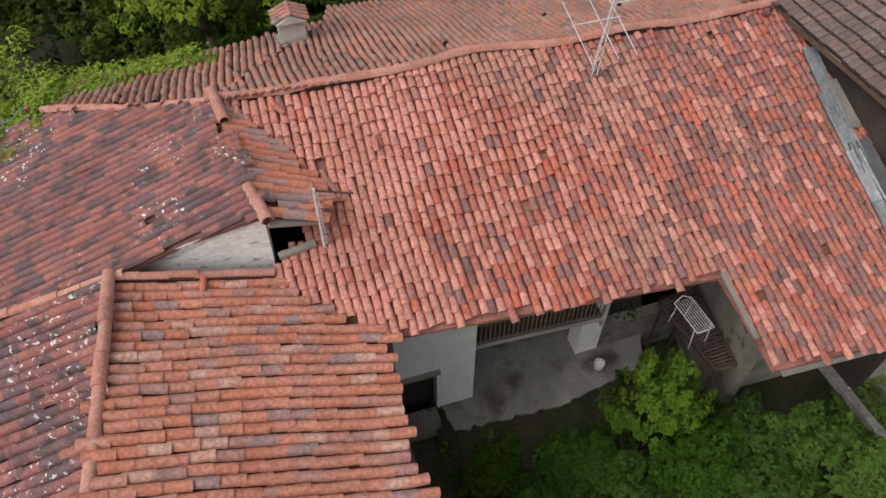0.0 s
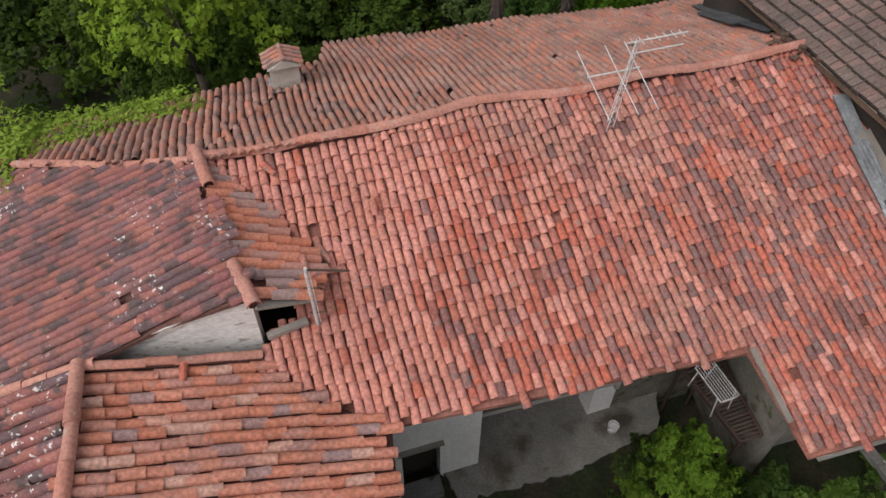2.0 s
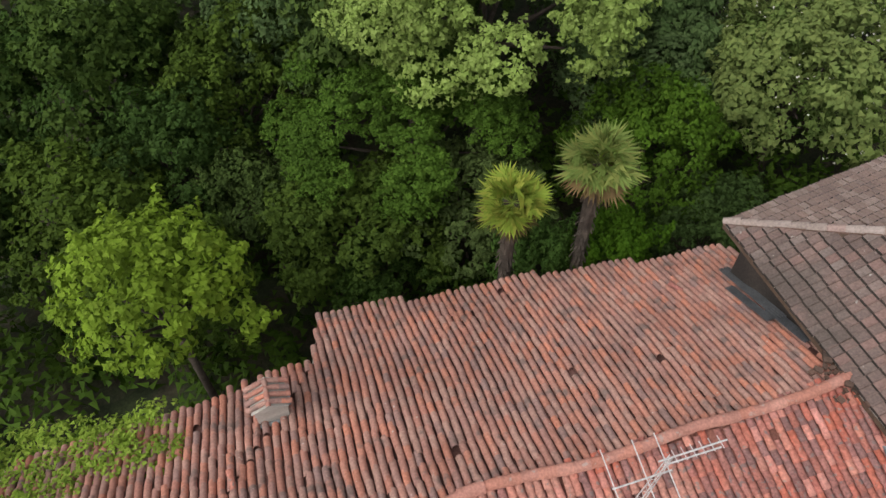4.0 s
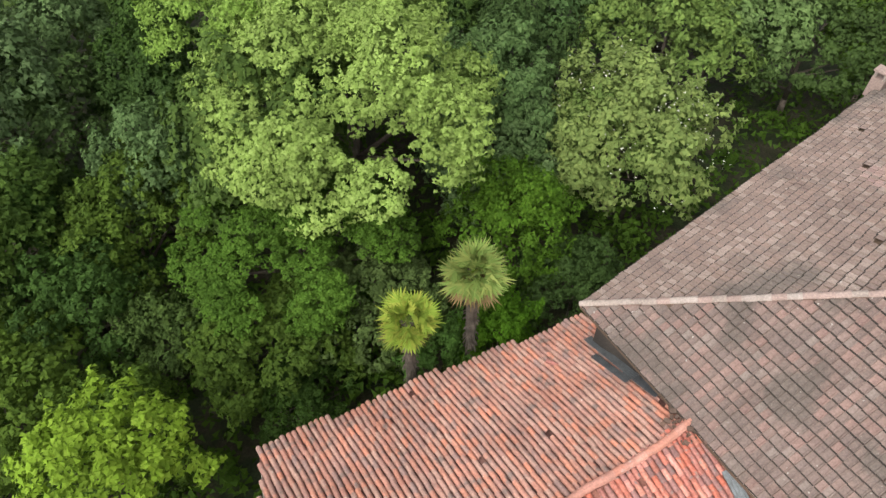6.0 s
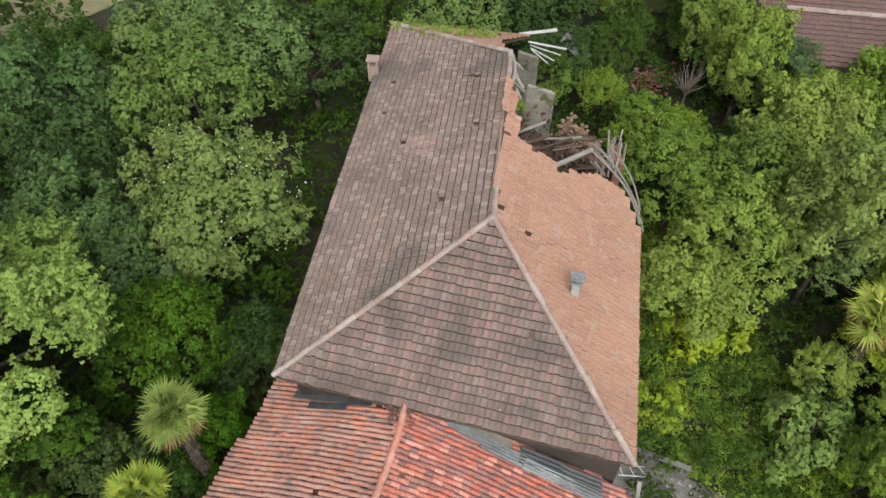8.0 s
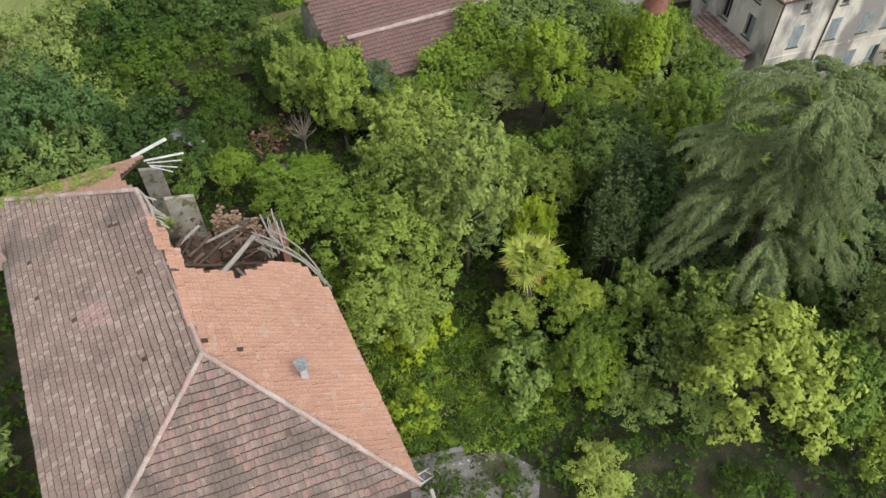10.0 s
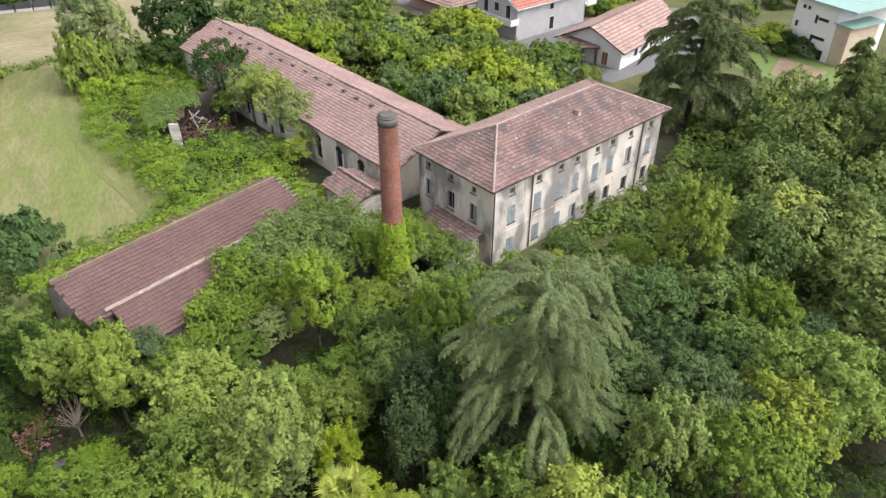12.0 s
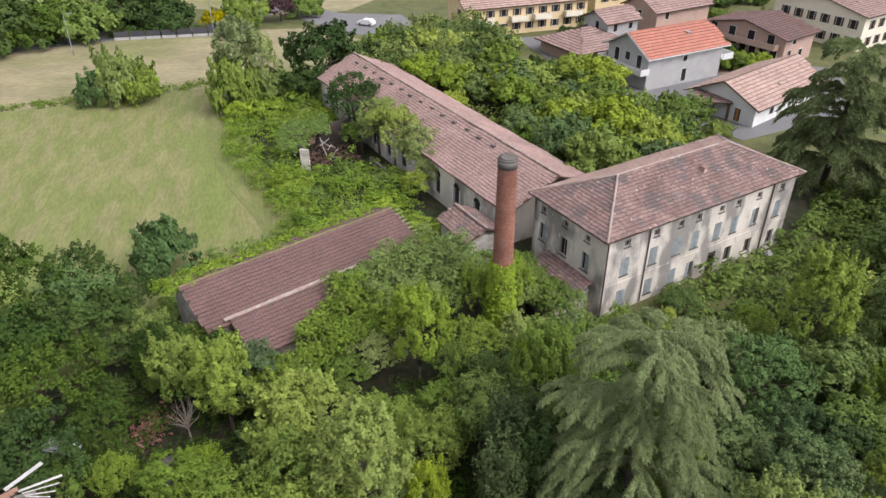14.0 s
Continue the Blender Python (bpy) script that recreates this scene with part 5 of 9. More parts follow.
f.add([(0.13 * c, 0.13 * s, 0) for c, s in ring] + [(0.17 * c, 0.17 * s, 0.34) for c, s in ring] + [(0.155 * c, 0.155 * s, 0.34) for c, s in ring] + [(0.12 * c, 0.12 * s, 0.03) for c, s in ring],
      [(i, (i + 1) % 16, (i + 1) % 16 + 16, i + 16) for i in range(16)] + [(i + 16, (i + 1) % 16 + 16, (i + 1) % 16 + 32, i + 32) for i in range(16)] + [(i + 32, (i + 1) % 16 + 32, (i + 1) % 16 + 48, i + 48) for i in range(16)] + [tuple(range(48, 64)), tuple(range(15, -1, -1))])
part("pail", f, WHITE_PAINT, bucket, smooth=True)
part("bail", Form().tube((-0.17, 0, 0.33), (0, 0.12, 0.36), 0.006, None, 5).tube((0, 0.12, 0.36), (0.17, 0, 0.33), 0.006, None, 5), IRON, bucket)
plain("eave_plank", Form().plank(on_plane(S_PLANE, 6.72, 10.7, 0.12), on_plane(S_PLANE, 7.35, 9.25, 0.12), 0.13, 0.05), WOOD_GREY, "weathered plank along the eave edge", "plank")
plain("timber_pole", Form().plank((8.2, 8.95, 5.65), (13.6, 10.55, 5.7), 0.16, 0.16), WOOD_GREY, "pale timber along the eave", "timber")
# yard beside the hipped house
sheet("yard_paving", [(12.6, 12.4), (12.8, 9.2), (13.6, 5.2), (17.0, 4.6), (18.2, 6.6), (17.9, 9.0), (17.5, 11.6), (17.2, 13.2)], 0.02, YARD, "worn grey concrete yard with moss and grit", "ground")
yard_wall = thing("yard_wall", "low grey yard wall with a pierced concrete block top", "wall")
WA, WB = Vector((17.0, 12.3, 0)), Vector((17.78, 8.9, 0))
part("plinth", Form().plank(WA + UPV * 0.35, WB + UPV * 0.35, 0.2, 0.7), CONCRETE, yard_wall)
part("coping", Form().plank(WA + UPV * 1.23, WB + UPV * 1.23, 0.26, 0.09), CONCRETE, yard_wall)
for i in range(13):
    p = WA.lerp(WB, (i + 0.2) / 12.4)
    part("block_rib", Form().box(p.x, p.y, 0.94, 0.13, 0.11, 0.48, 1.8), CONCRETE, yard_wall)
railing = thing("fallen_railing", "bent white metal railing leaning out below the eave", "railing", at=(16.2, 11.0, 0.05))
part("rail", Form().tube((-0.9, 0.5, 1.75), (0.7, -0.8, 0.15), 0.03, None, 6).tube((-0.5, 0.9, 1.75), (0.95, -0.25, 0.15), 0.03, None, 6), WHITE_PAINT, railing)
for t in (0.12, 0.45, 0.8):
    p, q = Vector((-0.9, 0.5, 1.75)).lerp(Vector((0.7, -0.8, 0.15)), t), Vector((-0.5, 0.9, 1.75)).lerp(Vector((0.95, -0.25, 0.15)), t)
    part("rung", Form().tube(p, q, 0.022, None, 6), WHITE_PAINT, railing)
sheet("bare_patch", [(21.4, 7.9), (22.2, 8.2), (22.8, 7.5), (22.1, 6.9), (21.5, 7.2)], 0.03, RUBBLE, "bare reddish earth between the vines", "ground")


# ---------------------------------------------------------------- the hip-roofed house, half fallen in
rng = np.random.default_rng(23)
HZ = 9.42
H_NW, H_SW, H_NE, H_E = (7.49, 23.76), (12.23, 10.94), (29.06, 34.92), (32.85, 27.55)
APEX, RIDGE_END = (16.06, 19.54, 13.40), (25.68, 24.76, 13.29)
P_W = plane_of((*H_NW, HZ), (*H_SW, HZ), APEX)
P_N = plane_of((*H_NW, HZ), (*H_NE, HZ), APEX)
P_S = plane_of((*H_SW, HZ), (22.62, 15.68, HZ), APEX)
P_E = plane_of((*H_NE, HZ), (*H_E, HZ), RIDGE_END)
POLY_W = [H_NW, APEX[:2], H_SW]
POLY_N = [H_NW, APEX[:2], RIDGE_END[:2], H_NE]
POLY_S = [H_SW, APEX[:2], (20.3, 21.85), (20.8, 21.0), (21.2, 20.35), (21.35, 19.8), (21.1, 19.45), (21.4, 19.15), (21.9, 19.1), (22.35, 18.75), (23.0, 18.3), (23.5, 17.7), (23.5, 16.95), (22.6, 15.9), (22.4, 15.58)]
POLY_E = [H_NE, RIDGE_END[:2], (28.8, 27.2), H_E]
hip_house = thing("hip_roofed_house", "derelict house with a grey-brown hipped tile roof, one corner collapsed", "house")
for poly, plane, material, name, pitch in ((POLY_W, P_W, FLAT_HIP, "weathered brown hip slope", 0.25), (POLY_N, P_N, FLAT_GREY, "grey lichened tile slope", 0.22),
                                           (POLY_S, P_S, FLAT_PEACH, "pale peach tile slope with a broken edge", 0.22), (POLY_E, P_E, FLAT_PEACH, "mossy end slope, partly collapsed", 0.22)):
    deck = part("roof", roof_deck(poly, plane, 0.14, 0.065), WOOD_DARK, hip_house, name)
    poses = tile_poses(poly, plane, 0.232, 0.35, rng, None, shift=0.006, twist=0.5, lift=0.005, sag=0.05, missing=0.0025, stagger=0.008)
    west = material is FLAT_HIP
    if material is FLAT_GREY:  # a stretch re-laid with newer pinkish tiles
        mended = inside([(19.8, 27.1), (20.4, 25.3), (19.0, 24.45), (18.85, 26.2)], poses[:, 0, 3], poses[:, 1, 3]) & (rng.random(len(poses)) < 0.75)
        tiled(deck, "flat_tile", poses[mended], FLAT, FLAT_PINK)
        poses = poses[~mended]
    tiled(deck, "flat_tile", poses, FLAT_FINE if material is FLAT_PEACH else FLAT_ROWS if material is FLAT_GREY else FLAT, material, (12.0, 17.5), 280 if west else 0)


def hip_line(pts, r=0.14):
    base = Form()
    for p, q in zip(pts, pts[1:]):
        base.tube(p, q, 0.1, None, 6)
    line = part("hip_ridge", base, MORTAR, hip_house)
    poses, form = ridge_row(pts, rng, r, 0.42, 0.05, 0.068)
    tiled(line, "cap_tile", poses, form, HIP_CAP, (0, 0), len(poses), smooth=True)


hip_line([(*H_NW, HZ), ((H_NW[0] + APEX[0]) / 2, (H_NW[1] + APEX[1]) / 2, (HZ + APEX[2]) / 2 - 0.03), APEX])
hip_line([APEX, (20.7, 22.06, 13.28), RIDGE_END])
hip_line([(*H_SW, HZ), APEX], 0.14)
hip_line([RIDGE_END, (*H_NE, HZ)], 0.15)
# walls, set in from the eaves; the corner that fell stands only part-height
# boarding blackened for the shadow under the eave
wall(hip_house, ((7.95, 23.1, 0, 9.0), (12.75, 11.4, 0, 9.0)), 0.5, label="dark boarded wall above the lower roof, blackened for eave shade", material=WALL_SHADE)
wall(hip_house, ((12.75, 11.5, 0, 9.2), (22.9, 16.3, 0, 9.2)), 0.5)
wall(hip_house, ((22.9, 16.3, 0, 8.2), (27.5, 18.6, 0, 5.5)), 0.5, label="broken wall stump")
wall(hip_house, ((8.3, 23.5, 0, 9.2), (28.6, 34.0, 0, 9.2)), -0.5)
wall(hip_house, ((28.6, 34.0, 0, 9.2), (30.4, 31.2, 0, 9.0)), -0.5)
wall(hip_house, ((30.4, 31.2, 0, 9.0), (32.1, 28.1, 0, 5.2)), -0.5)
wall(hip_house, ((21.0, 21.4, 0, 7.5), (22.9, 17.4, 0, 7.5)), 0.4)
part("eave_board", Form().plank((7.55, 23.7, HZ - 0.12), (12.25, 11.0, HZ - 0.12), 0.05, 0.14).plank((12.25, 11.0, HZ - 0.12), (22.5, 15.68, HZ - 0.12), 0.05, 0.14).plank((7.55, 23.7, HZ - 0.12), (29.0, 34.85, HZ - 0.12), 0.05, 0.14), WOOD_GREY, hip_house, "bleached eave board")

# the strip of tiles left along the ridge, and grass on the mossy end
strip = [(20.3, 21.85), (23.3, 23.46), (23.5, 23.1), (22.5, 22.6), (21.6, 21.75), (20.65, 21.35)]
deck = part("roof", roof_deck(strip, P_S, 0.10, 0.065), WOOD_DARK, hip_house, "narrow torn strip of roof under the ridge")
tiled(deck, "flat_tile", tile_poses(strip, P_S, 0.232, 0.35, rng, None, shift=0.02, twist=3), FLAT_FINE, FLAT_PEACH)
# fallen timbers and rubble in the collapsed corner
rb = random.Random(5)


def in_ruin(x, y):
    return 0.49 * x + 5.9 < y < 0.57 * x + 9.4


count = 0
while count < 46:
    x, y = rb.uniform(22.0, 30.5), rb.uniform(18.0, 25.4)
    if not in_ruin(x, y):
        continue
    count += 1
    a, ln = rb.choice((0.45, 2.1, 2.4, -0.9)) + rb.gauss(0, 0.35), rb.uniform(0.9, 2.6)
    z0 = rb.uniform(5.6, 7.0)
    z1 = z0 + rb.uniform(-0.8, 0.8)
    dx, dy = ln / 2 * math.cos(a), ln / 2 * math.sin(a)
    w, t, roll = rb.uniform(0.07, 0.2), rb.uniform(0.06, 0.16), rb.uniform(0, 1.5)
    if w < 0.14:
        f = Form().plank((x - dx, y - dy, z0), (x + dx, y + dy, z1), w * 1.6, t * 0.5, roll)
    else:
        f = Form().pipe(((x - dx, y - dy, z0), (x, y, (z0 + z1) / 2 - 0.06), (x + dx, y + dy, z1)), w * 0.55, w * 0.45, 6)
    plain("fallen_beam", f, WOOD_DARK if rb.random() < 0.8 else WOOD_GREY, "broken roof beam lying in rubble", "timber", group="fallen beams")
for p, q, r in (((23.7, 22.0, 8.3), (26.9, 20.2, 8.6), 0.16), ((24.6, 23.7, 8.0), (27.4, 21.6, 8.3), 0.08), ((22.2, 22.2, 10.6), (25.0, 23.4, 7.2), 0.12), ((21.8, 21.7, 10.2), (24.2, 23.2, 7.4), 0.09), ((25.0, 24.3, 8.4), (26.0, 19.6, 7.4), 0.09)):
    plain("fallen_beam", Form().pipe((p, Vector(p).lerp(Vector(q), 0.5) - Vector((0, 0, 0.08)), q), r, r * 0.8, 8), WOOD_GREY if r == 0.16 else WOOD_DARK, "long beam still spanning the open corner", "timber", group="fallen beams")
heap = Form()
for i in range(1500):
    x, y = rb.uniform(21.8, 30.5), rb.uniform(17.2, 26.0)
    if not in_ruin(x, y):
        continue
    s = rb.uniform(0.08, 0.36)
    up = 5.6 + 0.7 * math.sin(x * 1.1 + y * 0.7) + 0.5 * math.sin(y * 2.1)
    heap.add([Vector((x, y, up)) + Euler((rb.uniform(0, 3), rb.uniform(0, 3), rb.uniform(0, 3))).to_matrix() @ Vector((a * s * 0.5, b * s * 0.36, c * s * 0.16)) for c in (-1, 1) for a, b in ((-1, -1), (1, -1), (1, 1), (-1, 1))], [(3, 2, 1, 0), (4, 5, 6, 7), (0, 1, 5, 4), (1, 2, 6, 5), (2, 3, 7, 6), (3, 0, 4, 7)])
heap.slab([(21.2, 21.6, 5.4), (23.2, 17.5, 5.4), (29.5, 20.6, 4.8), (30.6, 25.5, 4.8), (26.0, 24.6, 5.4)], 5.3)
plain("rubble_heap", heap, RUBBLE, "dark heap of broken tiles and masonry", "rubble", "stuff")


def bowed(p, q, bend, r, steps=6):
    """A bowed pole from p to q."""
    p, q, bend = Vector(p), Vector(q), Vector(bend)
    f = Form()
    pts = [p.lerp(q, i / steps) + bend * math.sin(math.pi * i / steps) for i in range(steps + 1)]
    return f.pipe(pts, r, r * 0.75)


# bleached eave poles that hang on along the torn edge, and the bundle of rafters at the standing corner
for i in range(7):
    o = Vector((rb.uniform(-0.12, 0.12), rb.uniform(-0.12, 0.12), rb.uniform(-0.08, 0.10)))
    p, q = Vector((22.5 + 0.22 * i, 15.55 + 0.12 * i, 9.35)) + o, Vector((25.6 + rb.uniform(-0.5, 0.6), 19.3 + rb.uniform(-0.5, 0.7), 9.75 + rb.uniform(-0.2, 0.3)))
    plain("bleached_rafter", bowed(p, q, (0.28 + rb.uniform(-0.08, 0.08), -0.22, -0.05), rb.uniform(0.03, 0.055)), WOOD_GREY, "bleached bowed pole at the torn roof edge", "timber", group="rafters")
for i in range(11):
    x, y = 26.2 + rb.uniform(-0.9, 0.7), 18.7 + rb.uniform(-0.3, 0.5)
    plain("bleached_rafter", bowed((x, y, 8.2), (x + rb.uniform(0.2, 1.0), y + rb.uniform(0.1, 0.8), 9.4 + rb.uniform(-0.4, 0.6)), (0.05, 0.05, 0), rb.uniform(0.03, 0.06), 3), WOOD_GREY, "bleached upright stump of a rafter", "timber", group="rafters")
for i in range(7):
    x, y = 25.3 + rb.uniform(-0.7, 0.9), 18.3 + rb.uniform(-0.4, 0.6)
    a = rb.uniform(0.3, 1.3)
    ln = rb.uniform(0.8, 1.7)
    plain("bleached_rafter", Form().plank((x, y, 9.2), (x + ln * math.cos(a), y + ln * math.sin(a), 9.2 + rb.uniform(-0.3, 0.3)), 0.10, 0.04, rb.uniform(0, 1.5)), WOOD_GREY, "bleached broken rafter at the torn roof edge", "timber", group="rafters")
for i in range(13):
    t = (i + rb.random()) / 13
    x, y = 23.4 + 2.2 * t, 23.5 + 1.2 * t
    plain("bleached_rafter", bowed((x, y, 13.25), (x + rb.uniform(-0.1, 0.5), y - rb.uniform(0.35, 0.75), 12.75 - rb.uniform(0.0, 0.5)), (0.05, 0.0, 0.05), 0.045, 3), WOOD_GREY, "bleached broken rafter at the torn ridge", "timber", group="rafters")
plain("bleached_rafter", bowed((23.3, 23.35, 13.2), (25.7, 24.65, 13.25), (0.1, -0.15, 0.0), 0.09), WOOD_GREY, "bleached ridge purlin laid bare", "timber", group="rafters")
for p, q, w in (((33.4, 28.6, 8.8), (35.0, 26.9, 8.9), 0.28), ((33.3, 27.9, 8.6), (34.1, 25.7, 8.5), 0.16), ((33.2, 27.7, 8.5), (33.9, 25.9, 8.1), 0.08), ((33.1, 27.6, 8.4), (33.7, 26.2, 7.7), 0.08), ((33.0, 27.5, 8.4), (33.5, 26.5, 7.5), 0.07)):
    plain("loose_roof_sheet", Form().plank(p, q, w, 0.04), PALE_BOARD, "loose pale roof board", "timber", group="loose boards")
# standing bits of inner walls
wall(hip_house, ((28.3, 21.9, 0, 6.6), (29.0, 20.6, 0, 5.9)), 0.4, label="broken wall stump", material=RUBBLE)
wall(hip_house, ((26.9, 18.4, 0, 8.6), (27.7, 19.1, 0, 8.9)), 0.45, label="broken brick corner of the outer wall", material=BRICK)
wall(hip_house, ((31.9, 26.9, 0, 6.6), (32.5, 25.3, 0, 6.3)), 0.3, label="surviving fragment of pale mossy plaster wall", material=PLASTER_RUIN)
wall(hip_house, ((34.6, 29.2, 0, 6.6), (35.2, 28.0, 0, 6.2)), 0.3, label="surviving fragment of grey plaster wall", material=PLASTER_DIRTY)
bricks = Form()
for i in range(420):
    t, up = rb.random(), rb.random() ** 1.3
    x, y = 31.9 - 0.4 * t + rb.gauss(0, 0.28), 24.1 - 2.5 * t + rb.gauss(0, 0.25)
    bricks.box(x, y, 3.2 + 2.4 * up * (1 - 0.35 * t), 0.25 * rb.uniform(0.6, 1.1), 0.16, 0.10, rb.uniform(0, 3))
bricks.slab([(32.3, 24.3, 3.6), (31.9, 21.6, 3.4), (31.2, 21.5, 3.4), (31.5, 24.3, 3.6)], 3.6)
plain("masonry_heap", bricks, OLD_BRICK, "tumbled yellowish brick wall in the ruin", "rubble", "stuff")
# sheds fallen in among the trees
for x, y, z, sx, sy, turn, mat_, lab in ((42.1, 28.8, 2.9, 1.2, 2.4, 0.5, ZINC, "tilted grey corrugated sheet among the trees"), (39.5, 21.5, 1.4, 2.6, 1.2, 0.3, CONCRETE, "grey flat roof slab between the trees")):
    if mat_ is ZINC:
        plain("roof_sheet", corrugated((x, y - 1.2, z - 0.3), (x + 0.5, y + 1.2, z + 0.4), 1.3), ZINC, lab, "metal sheet")
    else:
        plain("ruined_shed", Form().box(x, y, z / 2, sx, sy, z, turn).box(x, y, z + 0.07, sx + 0.3, sy + 0.3, 0.14, turn), mat_, lab, "outbuilding")
# brick chimneys and vent
ch = thing("brick_chimney", "short brick-brown chimney with an open-sided cap at the eave", "chimney", at=(24.6, 32.7, 9.3))
ch.rotation_euler = (0, 0, 0.5)
part("shaft", Form().box(0, 0, 0.25, 0.5, 0.6, 1.0), HIP_CAP, ch)
part("cap_leg", Form().box(0, 0.22, 0.9, 0.46, 0.12, 0.32), HIP_CAP, ch)
part("cap_leg", Form().box(0, -0.22, 0.9, 0.46, 0.12, 0.32), HIP_CAP, ch)
part("cap", Form().box(0, 0, 1.1, 0.58, 0.72, 0.09), HIP_CAP, ch)
vent = thing("roof_vent", "grey metal chimney cowl on the peach slope", "chimney", at=on_plane(P_S, 16.3, 15.85))
vent.scale = (0.8, 0.8, 0.8)
part("pipe", Form().box(0, 0, 0.3, 0.38, 0.38, 1.0, 0.5), PLASTER_GREY, vent)
part("cowl", Form().box(0, 0, 0.95, 0.5, 0.5, 0.1, 0.5).box(0.16, 0.1, 1.12, 0.06, 0.06, 0.3).box(-0.16, -0.1, 1.12, 0.06, 0.06, 0.3).box(0.1, -0.16, 1.12, 0.06, 0.06, 0.3).box(-0.1, 0.16, 1.12, 0.06, 0.06, 0.3).box(0, 0, 1.3, 0.62, 0.62, 0.07, 0.5), ZINC, vent)


# ---------------------------------------------------------------- the villa
rng = np.random.default_rng(31)
F1, F2 = Vector((0.305, -0.952, 0)).normalized(), Vector((0.952, 0.305, 0)).normalized()
V0 = Vector((50.77, -17.07, 0))
V_LONG, V_DEEP, V_EAVE = 26.9, 10.7, 9.0
VM = Matrix(((F1.x, F2.x, 0, V0.x), (F1.y, F2.y, 0, V0.y), (0, 0, 1, 0), (0, 0, 0, 1)))  # local x along the front, y into the house


def vp(x, y, z):
    return tuple(VM @ Vector((x, y, z)))


villa = thing("villa", "three-storey abandoned villa with stained cream plaster and a hipped roof", "house")


def pierced_wall(holes, length, height, thick=0.45):
    """A wall in its own plane (x along, z up, y the thickness) with rectangular holes (x0, x1, z0, z1)."""
    xs = sorted({0.0, length, *(h[0] for h in holes), *(h[1] for h in holes)})
    zs = sorted({0.0, height, *(h[2] for h in holes), *(h[3] for h in holes)})
    f = Form()
    nx, nz = len(xs) - 1, len(zs) - 1

    def solid(i, j):
        if not (0 <= i < nx and 0 <= j < nz):
            return False
        x, z = (xs[i] + xs[i + 1]) / 2, (zs[j] + zs[j + 1]) / 2
        return not any(h[0] < x < h[1] and h[2] < z < h[3] for h in holes)

    f.v = [(x, y, z) for y in (0.0, thick) for z in zs for x in xs]
    back = (nx + 1) * (nz + 1)

    def at(i, j):
        return j * (nx + 1) + i

    for i in range(nx):
        for j in range(nz):
            if not solid(i, j):
                continue
            a, b, c, d = at(i, j), at(i + 1, j), at(i + 1, j + 1), at(i, j + 1)
            f.f += [(a, b, c, d), (d + back, c + back, b + back, a + back)]
            for ok, p, q in ((solid(i, j - 1), b, a), (solid(i + 1, j), c, b), (solid(i, j + 1), d, c), (solid(i - 1, j), a, d)):
                if not ok:
                    f.f.append((p, q, q + back, p + back))
    used = sorted({k for q in f.f for k in q})
    place = {k: n for n, k in enumerate(used)}
    f.v, f.f = [f.v[k] for k in used], [tuple(place[k] for k in q) for q in f.f]
    return f


FRONT = [2.65, 6.38, 9.68, 12.2, 15.45, 18.0, 21.2, 24.85]
front_holes = [(x - 0.36, x + 0.36, 7.45, 8.2) for x in FRONT] + [(x - 0.52, x + 0.52, 4.25, 6.25) for x in FRONT]
front_holes += [(x - 0.52, x + 0.52, 0.75, 2.55) for x in FRONT if abs(x - 15.45) > 0.1] + [(14.85, 16.05, 0.0, 2.7)]
SIDE = [2.6, 5.83, 9.15]
side_holes = [(x - 0.36, x + 0.36, 7.45, 8.2) for x in SIDE] + [(x - 0.52, x + 0.52, 4.25, 6.25) for x in SIDE] + [(1.9, 3.1, 0.8, 2.6)]
front_m = VM
side_m = VM @ Matrix(((0, 1, 0, 0), (1, 0, 0, 0.45), (0, 0, 1, 0), (0, 0, 0, 1)))


def placed(form, m):
    form.v = [tuple(m @ Vector(v)) for v in form.v]
    return form


part("front_wall", placed(pierced_wall(front_holes, V_LONG, V_EAVE), front_m), PLASTER_VILLA, villa, "stained cream plaster facade")
part("side_wall", placed(pierced_wall([(a - 0.45, b - 0.45, c, d) for a, b, c, d in side_holes], V_DEEP - 0.45, V_EAVE), side_m), PLASTER_VILLA, villa, "stained cream plaster facade")
part("back_wall", placed(Form().box(V_LONG / 2, V_DEEP - 0.2, V_EAVE / 2, V_LONG, 0.4, V_EAVE), VM), PLASTER_VILLA, villa)
part("end_wall", placed(Form().box(V_LONG - 0.2, V_DEEP / 2, V_EAVE / 2, 0.398, V_DEEP - 0.9, V_EAVE), VM), PLASTER_VILLA, villa)
# added box filling the villa, coloured as the unlit rooms
part("dark_rooms", placed(Form().box(V_LONG / 2, V_DEEP / 2, V_EAVE / 2, V_LONG - 1.8, V_DEEP - 1.8, V_EAVE - 0.4), VM), INSIDE_SHADE, villa)
part("cornice", placed(Form().box(V_LONG / 2, -0.1, V_EAVE - 0.06, V_LONG + 0.5, 0.2, 0.14).box(-0.1, V_DEEP / 2, V_EAVE - 0.06, 0.2, V_DEEP, 0.14).box(V_LONG / 2, -0.03, 3.55, V_LONG, 0.07, 0.10), VM), PLASTER_VILLA, villa)


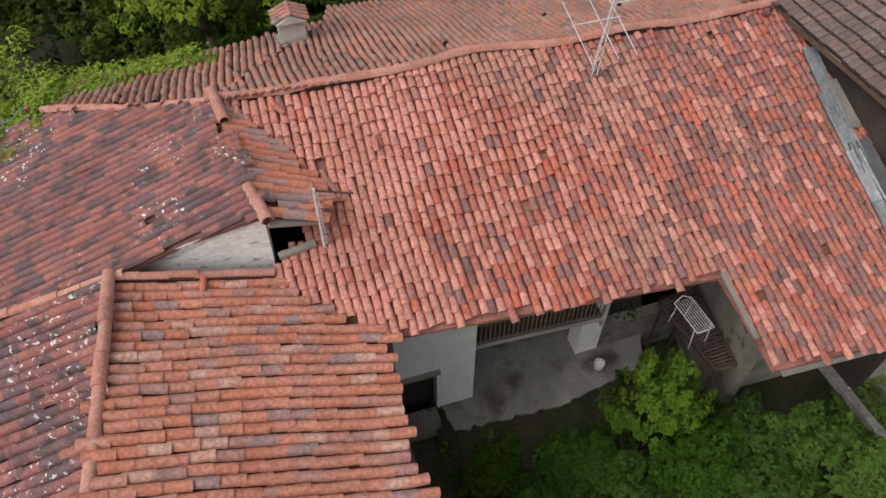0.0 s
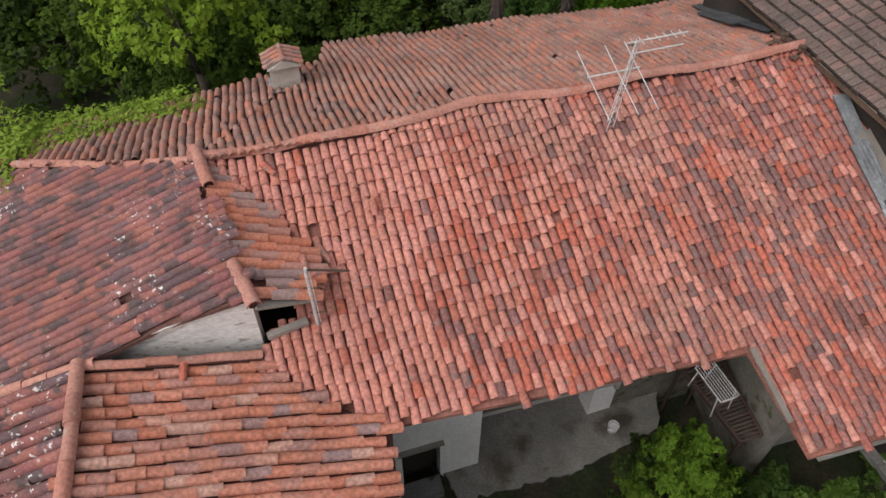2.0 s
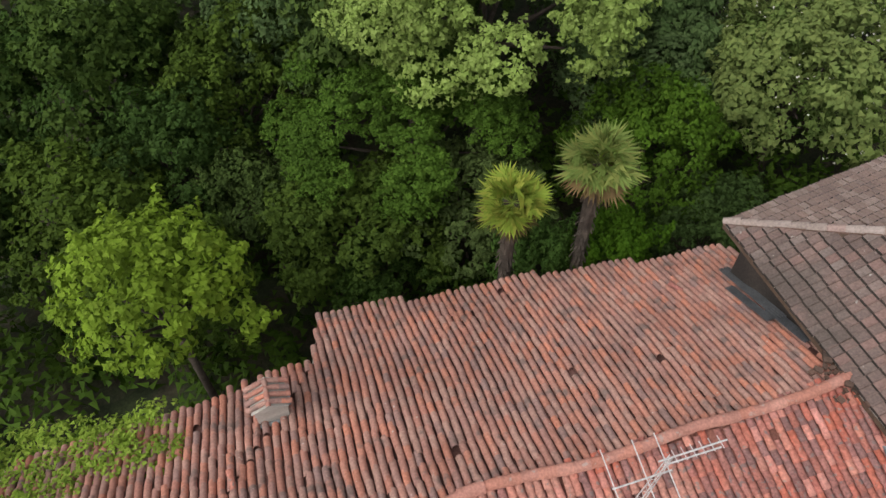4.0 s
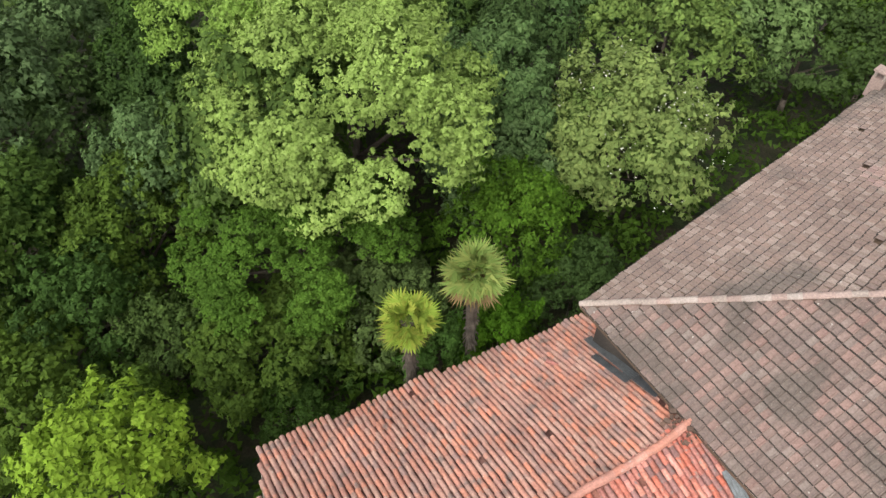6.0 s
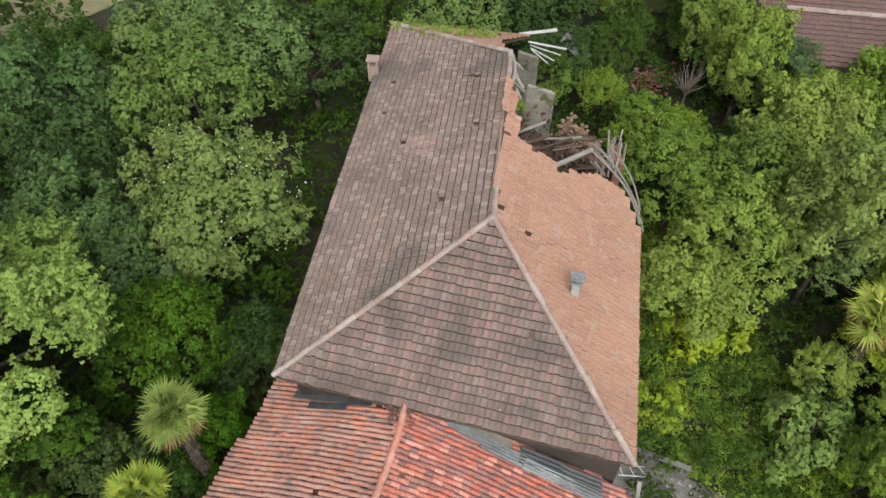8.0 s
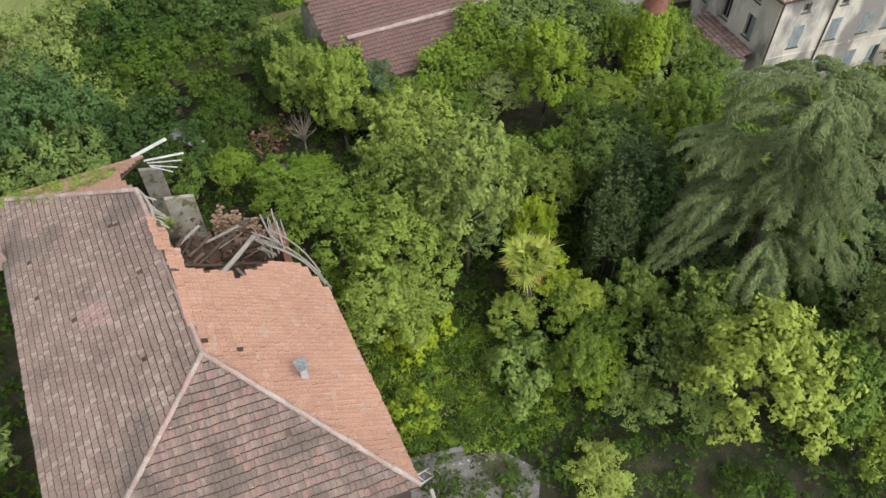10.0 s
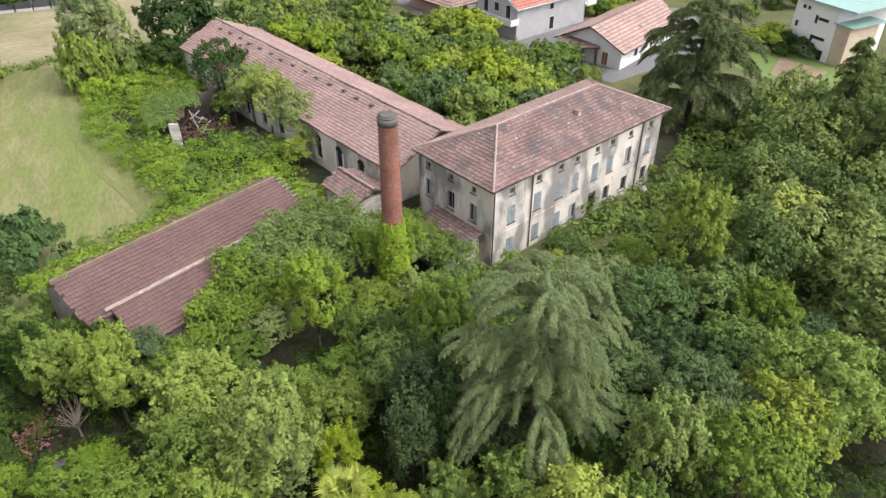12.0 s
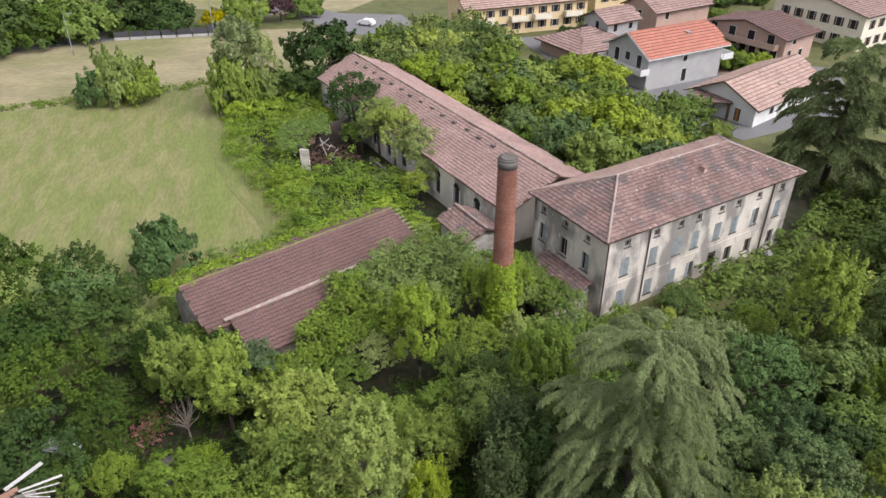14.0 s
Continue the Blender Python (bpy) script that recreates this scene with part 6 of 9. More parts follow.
def villa_window(m, x, z0, z1, kind):
    """A window in its opening: frame, pane, sill, and shutters closed, ajar or gone."""
    w = 0.36 if kind == "attic" else 0.52
    win = part("window", placed(Form().box(x, 0.2, z0 + 0.03, 2 * w, 0.08, 0.06).box(x, 0.2, z1 - 0.03, 2 * w, 0.08, 0.06).box(x - w + 0.03, 0.2, (z0 + z1) / 2, 0.06, 0.08, z1 - z0 - 0.12).box(x + w - 0.03, 0.2, (z0 + z1) / 2, 0.06, 0.08, z1 - z0 - 0.12).box(x, 0.2, (z0 + z1) / 2, 0.05, 0.06, z1 - z0 - 0.12), m), WOOD_GREY, villa, "grey wooden window frame")
    part("pane", placed(Form().box(x, 0.26, (z0 + z1) / 2, 2 * w - 0.02, 0.02, z1 - z0 - 0.02), m), DARK_GLASS, win)
    part("sill", placed(Form().box(x, -0.04, z0 - 0.04, 2 * w + 0.2, 0.14, 0.08), m), STONE_CAP, win)
    if kind == "shut" or kind == "ajar":
        for s in (-1, 1):
            if kind == "ajar" and s > 0:
                continue
            f = Form().box(x + s * w / 2, 0.02, (z0 + z1) / 2, w - 0.02, 0.05, z1 - z0 - 0.04)
            for i in range(12):
                f.box(x + s * w / 2, -0.01, z0 + 0.12 + (z1 - z0 - 0.24) * i / 11, w - 0.12, 0.03, 0.05)
            part("shutter", placed(f, m), SHUTTER, win, "faded blue-grey louvred shutter")


for i, x in enumerate(FRONT):
    villa_window(front_m, x, 7.45, 8.2, "attic")
    villa_window(front_m, x, 4.25, 6.25, "shut" if i != 6 else "ajar")
    if i != 4:
        villa_window(front_m, x, 0.75, 2.55, ("shut", "shut", "shut", "ajar", "", "none", "none", "none")[i])
for i, x in enumerate(SIDE):
    villa_window(side_m, x - 0.45, 7.45, 8.2, "attic")
    villa_window(side_m, x - 0.45, 4.25, 6.25, ("ajar", "none", "ajar")[i])
door = part("front_door", placed(Form().box(15.1, 0.1, 1.2, 0.05, 0.1, 2.4).box(15.8, 0.1, 1.2, 0.05, 0.1, 2.4).box(15.45, 0.1, 2.35, 0.7, 0.1, 0.06), VM), WOOD_DARK, villa, "dark doorway with an old timber frame")
part("door_leaf", placed(Form().box(15.28, 0.25, 1.15, 0.32, 0.05, 2.3), VM), WOOD_DARK, door)
for x in (5.37, 23.2, 0.12):
    part("downpipe", placed(Form().tube((x, -0.12, 0.2), (x, -0.12, 8.9), 0.07), VM), IRON, villa, "rusty dark downpipe")
A_, B_, C_, D_ = vp(-0.55, -0.55, 9.12), vp(V_LONG + 0.55, -0.55, 9.12), vp(V_LONG + 0.55, V_DEEP + 0.55, 9.12), vp(-0.55, V_DEEP + 0.55, 9.12)
R0, R1 = vp(5.9, 5.6, 11.7), vp(V_LONG - 5.4, 5.6, 11.7)


def tile_slope(house, poly3, material, pitch=0.30, row=0.42, form=None, label="", sag=0.04, missing=0.001, thick=0.12):
    plane = plane_of(*poly3[:3])
    poly = [p[:2] for p in poly3]
    deck = part("roof", roof_deck(poly, plane, thick, 0.02 + sag * 1.2), WOOD_DARK, house, label)
    tiled(deck, "tile", tile_poses(poly, plane, pitch, row, rng, None, 0.004, 0.4, 0.005, sag, missing), form or FLAT_BIG, material)
    return plane


def cap_line(house, pts, material, r=0.16, step=0.45):
    base = Form()
    for p, q in zip(pts, pts[1:]):
        base.tube(p, q, 0.09, None, 6)
    line = part("ridge", base, MORTAR, house)
    poses, form = ridge_row(pts, rng, r, step, 0.05)
    tiled(line, "ridge_tile", poses, form, material)


for poly in ((A_, B_, R1, R0), (B_, C_, R1), (C_, D_, R0, R1), (D_, A_, R0)):
    tile_slope(villa, poly, FLAT_VILLA if poly[0] is not C_ else FLAT_ROSE, label="weathered brown tile slope")
for pts in ((A_, R0), (B_, R1), (C_, R1), (D_, R0), (R0, R1)):
    cap_line(villa, pts, HIP_CAP, 0.13)
stack = thing("roof_chimney", "small brick chimney on the villa roof", "chimney", at=vp(15.5, 3.2, 10.5))
part("shaft", Form().box(0, 0, 0.2, 0.55, 0.42, 0.9, 0.3), PLASTER_PINK, stack)
part("cap", Form().box(0, 0, 0.69, 0.66, 0.52, 0.08, 0.3), MORTAR, stack)
# lean-to at the villa's side
annex = thing("lean_to", "low plastered lean-to with a tiled roof against the villa", "outbuilding")
part("wall", placed(Form().box(-2.2, 4.5, 1.4, 4.2, 6.0, 2.8), VM), PLASTER_VILLA, annex)
tile_slope(annex, (vp(-4.7, 1.2, 2.75), vp(0.0, 1.2, 3.7), vp(0.0, 7.9, 3.7), vp(-4.7, 7.9, 2.75)), FLAT_VILLA)

# ---------------------------------------------------------------- the brick smokestack
CX, CY, CTOP = 50.2, -6.95, 18.5
smokestack = thing("smokestack", "tall round red-brick factory smokestack with a grey stone cap", "smokestack", at=(CX, CY, 0))
part("core", Form().tube((0, 0, 0), (0, 0, CTOP - 0.5), 0.95, 0.74, 24), MORTAR, smokestack, smooth=True)
courses = 150
poses = []
for i in range(courses):
    z = 0.06 + i * (CTOP - 0.8) / courses
    r = 0.985 - 0.21 * z / CTOP
    for j in range(22):
        a = 2 * math.pi * (j + 0.5 * (i % 2)) / 22
        m = np.eye(4)
        m[:3, 0], m[:3, 1] = (-math.sin(a), math.cos(a), 0), (-math.cos(a), -math.sin(a), 0)
        m[:3, 3] = (r * math.cos(a), r * math.sin(a), z)
        poses.append(m)
bv, bf = Form().box(0, 0.05, 0.05, 0.245, 0.12, 0.105).v, Form().box(0, 0.05, 0.05, 0.245, 0.12, 0.105).f
tiled(smokestack, "brick", np.array(poses), (np.array(bv), np.array(bf)), BRICK, (0, 0), 0)
f = Form()
f.pipe([(0, 0, CTOP - 0.75), (0, 0, CTOP - 0.1)], 0.83, 0.85, 24)
f.pipe([(0, 0, CTOP - 0.1), (0, 0, CTOP + 0.06)], 0.85, 0.76, 24)
f.pipe([(0, 0, CTOP + 0.06), (0, 0, CTOP + 0.16)], 0.76, 0.5, 24)
part("cap", f, STONE_CAP, smokestack, "mossy grey stone cap", True)

# ---------------------------------------------------------------- the long wing behind
wing = thing("long_wing", "long low wing with a pinkish tiled roof and arched windows", "outbuilding")
W0 = Vector((67.5, -17.6, 0))
WL, WH, WE, WR = 50.0, 6.3, 5.5, 8.3
WM = Matrix(((F2.x, -F1.x, 0, W0.x), (F2.y, -F1.y, 0, W0.y), (0, 0, 1, 0), (0, 0, 0, 1)))  # x along the ridge, y to the meadow side


def wp(x, y, z):
    return tuple(WM @ Vector((x, y, z)))


arch_x = [4.5 + 4.4 * i for i in range(10)]
holes = [(x - 0.7, x + 0.7, 1.0, 3.6) for x in arch_x]
near = placed(pierced_wall(holes, WL, WE - 0.1), WM @ Matrix.Translation((0, WH - 0.45, 0)))
part("wall", near, PLASTER_VILLA, wing, "peeling plaster wall with tall arched openings")
part("wall", placed(Form().box(WL / 2, -WH + 0.2, WE / 2 - 0.05, WL, 0.4, WE - 0.1), WM), PLASTER_VILLA, wing)
for x in (WL - 0.4, 0.0):
    gf = Form()
    a = [(x, -WH + 0.4, 0), (x, WH - 0.46, 0), (x, WH - 0.46, WE - 0.1), (x, 0, WR - 0.3), (x, -WH + 0.4, WE - 0.1)]
    gf.add(a + [(px + 0.4, py, pz) for px, py, pz in a], [(4, 3, 2, 1, 0), (5, 6, 7, 8, 9)] + [(i, (i + 1) % 5, (i + 1) % 5 + 5, i + 5) for i in range(5)])
    part("gable_wall", placed(gf, WM), PLASTER_VILLA, wing)
for x in arch_x:
    head = Form()
    ring = [(x + 0.7 * math.cos(math.pi * i / 10), 3.6 + 0.7 * math.sin(math.pi * i / 10)) for i in range(11)]
    head.add([(px, WH + 0.012, pz) for px, pz in ring], [tuple(range(11))])
    win = part("arched_window", placed(head, WM), DARK_GLASS, wing, "dark arched opening")
    part("pane", placed(Form().box(x, WH - 0.25, 2.3, 1.4, 0.03, 2.6), WM), DARK_GLASS, win)
    for s in (-0.78, 0.78):
        part("pier", placed(Form().box(x + s, WH + 0.04, 2.3, 0.14, 0.1, 2.6), WM), PLASTER_WHITE, win)
tile_slope(wing, (wp(-2, 0, WR), wp(WL + 0.5, 0, WR), wp(WL + 0.5, WH + 0.4, WE - 0.1), wp(-2, WH + 0.4, WE - 0.1)), FLAT_PINK, label="pink-brown tile slope", sag=0.08)
tile_slope(wing, (wp(-2, 0, WR), wp(WL + 0.5, 0, WR), wp(WL + 0.5, -WH - 0.4, WE - 0.1), wp(-2, -WH - 0.4, WE - 0.1)), FLAT_PINK, label="pink-brown tile slope", sag=0.08)
cap_line(wing, [wp(-2, 0, WR), wp(20, 0, WR - 0.05), wp(WL + 0.5, 0, WR)], HIP_CAP, 0.14)
for i in range(15):
    part("vent_tile", placed(Form().box(6 + i * 2.9, 1.1 + 0.1 * (i % 3), WR - 0.33, 0.6, 0.35, 0.22), WM), STONE_CAP, wing, "small dark roof vent")

# small tiled outhouse by the smokestack
outhouse = thing("outhouse", "small plastered outhouse with a tiled gable roof", "outbuilding")
O0 = Vector((62.0, -7.0, 0))
OM = Matrix(((F2.x, -F1.x, 0, O0.x), (F2.y, -F1.y, 0, O0.y), (0, 0, 1, 0), (0, 0, 0, 1)))
part("wall", placed(Form().box(2.7, -2.2, 1.8, 5.4, 4.4, 3.6), OM), PLASTER_OLD, outhouse)
part("window", placed(Form().box(2.0, 0.02, 2.7, 0.8, 0.06, 0.6), OM), DARK_GLASS, outhouse)
op = [tuple(OM @ Vector(p)) for p in ((-0.4, 0.3, 3.6), (5.9, 0.3, 3.6), (5.9, -2.2, 4.7), (-0.4, -2.2, 4.7), (-0.4, -4.7, 3.6), (5.9, -4.7, 3.6))]
tile_slope(outhouse, op[:4], FLAT_VILLA)
tile_slope(outhouse, (op[4], op[5], op[2], op[3]), FLAT_VILLA)
cap_line(outhouse, [op[3], op[2]], HIP_CAP, 0.13)

# ---------------------------------------------------------------- the long shed with two stepped roofs
shed = thing("long_shed", "long brown tile-roofed shed with a lower roof in front", "outbuilding")
SD = Vector((63.9 - 54.4, 0.7 - 20.6, 0)).normalized()
SN = Vector((SD.y, -SD.x, 0))
S0 = Vector((54.4, 20.6, 0))
SM = Matrix(((SD.x, SN.x, 0, S0.x), (SD.y, SN.y, 0, S0.y), (0, 0, 1, 0), (0, 0, 0, 1)))  # x along the ridge, y down towards the wood


def sp(x, y, z):
    return tuple(SM @ Vector((x, y, z)))


SL, SR = 22.2, 7.5
tile_slope(shed, (sp(0, 0, SR), sp(SL, 0, SR), sp(SL, 5.2, 5.75), sp(0, 5.2, 5.75)), FLAT_SHED, label="dark brown tile slope")
tile_slope(shed, (sp(0, 0, SR), sp(SL, 0, SR), sp(SL, -3.6, 6.2), sp(0, -3.6, 6.2)), FLAT_SHED, label="mossy far slope")
tile_slope(shed, (sp(2.0, 5.0, 6.05), sp(17.5, 5.0, 6.05), sp(17.5, 9.2, 4.62), sp(2.0, 9.2, 4.62)), FLAT_SHED, label="dark brown lower tile slope")
cap_line(shed, [sp(0, 0, SR), sp(SL, 0, SR)], MOSS_CAP, 0.12)
cap_line(shed, [sp(1.6, 4.95, 6.08), sp(17.5, 4.95, 6.08)], HIP_CAP, 0.22, 0.40)
f = Form()
a = [(0.3, -3.2, 0), (0.3, 5.0, 0), (0.3, 5.0, 3.9), (0.3, 4.9, 5.65), (0.3, 0, SR - 0.2), (0.3, -3.2, 6.1)]
f.add(a + [(x + 0.4, y, z) for x, y, z in a], [(5, 4, 3, 2, 1, 0), (6, 7, 8, 9, 10, 11)] + [(i, (i + 1) % 6, (i + 1) % 6 + 6, i + 6) for i in range(6)])
part("gable_wall", placed(f, SM), PLASTER_OLD, shed)
f = Form()
a = [(SL - 0.7, y, z) for _, y, z in a]
f.add(a + [(x + 0.4, y, z) for x, y, z in a], [(5, 4, 3, 2, 1, 0), (6, 7, 8, 9, 10, 11)] + [(i, (i + 1) % 6, (i + 1) % 6 + 6, i + 6) for i in range(6)])
part("gable_wall", placed(f, SM), PLASTER_DIRTY, shed)
part("gable_wall", placed(Form().add([(x, y, z) for x in (2.4, 2.75) for y, z in ((4.9, 0), (8.9, 0), (8.9, 4.5), (4.9, 5.9))], [(3, 2, 1, 0), (4, 5, 6, 7), (0, 1, 5, 4), (1, 2, 6, 5), (2, 3, 7, 6), (3, 0, 4, 7)]), SM), PLASTER_DIRTY, shed)
part("wall", placed(Form().box(SL / 2, 4.7, 2.7, SL - 1, 0.3, 5.4), SM), PLASTER_DIRTY, shed)
part("wall", placed(Form().box(SL / 2, -3.0, 3.0, SL - 1, 0.4, 6.0).box(SL / 2 - 1, 8.7, 2.2, SL - 8, 0.4, 4.4), SM), PLASTER_DIRTY, shed)
for i in range(9):
    bat = Form().plank(sp(SL - 0.1, 0.4 + i * 0.5, SR - 0.1 - i * 0.17), sp(SL + 0.55, 0.4 + i * 0.5, SR - 0.1 - i * 0.17), 0.07, 0.05)
    part("roof_batten", bat, WOOD_GREY, shed, "bare bleached roof batten")


# ---------------------------------------------------------------- fields, roads and the village behind
sheet("far_grass", [(112, -30), (112, 10), (112, 60), (108, 130), (420, 300), (420, -320), (60, -320), (60, -60), (100, -45)], 0.006, GRASS_WORN, "rough grass between fields and houses", "grass")
sheet("meadow", [(50, 40), (56, 25), (66, 20), (72, 10), (82, 8), (98, 15), (127, 17), (131, 31), (126, 55), (122, 85), (60, 85)], 0.02, MEADOW, "mown green meadow with faint mower tracks", "meadow")
sheet("hay_field", [(124, 56), (128, 30), (126, 14), (134, 2), (152, -8), (164, 0), (166, 20), (167, 44), (158, 66), (154, 100), (112, 100)], 0.034, HAYFIELD, "dry straw-coloured hay field", "field")
sheet("field", [(178, -8), (176, 6), (190, 30), (320, 60), (330, -60), (215, -40)], 0.02, HAYFIELD, "straw-coloured field beyond the road", "field")
sheet("far_field", [(185, 60), (330, 62), (330, 180), (150, 180)], 0.02, MEADOW, "distant green field", "field")
sheet("road", [(152, -14), (158, -22), (171, -20), (176, -6), (186, 2), (240, 18), (240, 22), (184, 7), (172, 3), (160, -3)], 0.04, ASPHALT, "pale grey asphalt junction", "road")
sheet("road", [(186, 2), (205, 6), (206, 12), (172, 24), (168, 48), (163, 66), (159, 66), (164, 44), (168, 22)], 0.035, ASPHALT, "grey lane along the hedge", "road")
sheet("yard", [(86, -56), (108, -46), (128, -42), (146, -40), (146, -62), (126, -72), (112, -92), (92, -82)], 0.015, ASPHALT, "grey paved yards between the houses", "pavement")
sheet("lawn", [(68, -80), (84, -78), (92, -92), (74, -96)], 0.03, LAWN, "green lawn beside bare earth", "lawn")
sheet("bare_plot", [(72, -82), (79, -81), (84, -88), (76, -90)], 0.045, BARE, "brown dug-over plot", "ground")
sheet("bare_plot", [(112, -70), (126, -68), (124, -84), (112, -82)], 0.045, BARE, "brown building plot", "ground")
sheet("lawn", [(100, -120), (160, -120), (170, -170), (90, -170)], 0.03, LAWN, "bright green lawn behind the houses", "lawn")

rh = random.Random(4)


def far_house(name, corner, toward, length, depth, eave, ridge, wall_mat, roof_mat, label, windows=(), over=0.7, hip=False):
    """A village house: corner and the heading of its long side in plan; depth to the left of that heading."""
    d = Vector((toward[0], toward[1], 0)).normalized()
    n_ = Vector((-d.y, d.x, 0))
    m = Matrix(((d.x, n_.x, 0, corner[0]), (d.y, n_.y, 0, corner[1]), (0, 0, 1, 0), (0, 0, 0, 1)))

    def at(x, y, z):
        return tuple(m @ Vector((x, y, z)))

    ob = thing(name, label, "house")
    body = Form()
    if hip:
        body.box(length / 2, depth / 2, eave / 2, length, depth, eave)
    else:
        for x in (0.0, length):
            body.v += [(x, 0, 0), (x, depth, 0), (x, depth, eave), (x, depth / 2, ridge - 0.15), (x, 0, eave)]
        body.f += [(0, 1, 2, 3, 4), (9, 8, 7, 6, 5), (0, 4, 9, 5), (1, 6, 7, 2), (0, 5, 6, 1), (4, 3, 8, 9), (3, 2, 7, 8)]
    part("wall", placed(body, m), wall_mat, ob)
    low = eave - over * (ridge - eave) / (depth / 2)
    a, b, c, e = at(-over, -over, low), at(length + over, -over, low), at(length + over, depth + over, low), at(-over, depth + over, low)
    if hip:
        q = depth / 2 * 0.9
        r0, r1 = at(q, depth / 2, ridge), at(length - q, depth / 2, ridge)
        slopes = ((a, b, r1, r0), (b, c, r1), (c, e, r0, r1), (e, a, r0))
    else:
        r0, r1 = at(-over, depth / 2, ridge), at(length + over, depth / 2, ridge)
        slopes = ((a, b, r1, r0), (c, e, r0, r1))
    for s in slopes:
        tile_slope(ob, s, roof_mat, 0.62, 0.70, flat_tile(0.62, 0.76), sag=0.0, thick=0.2)
    for side, x, z, w, h in windows:
        if side == "f":
            wm, ln = m, x
        elif side == "b":
            wm, ln = m @ Matrix(((1, 0, 0, 0), (0, -1, 0, depth), (0, 0, 1, 0), (0, 0, 0, 1))), x
        elif side == "l":
            wm, ln = m @ Matrix(((0, 1, 0, 0), (1, 0, 0, 0), (0, 0, 1, 0), (0, 0, 0, 1))), x
        else:
            wm, ln = m @ Matrix(((0, -1, 0, length), (1, 0, 0, 0), (0, 0, 1, 0), (0, 0, 0, 1))), x
        win = part("window", placed(Form().box(ln, -0.03, z, w + 0.16, 0.08, h + 0.16), wm), WHITE_PAINT, ob)
        part("pane", placed(Form().box(ln, -0.075, z, w, 0.03, h), wm), DARK_GLASS, win)
        if w < 1.3 and wall_mat in (PLASTER_YELLOW, PLASTER_CREAM):
            part("shutter", placed(Form().box(ln - w / 2 - 0.28, -0.06, z, 0.42, 0.06, h), wm), WOOD_DARK, win)
            part("shutter", placed(Form().box(ln + w / 2 + 0.28, -0.06, z, 0.42, 0.06, h), wm), WOOD_DARK, win)
    return ob, m


def slab_balcony(house, m, x, y, z, sx, sy, material=None):
    f = Form().box(x, y, z, sx, sy, 0.2).box(x, y - sy / 2 + 0.05, z + 0.55, sx, 0.1, 0.9)
    f.box(x - sx / 2 + 0.05, y, z + 0.55, 0.1, sy, 0.9).box(x + sx / 2 - 0.05, y, z + 0.55, 0.1, sy, 0.9)
    part("balcony", placed(f, m), material or WHITE_PAINT, house)


ob, m = far_house("red_roofed_house", (109.0, -51.5), (0.26, -0.966), 17.5, 10.5, 6.2, 8.9, PLASTER_GREY, FLAT_RED, "unfinished grey house with a new orange-red roof",
                  [("f", 8.5, 4.6, 0.9, 1.0), ("f", 8.7, 1.6, 1.0, 2.2), ("l", 2.2, 4.6, 1.1, 2.2), ("l", 5.2, 4.9, 1.1, 1.4), ("l", 8.0, 4.6, 1.1, 2.2)], 0.8)
slab_balcony(ob, m @ Matrix(((0, 1, 0, 0), (1, 0, 0, 0), (0, 0, 1, 0), (0, 0, 0, 1))), 5.2, -1.0, 3.1, 11.5, 2.0)
part("fascia", placed(Form().plank((-0.85, -0.85, 5.68), (-0.85, 5.25, 8.92), 0.06, 0.28).plank((-0.85, 5.25, 8.92), (-0.85, 11.35, 5.68), 0.06, 0.28), m), WHITE_PAINT, ob, "white verge board")
part("gutter", placed(Form().box(8.75, -0.9, 5.70, 19.2, 0.14, 0.14), m), WHITE_PAINT, ob, "white gutter")
part("skylight", placed(Form().box(11.5, 3.2, 8.02, 0.9, 0.9, 0.2), m), ZINC, ob)
slab_balcony(ob, m @ Matrix(((0, -1, 0, 17.5), (1, 0, 0, 0), (0, 0, 1, 0), (0, 0, 0, 1))), 3.0, -1.3, 3.1, 7.0, 2.6)
wins = [("f", 2.5 + 3.1 * i, z, 1.0, 1.4) for i in range(9) for z in (1.7, 4.7)] + [("l", 3.5, 4.7, 1.0, 1.4)]
ob, m = far_house("yellow_row_house", (147.5, -29.5), (0.12, -0.99), 29.0, 10.5, 6.3, 8.6, PLASTER_YELLOW, FLAT_ROSE, "long yellow row house with brown shutters", wins, 0.6)
for x in (4.0, 12.0, 17.5, 25.0):
    slab_balcony(ob, m, x, -0.8, 3.1, 4.0, 1.6, PLASTER_CREAM)
ob, m = far_house("low_house", (124.5, -45.8), (0.30, -0.95), 13.0, 12.0, 2.9, 5.2, PLASTER_PINK, FLAT_PINK, "low rose-plastered house with a wide tiled roof", [("f", 3, 1.6, 1.0, 1.1), ("f", 9, 1.6, 1.0, 1.1)], 1.0, hip=True)
ob, m = far_house("grey_upper_house", (131.0, -54.0), (0.30, -0.95), 8.0, 7.0, 6.2, 7.8, PLASTER_GREY, FLAT_PINK, "grey two-storey house part with a terrace", [("f", 2, 4.8, 1.0, 1.4), ("f", 6, 4.8, 1.0, 1.2), ("l", 3, 4.8, 1.0, 2.0)], 0.7)
slab_balcony(ob, m @ Matrix(((0, 1, 0, 0), (1, 0, 0, 0), (0, 0, 1, 0), (0, 0, 0, 1))), 3.0, -1.4, 3.5, 6.0, 2.8, IRON)
ob, m = far_house("white_house", (90.0, -60.0), (0.44, -0.90), 20.0, 11.0, 3.6, 6.2, PLASTER_WHITE, FLAT_ROSE, "white single-storey house with a pale pink roof", [("l", 2.8, 1.3, 0.9, 2.0), ("f", 5, 1.7, 1.1, 1.2)], 1.0)
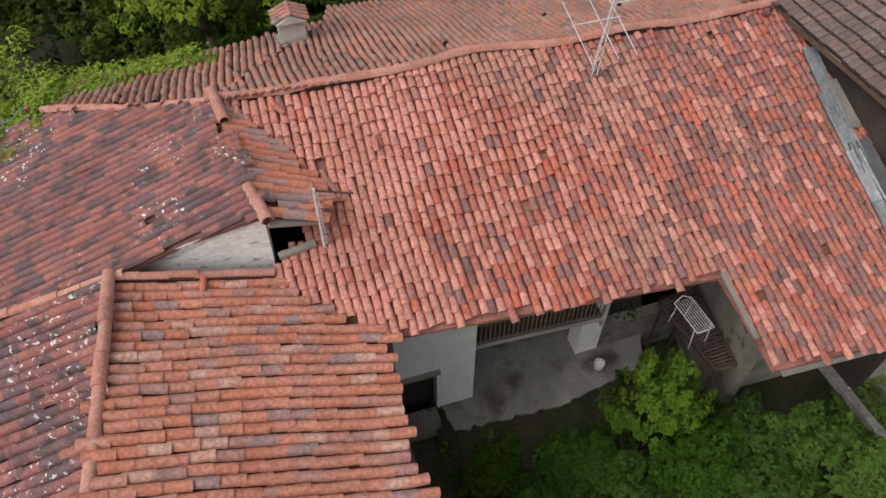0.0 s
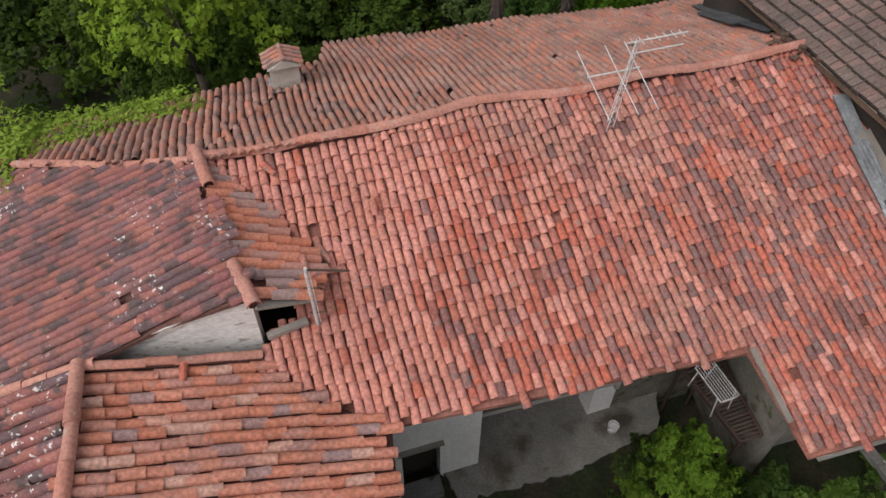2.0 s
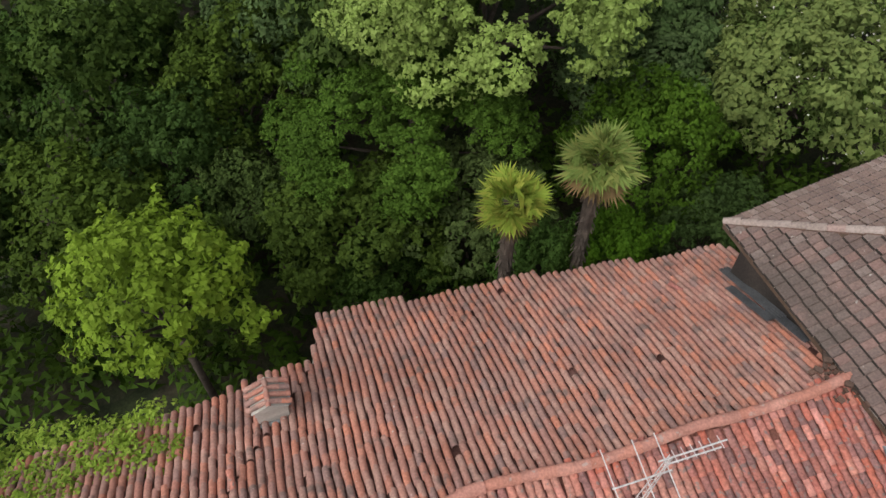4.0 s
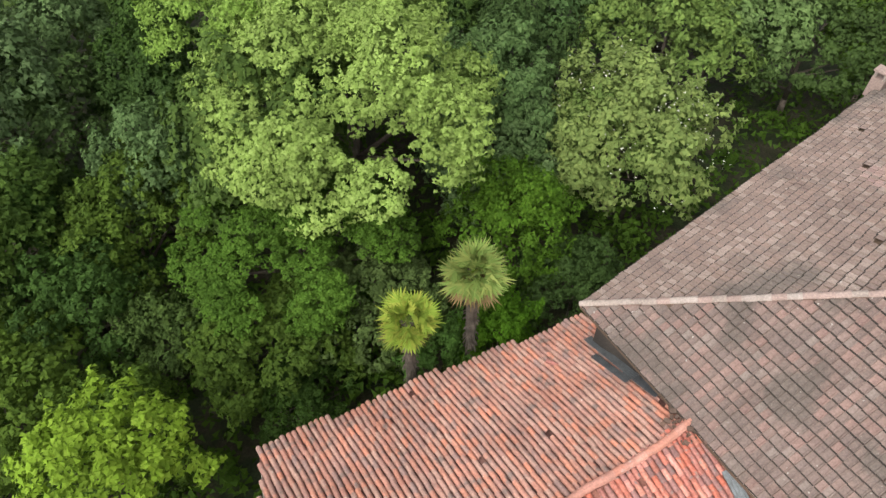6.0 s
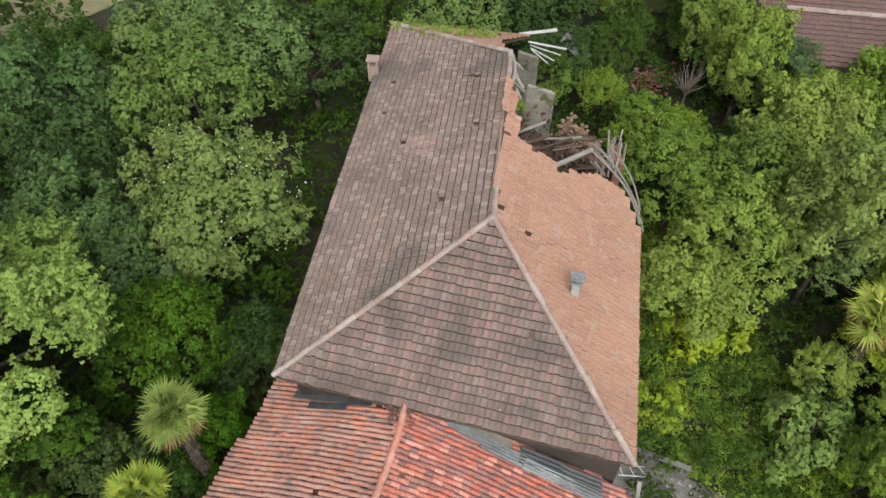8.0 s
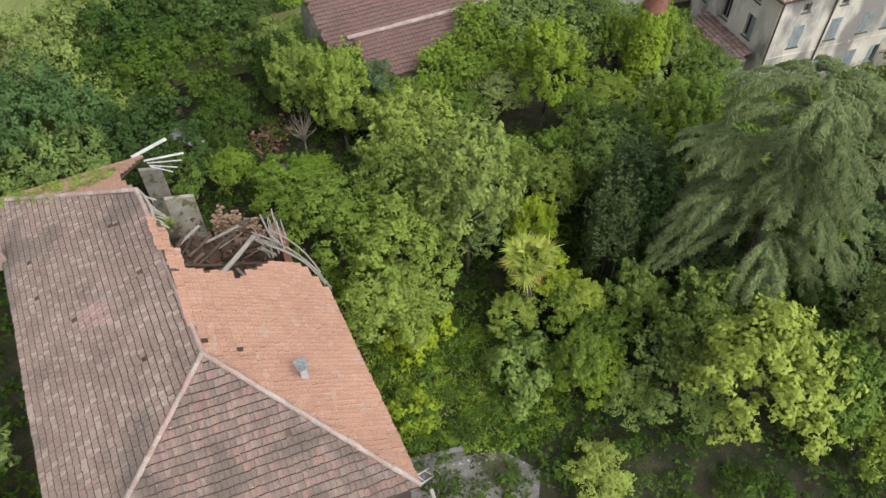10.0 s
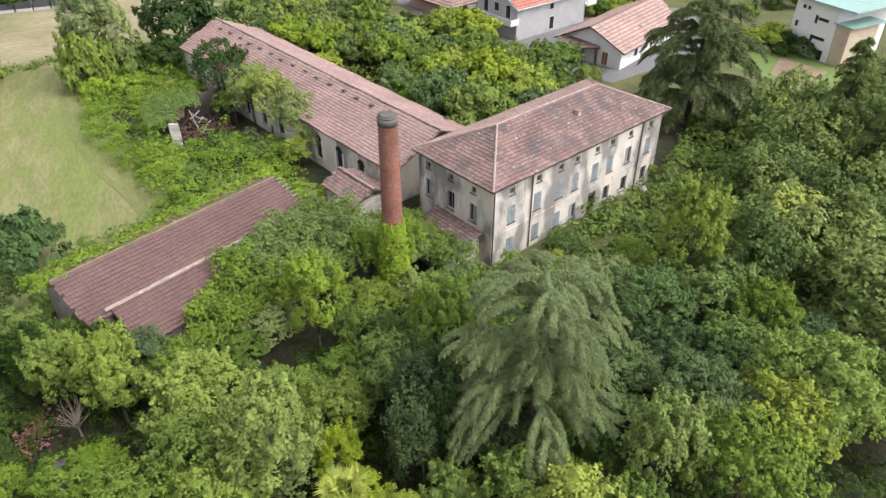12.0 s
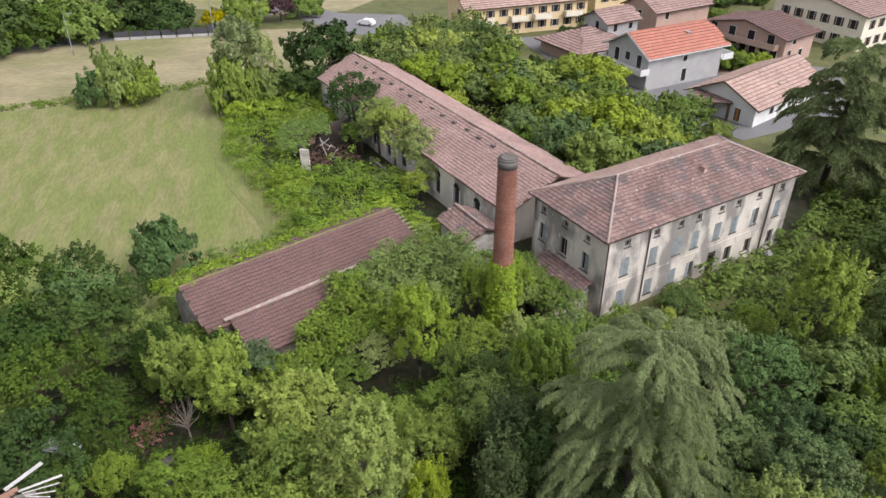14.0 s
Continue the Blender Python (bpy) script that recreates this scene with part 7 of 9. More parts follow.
part("door_shutter", placed(Form().box(2.8, -0.12, 1.3, 0.5, 0.05, 2.0), m @ Matrix(((0, 1, 0, 0), (1, 0, 0, 0), (0, 0, 1, 0), (0, 0, 0, 1)))), surface("orange_wood", [(0.36, 0.16, 0.06), (0.40, 0.19, 0.08)]), ob)
porch = thing("porch", "tiled porch roof on posts beside the white house", "porch")
tile_slope(porch, ((95.0, -53.0, 3.0), (93.0, -58.0, 3.0), (96.5, -60.0, 3.5), (99.0, -54.5, 3.5)), FLAT_PINK, 0.45, 0.55, flat_tile(0.45, 0.6))
for x, y in ((95.2, -53.5), (94.3, -55.6), (93.4, -57.6)):
    part("post", Form().box(x, y, 1.45, 0.3, 0.3, 2.9), WOOD_DARK, porch)
wins = [("f", 1.5 + 1.9 * i, 1.5, 1.2, 2.2) for i in range(8)] + [("f", 2 + 3.6 * i, 4.4, 1.2, 1.6) for i in range(4)] + [("r", 4, 4.2, 1.0, 1.2)]
ob, m = far_house("brown_house", (115.6, -83.0), (0.40, -0.92), 10.0, 17.0, 5.3, 7.2, PLASTER_PINK, FLAT_SHED, "rose-plastered house with a dark brown roof and loggias", [("f", 2, 1.6, 1.1, 2.1), ("f", 6, 1.6, 1.1, 1.4), ("f", 3, 4.3, 1.1, 1.2)] + [("l", 2 + 2.2 * i, 1.5, 1.4, 2.2) for i in range(7)] + [("l", 3 + 4.2 * i, 4.4, 1.4, 1.7) for i in range(4)], 0.9)
slab_balcony(ob, m @ Matrix(((0, 1, 0, 0), (1, 0, 0, 0), (0, 0, 1, 0), (0, 0, 0, 1))), 8.5, -0.9, 3.0, 15.0, 1.8, PLASTER_PINK)
ob, m = far_house("brick_house", (141.0, -70.0), (0.30, -0.95), 16.0, 10.0, 5.0, 7.4, PLASTER_PINK, FLAT_PINK, "brick-red house with a tiled roof", [("f", 3, 3.6, 1.0, 1.3), ("l", 5, 3.6, 1.0, 1.3)], 0.7)
ob, m = far_house("yellow_house", (155.0, -62.0), (0.20, -0.98), 22.0, 10.0, 6.2, 8.2, PLASTER_YELLOW, FLAT_PINK, "yellow house behind the others", [("f", 2.5 + 3.1 * i, z, 1.0, 1.4) for i in range(6) for z in (1.7, 4.7)], 0.6)
wins = [("l", 2.2 + 3.0 * i, z, 1.0, 1.7) for i in range(6) for z in (1.7, 5.0)] + [("f", 3 + 3.4 * i, z, 1.0, 1.7) for i in range(3) for z in (1.7, 5.0)]
ob, m = far_house("cream_house", (120.0, -103.5), (0.35, -0.94), 12.0, 20.0, 7.2, 9.4, PLASTER_CREAM, FLAT_PINK, "cream two-storey house with a rose tile roof", wins, 0.9)
wins = [("l", 2.0 + 3.1 * i, z, 1.2, 1.8) for i in range(7) for z in (1.7, 4.9)]
ob, m = far_house("pink_roofed_house", (98.0, -138.0), (0.62, -0.78), 12.0, 24.0, 6.8, 9.0, PLASTER_WHITE, FLAT_PINK, "white terraced house with a rose tile roof", wins, 0.8)
# modern block with a green sheet roof
block = thing("modern_house", "modern white three-storey house with a green sheet-metal roof", "house")
d = Vector((-0.90, -0.43, 0)).normalized()
d = Vector((79.6 - 87.0, -92.6 + 92.0, 0)).normalized()
n_ = Vector((d.y, -d.x, 0)) * -1
MM = Matrix(((d.x, n_.x, 0, 87.0), (d.y, n_.y, 0, -92.0), (0, 0, 1, 0), (0, 0, 0, 1)))
part("wall", placed(Form().box(4.0, 6.5, 4.4, 8.0, 13.0, 8.8), MM), PLASTER_WHITE, block)
part("stone_wing", placed(Form().box(9.2, 3.6, 3.2, 2.6, 7.0, 6.4), MM), TRAVERTINE, block, "tan stone-clad wing")
part("roof", placed(Form().box(5.2, 6.5, 9.05, 12.5, 15.0, 0.28), MM), GREEN_ROOF, block, "green standing-seam roof")
part("skylight", placed(Form().box(5.5, 6.0, 9.28, 3.2, 1.4, 0.12), MM), WHITE_PAINT, block)
part("skylight", placed(Form().box(3.0, 3.0, 9.26, 1.0, 1.0, 0.1), MM), WHITE_PAINT, block)
part("low_roof", placed(Form().box(9.4, 3.8, 6.5, 3.6, 8.2, 0.16), MM), GREEN_ROOF, block)
for x, z, w, h in ((1.6, 7.6, 0.6, 0.6), (2.5, 7.6, 0.5, 0.6), (4.3, 6.2, 0.5, 1.3), (5.6, 6.4, 1.9, 0.5), (0.9, 4.7, 0.5, 0.9), (4.3, 3.2, 0.5, 1.0), (5.6, 3.4, 2.2, 0.5), (1.4, 1.6, 1.6, 0.5), (6.5, 0.9, 1.0, 1.6)):
    win = part("window", placed(Form().box(x, -0.03, z, w + 0.1, 0.08, h + 0.1), MM), WHITE_PAINT, block)
    part("pane", placed(Form().box(x, -0.075, z, w, 0.03, h), MM), DARK_GLASS, win)
track = thing("meadow_track", "darker curved mower track along the brambles", "track", kind="structure")
pts = [Vector(p) for p in ((124, 19.6, 0.045), (116, 22.0, 0.045), (100, 20.6, 0.045), (88, 18.0, 0.045), (80, 15.0, 0.045), (74, 13.4, 0.045))]
for a_, b_ in zip(pts, pts[1:]):
    part("strip", Form().plank(a_, b_, 0.7, 0.05), TRACK, track)
plain("litter_sheet", Form().add([(56.6, -39.6, 0.1), (57.9, -40.2, 0.1), (57.6, -40.9, 0.35), (56.5, -40.4, 0.3), (57.2, -40.2, 0.55)], [(0, 1, 4), (1, 2, 4), (2, 3, 4), (3, 0, 4), (3, 2, 1, 0)]), WHITE_PAINT, "crumpled white sheet lying at the foot of the villa", "litter")
sheet("villa_grass", [vp(-2, -5.0, 0)[:2], vp(V_LONG + 6, -5.5, 0)[:2], vp(V_LONG + 6, -0.03, 0)[:2], vp(-2, -0.03, 0)[:2]], 0.03, GRASS_WORN, "worn grass strip along the villa", "grass")
# roofless hut among the brambles
hut = thing("ruined_hut", "small roofless hut with pale broken walls and a caved-in roof", "outbuilding")
# inner walls coloured near black to stand for the dim interior
wall(hut, ((91.0, 8.2, 0, 3.4), (95.6, 9.4, 0, 3.6)), 0.4, label="broken wall, blackened for the shade inside", material=WALL_SHADE)
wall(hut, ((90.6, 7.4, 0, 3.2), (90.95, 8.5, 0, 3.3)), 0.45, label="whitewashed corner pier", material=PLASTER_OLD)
wall(hut, ((95.6, 9.4, 0, 3.6), (98.4, 0.8, 0, 4.2)), -0.4, material=WALL_SHADE)
wall(hut, ((98.4, 0.8, 0, 4.2), (94.5, -0.4, 0, 2.2)), -0.4, material=WALL_SHADE)
wall(hut, ((90.0, -0.9, 0, 1.5), (84.0, -2.8, 0, 1.5)), -0.35, label="low grey wall", material=CONCRETE)
part("roof", Form().slab([(92.0, 8.9, 3.0), (96.2, 9.9, 4.4), (98.0, 4.6, 4.6), (96.0, 4.2, 4.0), (95.2, 6.0, 3.7), (93.0, 6.4, 3.0)], 0.14), WOOD_DARK, hut, "sagging remains of the roof")
for i in range(16):
    x, y = rh.uniform(91.2, 95.5), rh.uniform(2.5, 8.0)
    a_ = rh.uniform(0, 6.3)
    plain("fallen_beam", Form().pipe(((x, y, rh.uniform(0.6, 1.8)), (x + 1.1 * math.cos(a_), y + 1.1 * math.sin(a_), rh.uniform(1.2, 2.2)), (x + 2.2 * math.cos(a_), y + 2.2 * math.sin(a_), rh.uniform(0.8, 3.4))), 0.08, 0.06, 5), WOOD_GREY if i % 3 == 0 else WOOD_DARK, "fallen timber in the hut", "timber", group="fallen beams")
f = Form()
for i in range(500):
    x, y = rh.uniform(90.5, 97.5), rh.uniform(0.5, 8.5)
    s_ = rh.uniform(0.1, 0.45)
    f.box(x, y, rh.uniform(0.1, 1.0), s_, s_ * 0.7, s_ * 0.4, rh.uniform(0, 3))
plain("rubble_heap", f, RUBBLE, "dark rubble inside the roofless hut", "rubble", "stuff")
growth("roof_ivy", [(91.0, 9.0), (92.0, 11.5), (96.6, 11.0), (98.6, 4.0), (95.2, 4.2), (93.4, 6.6)], IVY_LEAF, 150, "creeper covering the hut's broken roof", "creeper", 0.8, tuple(plane_of((92.0, 8.9, 2.9), (96.2, 9.9, 4.3), (98.9, 1.2, 4.8))), 0.28, 18)
# white car at the junction
car = thing("parked_car", "white hatchback on the road", "car", at=(163.5, -10.6, 0.04))
car.rotation_euler = (0, 0, 0.9)
body = Form()
prof = [(-2.0, 0.35), (2.0, 0.35), (2.05, 0.75), (1.3, 0.92), (0.6, 1.42), (-1.3, 1.45), (-1.95, 0.95)]
body.add([(x, s * 0.85, z) for s in (-1, 1) for x, z in prof], [tuple(range(6, -1, -1)), tuple(range(7, 14))] + [(i, (i + 1) % 7, (i + 1) % 7 + 7, i + 7) for i in range(7)])
part("body", body, WHITE_PAINT, car)
for x in (-1.25, 1.25):
    for s in (-1, 1):
        part("wheel", Form().tube((x, s * 0.70, 0.32), (x, s * 0.90, 0.32), 0.32, None, 14), IRON, car)
part("windscreen", Form().add([(1.28, -0.7, 0.95), (1.28, 0.7, 0.95), (0.64, 0.66, 1.40), (0.64, -0.66, 1.40)], [(0, 1, 2, 3)]), DARK_GLASS, car)
# lamp posts, boundary fence and hedge by the lane
for x, y, h in ((154.5, 49.3, 8.0), (163.0, 22.6, 8.0), (118.0, -24.0, 6.5)):
    lamp = thing("street_lamp", "thin grey street lamp on a tall post", "street lamp", "street lamps", at=(x, y, 0))
    part("post", Form().tube((0, 0, 0), (0, 0, h), 0.11, 0.06), ZINC, lamp)
    part("arm", Form().tube((0, 0, h), (0.4, -1.0, h + 0.15), 0.05), ZINC, lamp)
    part("head", Form().box(0.45, -1.2, h + 0.12, 0.3, 0.6, 0.12), ZINC, lamp)
fence = thing("boundary_wall", "low pale wall topped with dark fence panels", "fence")
for i in range(9):
    p, q = Vector((164.0, 43.0, 0)).lerp(Vector((162.5, 14.0, 0)), i / 9), Vector((164.0, 43.0, 0)).lerp(Vector((162.5, 14.0, 0)), (i + 1) / 9 - 0.01)
    part("plinth", Form().plank(p + Vector((0, 0, 0.3)), q + Vector((0, 0, 0.3)), 0.3, 0.6), PLASTER_GREY, fence)
    part("panel", Form().plank(p + Vector((0, 0, 1.2)), q + Vector((0, 0, 1.2)), 0.06, 1.2), surface("dark_panel", [(0.06, 0.06, 0.07), (0.075, 0.075, 0.085)]) if i == 0 else bpy.data.materials["dark_panel"], fence)


# ---------------------------------------------------------------- trees and undergrowth
rt = random.Random(21)
KEEP_OUT = [[(-14, 6), (-12, 18.5), (-4.5, 23), (8.6, 25.6), (7.0, 24.6), (29.5, 36.6), (34.5, 28), (30.5, 19), (24.6, 15.6), (12.2, 9.6), (-0.5, 7.5), (2.6, -4), (-10, -6)],
            [tuple(vp(x, y, 0)[:2]) for x, y in ((-2.2, -5.5), (V_LONG + 2, -5.5), (V_LONG + 2, V_DEEP + 2), (-2.2, V_DEEP + 2))],
            [tuple(wp(x, y, 0)[:2]) for x, y in ((-2, -8), (WL + 2, -8), (WL + 2, 8), (-2, 8))],
            [(12.6, 12.4), (17.5, 12.8), (24, 14), (27, 10.5), (25.5, 5.5), (20.5, 4.5), (17.2, 4.2), (13.4, 4.8)],
            [(90, -1.2), (99.2, -0.5), (98.6, 10.5), (90.2, 9)],
            [(25, -19), (27, -24.5), (36, -27), (39, -20), (36, -14), (29, -11.5), (24.5, -13)], [(26.5, -4), (28.5, 1.5), (34, 1), (36, -4), (32, -7)],
            [tuple(sp(x, y, 0)[:2]) for x, y in ((-1.5, -5), (SL + 1.5, -5), (SL + 1.5, 7), (16, 11), (-1.5, 11))]]


def free(x, y):
    return not any(bool(inside(k, np.array([x]), np.array([y]))[0]) for k in KEEP_OUT)


def wood(poly, gap, kinds, size, seed, label_of):
    """Fills a polygon of the plan with trees of the given kinds, unevenly spaced."""
    r = random.Random(seed)
    pts = np.array(poly, float)
    (x0, y0), (x1, y1) = pts.min(0), pts.max(0)
    y = y0
    while y < y1:
        x = x0
        while x < x1:
            px, py = x + r.uniform(-0.45, 0.45) * gap, y + r.uniform(-0.45, 0.45) * gap
            style, leaf = r.choice(kinds)
            s = r.uniform(*size)
            near = VM.inverted() @ Vector((px, py, 0))
            if -13 < near.y < 0 and -4 < near.x < V_LONG + 4:
                s *= 0.55
            v = r.randrange(2)
            if bool(inside(poly, np.array([px]), np.array([py]))[0]) and free(px, py):
                grow(style, leaf, px, py, s, r.uniform(0, 360), r.uniform(0.75, 1.25), label_of[leaf.name], v)
            x += gap
        y += gap * 0.87


LABELS = {"bright_leaf": "broadleaf tree with bright fresh green foliage", "mid_leaf": "broadleaf tree with mid-green foliage", "dark_leaf": "dark green broadleaf tree in the wood",
          "pale_leaf": "broadleaf tree with pale green foliage", "yellow_green_leaf": "tree with yellowish green foliage", "lime_leaf": "young tree with vivid lime-green leaves", "cool_green_leaf": "fine-leaved tree with cool mid-green foliage", "silvery_leaf": "willow with silvery grey-green foliage",
          "golden_leaf": "small tree with golden yellow leaves", "purple_leaf": "small tree with dark purple leaves", "creeper_leaf": "young tree with vivid fresh green leaves", "fresh_green_leaf": "leafy fresh green tree in the courtyard", "deep_green_shade_leaf": "leafy dark green tree in the courtyard, leaves darkened for shade", "ivy_leaf": "shrub with light green leaves", "dark_needle": "dark green columnar cypress in the wood"}
# the wood between the ruined house and the villa
wood([(17, -34), (15, 4), (19, 11), (27, 14), (34, 20), (36, 27), (46, 24), (50, 20), (43, 14), (46, 2), (46, -8), (50, -22), (40, -36)], 4.9,
     [("broad", LEAF_MID), ("broad", LEAF_BRIGHT), ("fine", LEAF_COOL), ("broad", LEAF_YELLOW), ("broad", LEAF_BRIGHT), ("tall", LEAF_MID), ("fine", LEAF_MID), ("tall", LEAF_BRIGHT)], (0.42, 0.98), 5, LABELS)
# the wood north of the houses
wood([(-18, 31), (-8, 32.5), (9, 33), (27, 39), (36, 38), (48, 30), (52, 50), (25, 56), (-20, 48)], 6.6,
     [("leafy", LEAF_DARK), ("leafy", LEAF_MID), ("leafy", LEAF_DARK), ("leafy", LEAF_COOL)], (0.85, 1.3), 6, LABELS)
sheet("far_field", [(-40, 74), (30, 66), (70, 130), (-60, 150)], 0.03, HAYFIELD, "dry hay field beyond the wood", "ground")
# far wood behind the great trees
thicket("far_wood", [(-46, 22), (-21, 22), (-21, 47), (-6, 50), (26, 57), (22, 76), (-50, 70)], LEAF_MID, 7.6, "distant green wood", 41, leaves=1300, size=0.55)
# east and south of the villa
thicket("far_wood", [(16, -38), (42, -36), (54, -49), (64, -64), (66, -90), (30, -88), (8, -58)], LEAF_MIX, 5.8, "mixed green wood beyond the cedar", 42, 3.6, 7.6, 2000, 0.43)
thicket("far_wood", [(112, -9), (126, 1), (141, -10), (147, -26), (130, -36), (118, -26)], LEAF_MIX, 4.6, "dense scrub behind the long wing", 43, 3.0, 5.5, 1300, 0.5)
# behind the long wing
wood([(70, -26), (115, -11), (122, -24), (118, -36), (104, -47), (90, -52), (72, -46)], 5.6, [("far", LEAF_MID), ("far", LEAF_BRIGHT), ("far", LEAF_COOL), ("far", LEAF_MID), ("far", LEAF_BRIGHT)], (0.55, 1.0), 8, LABELS)
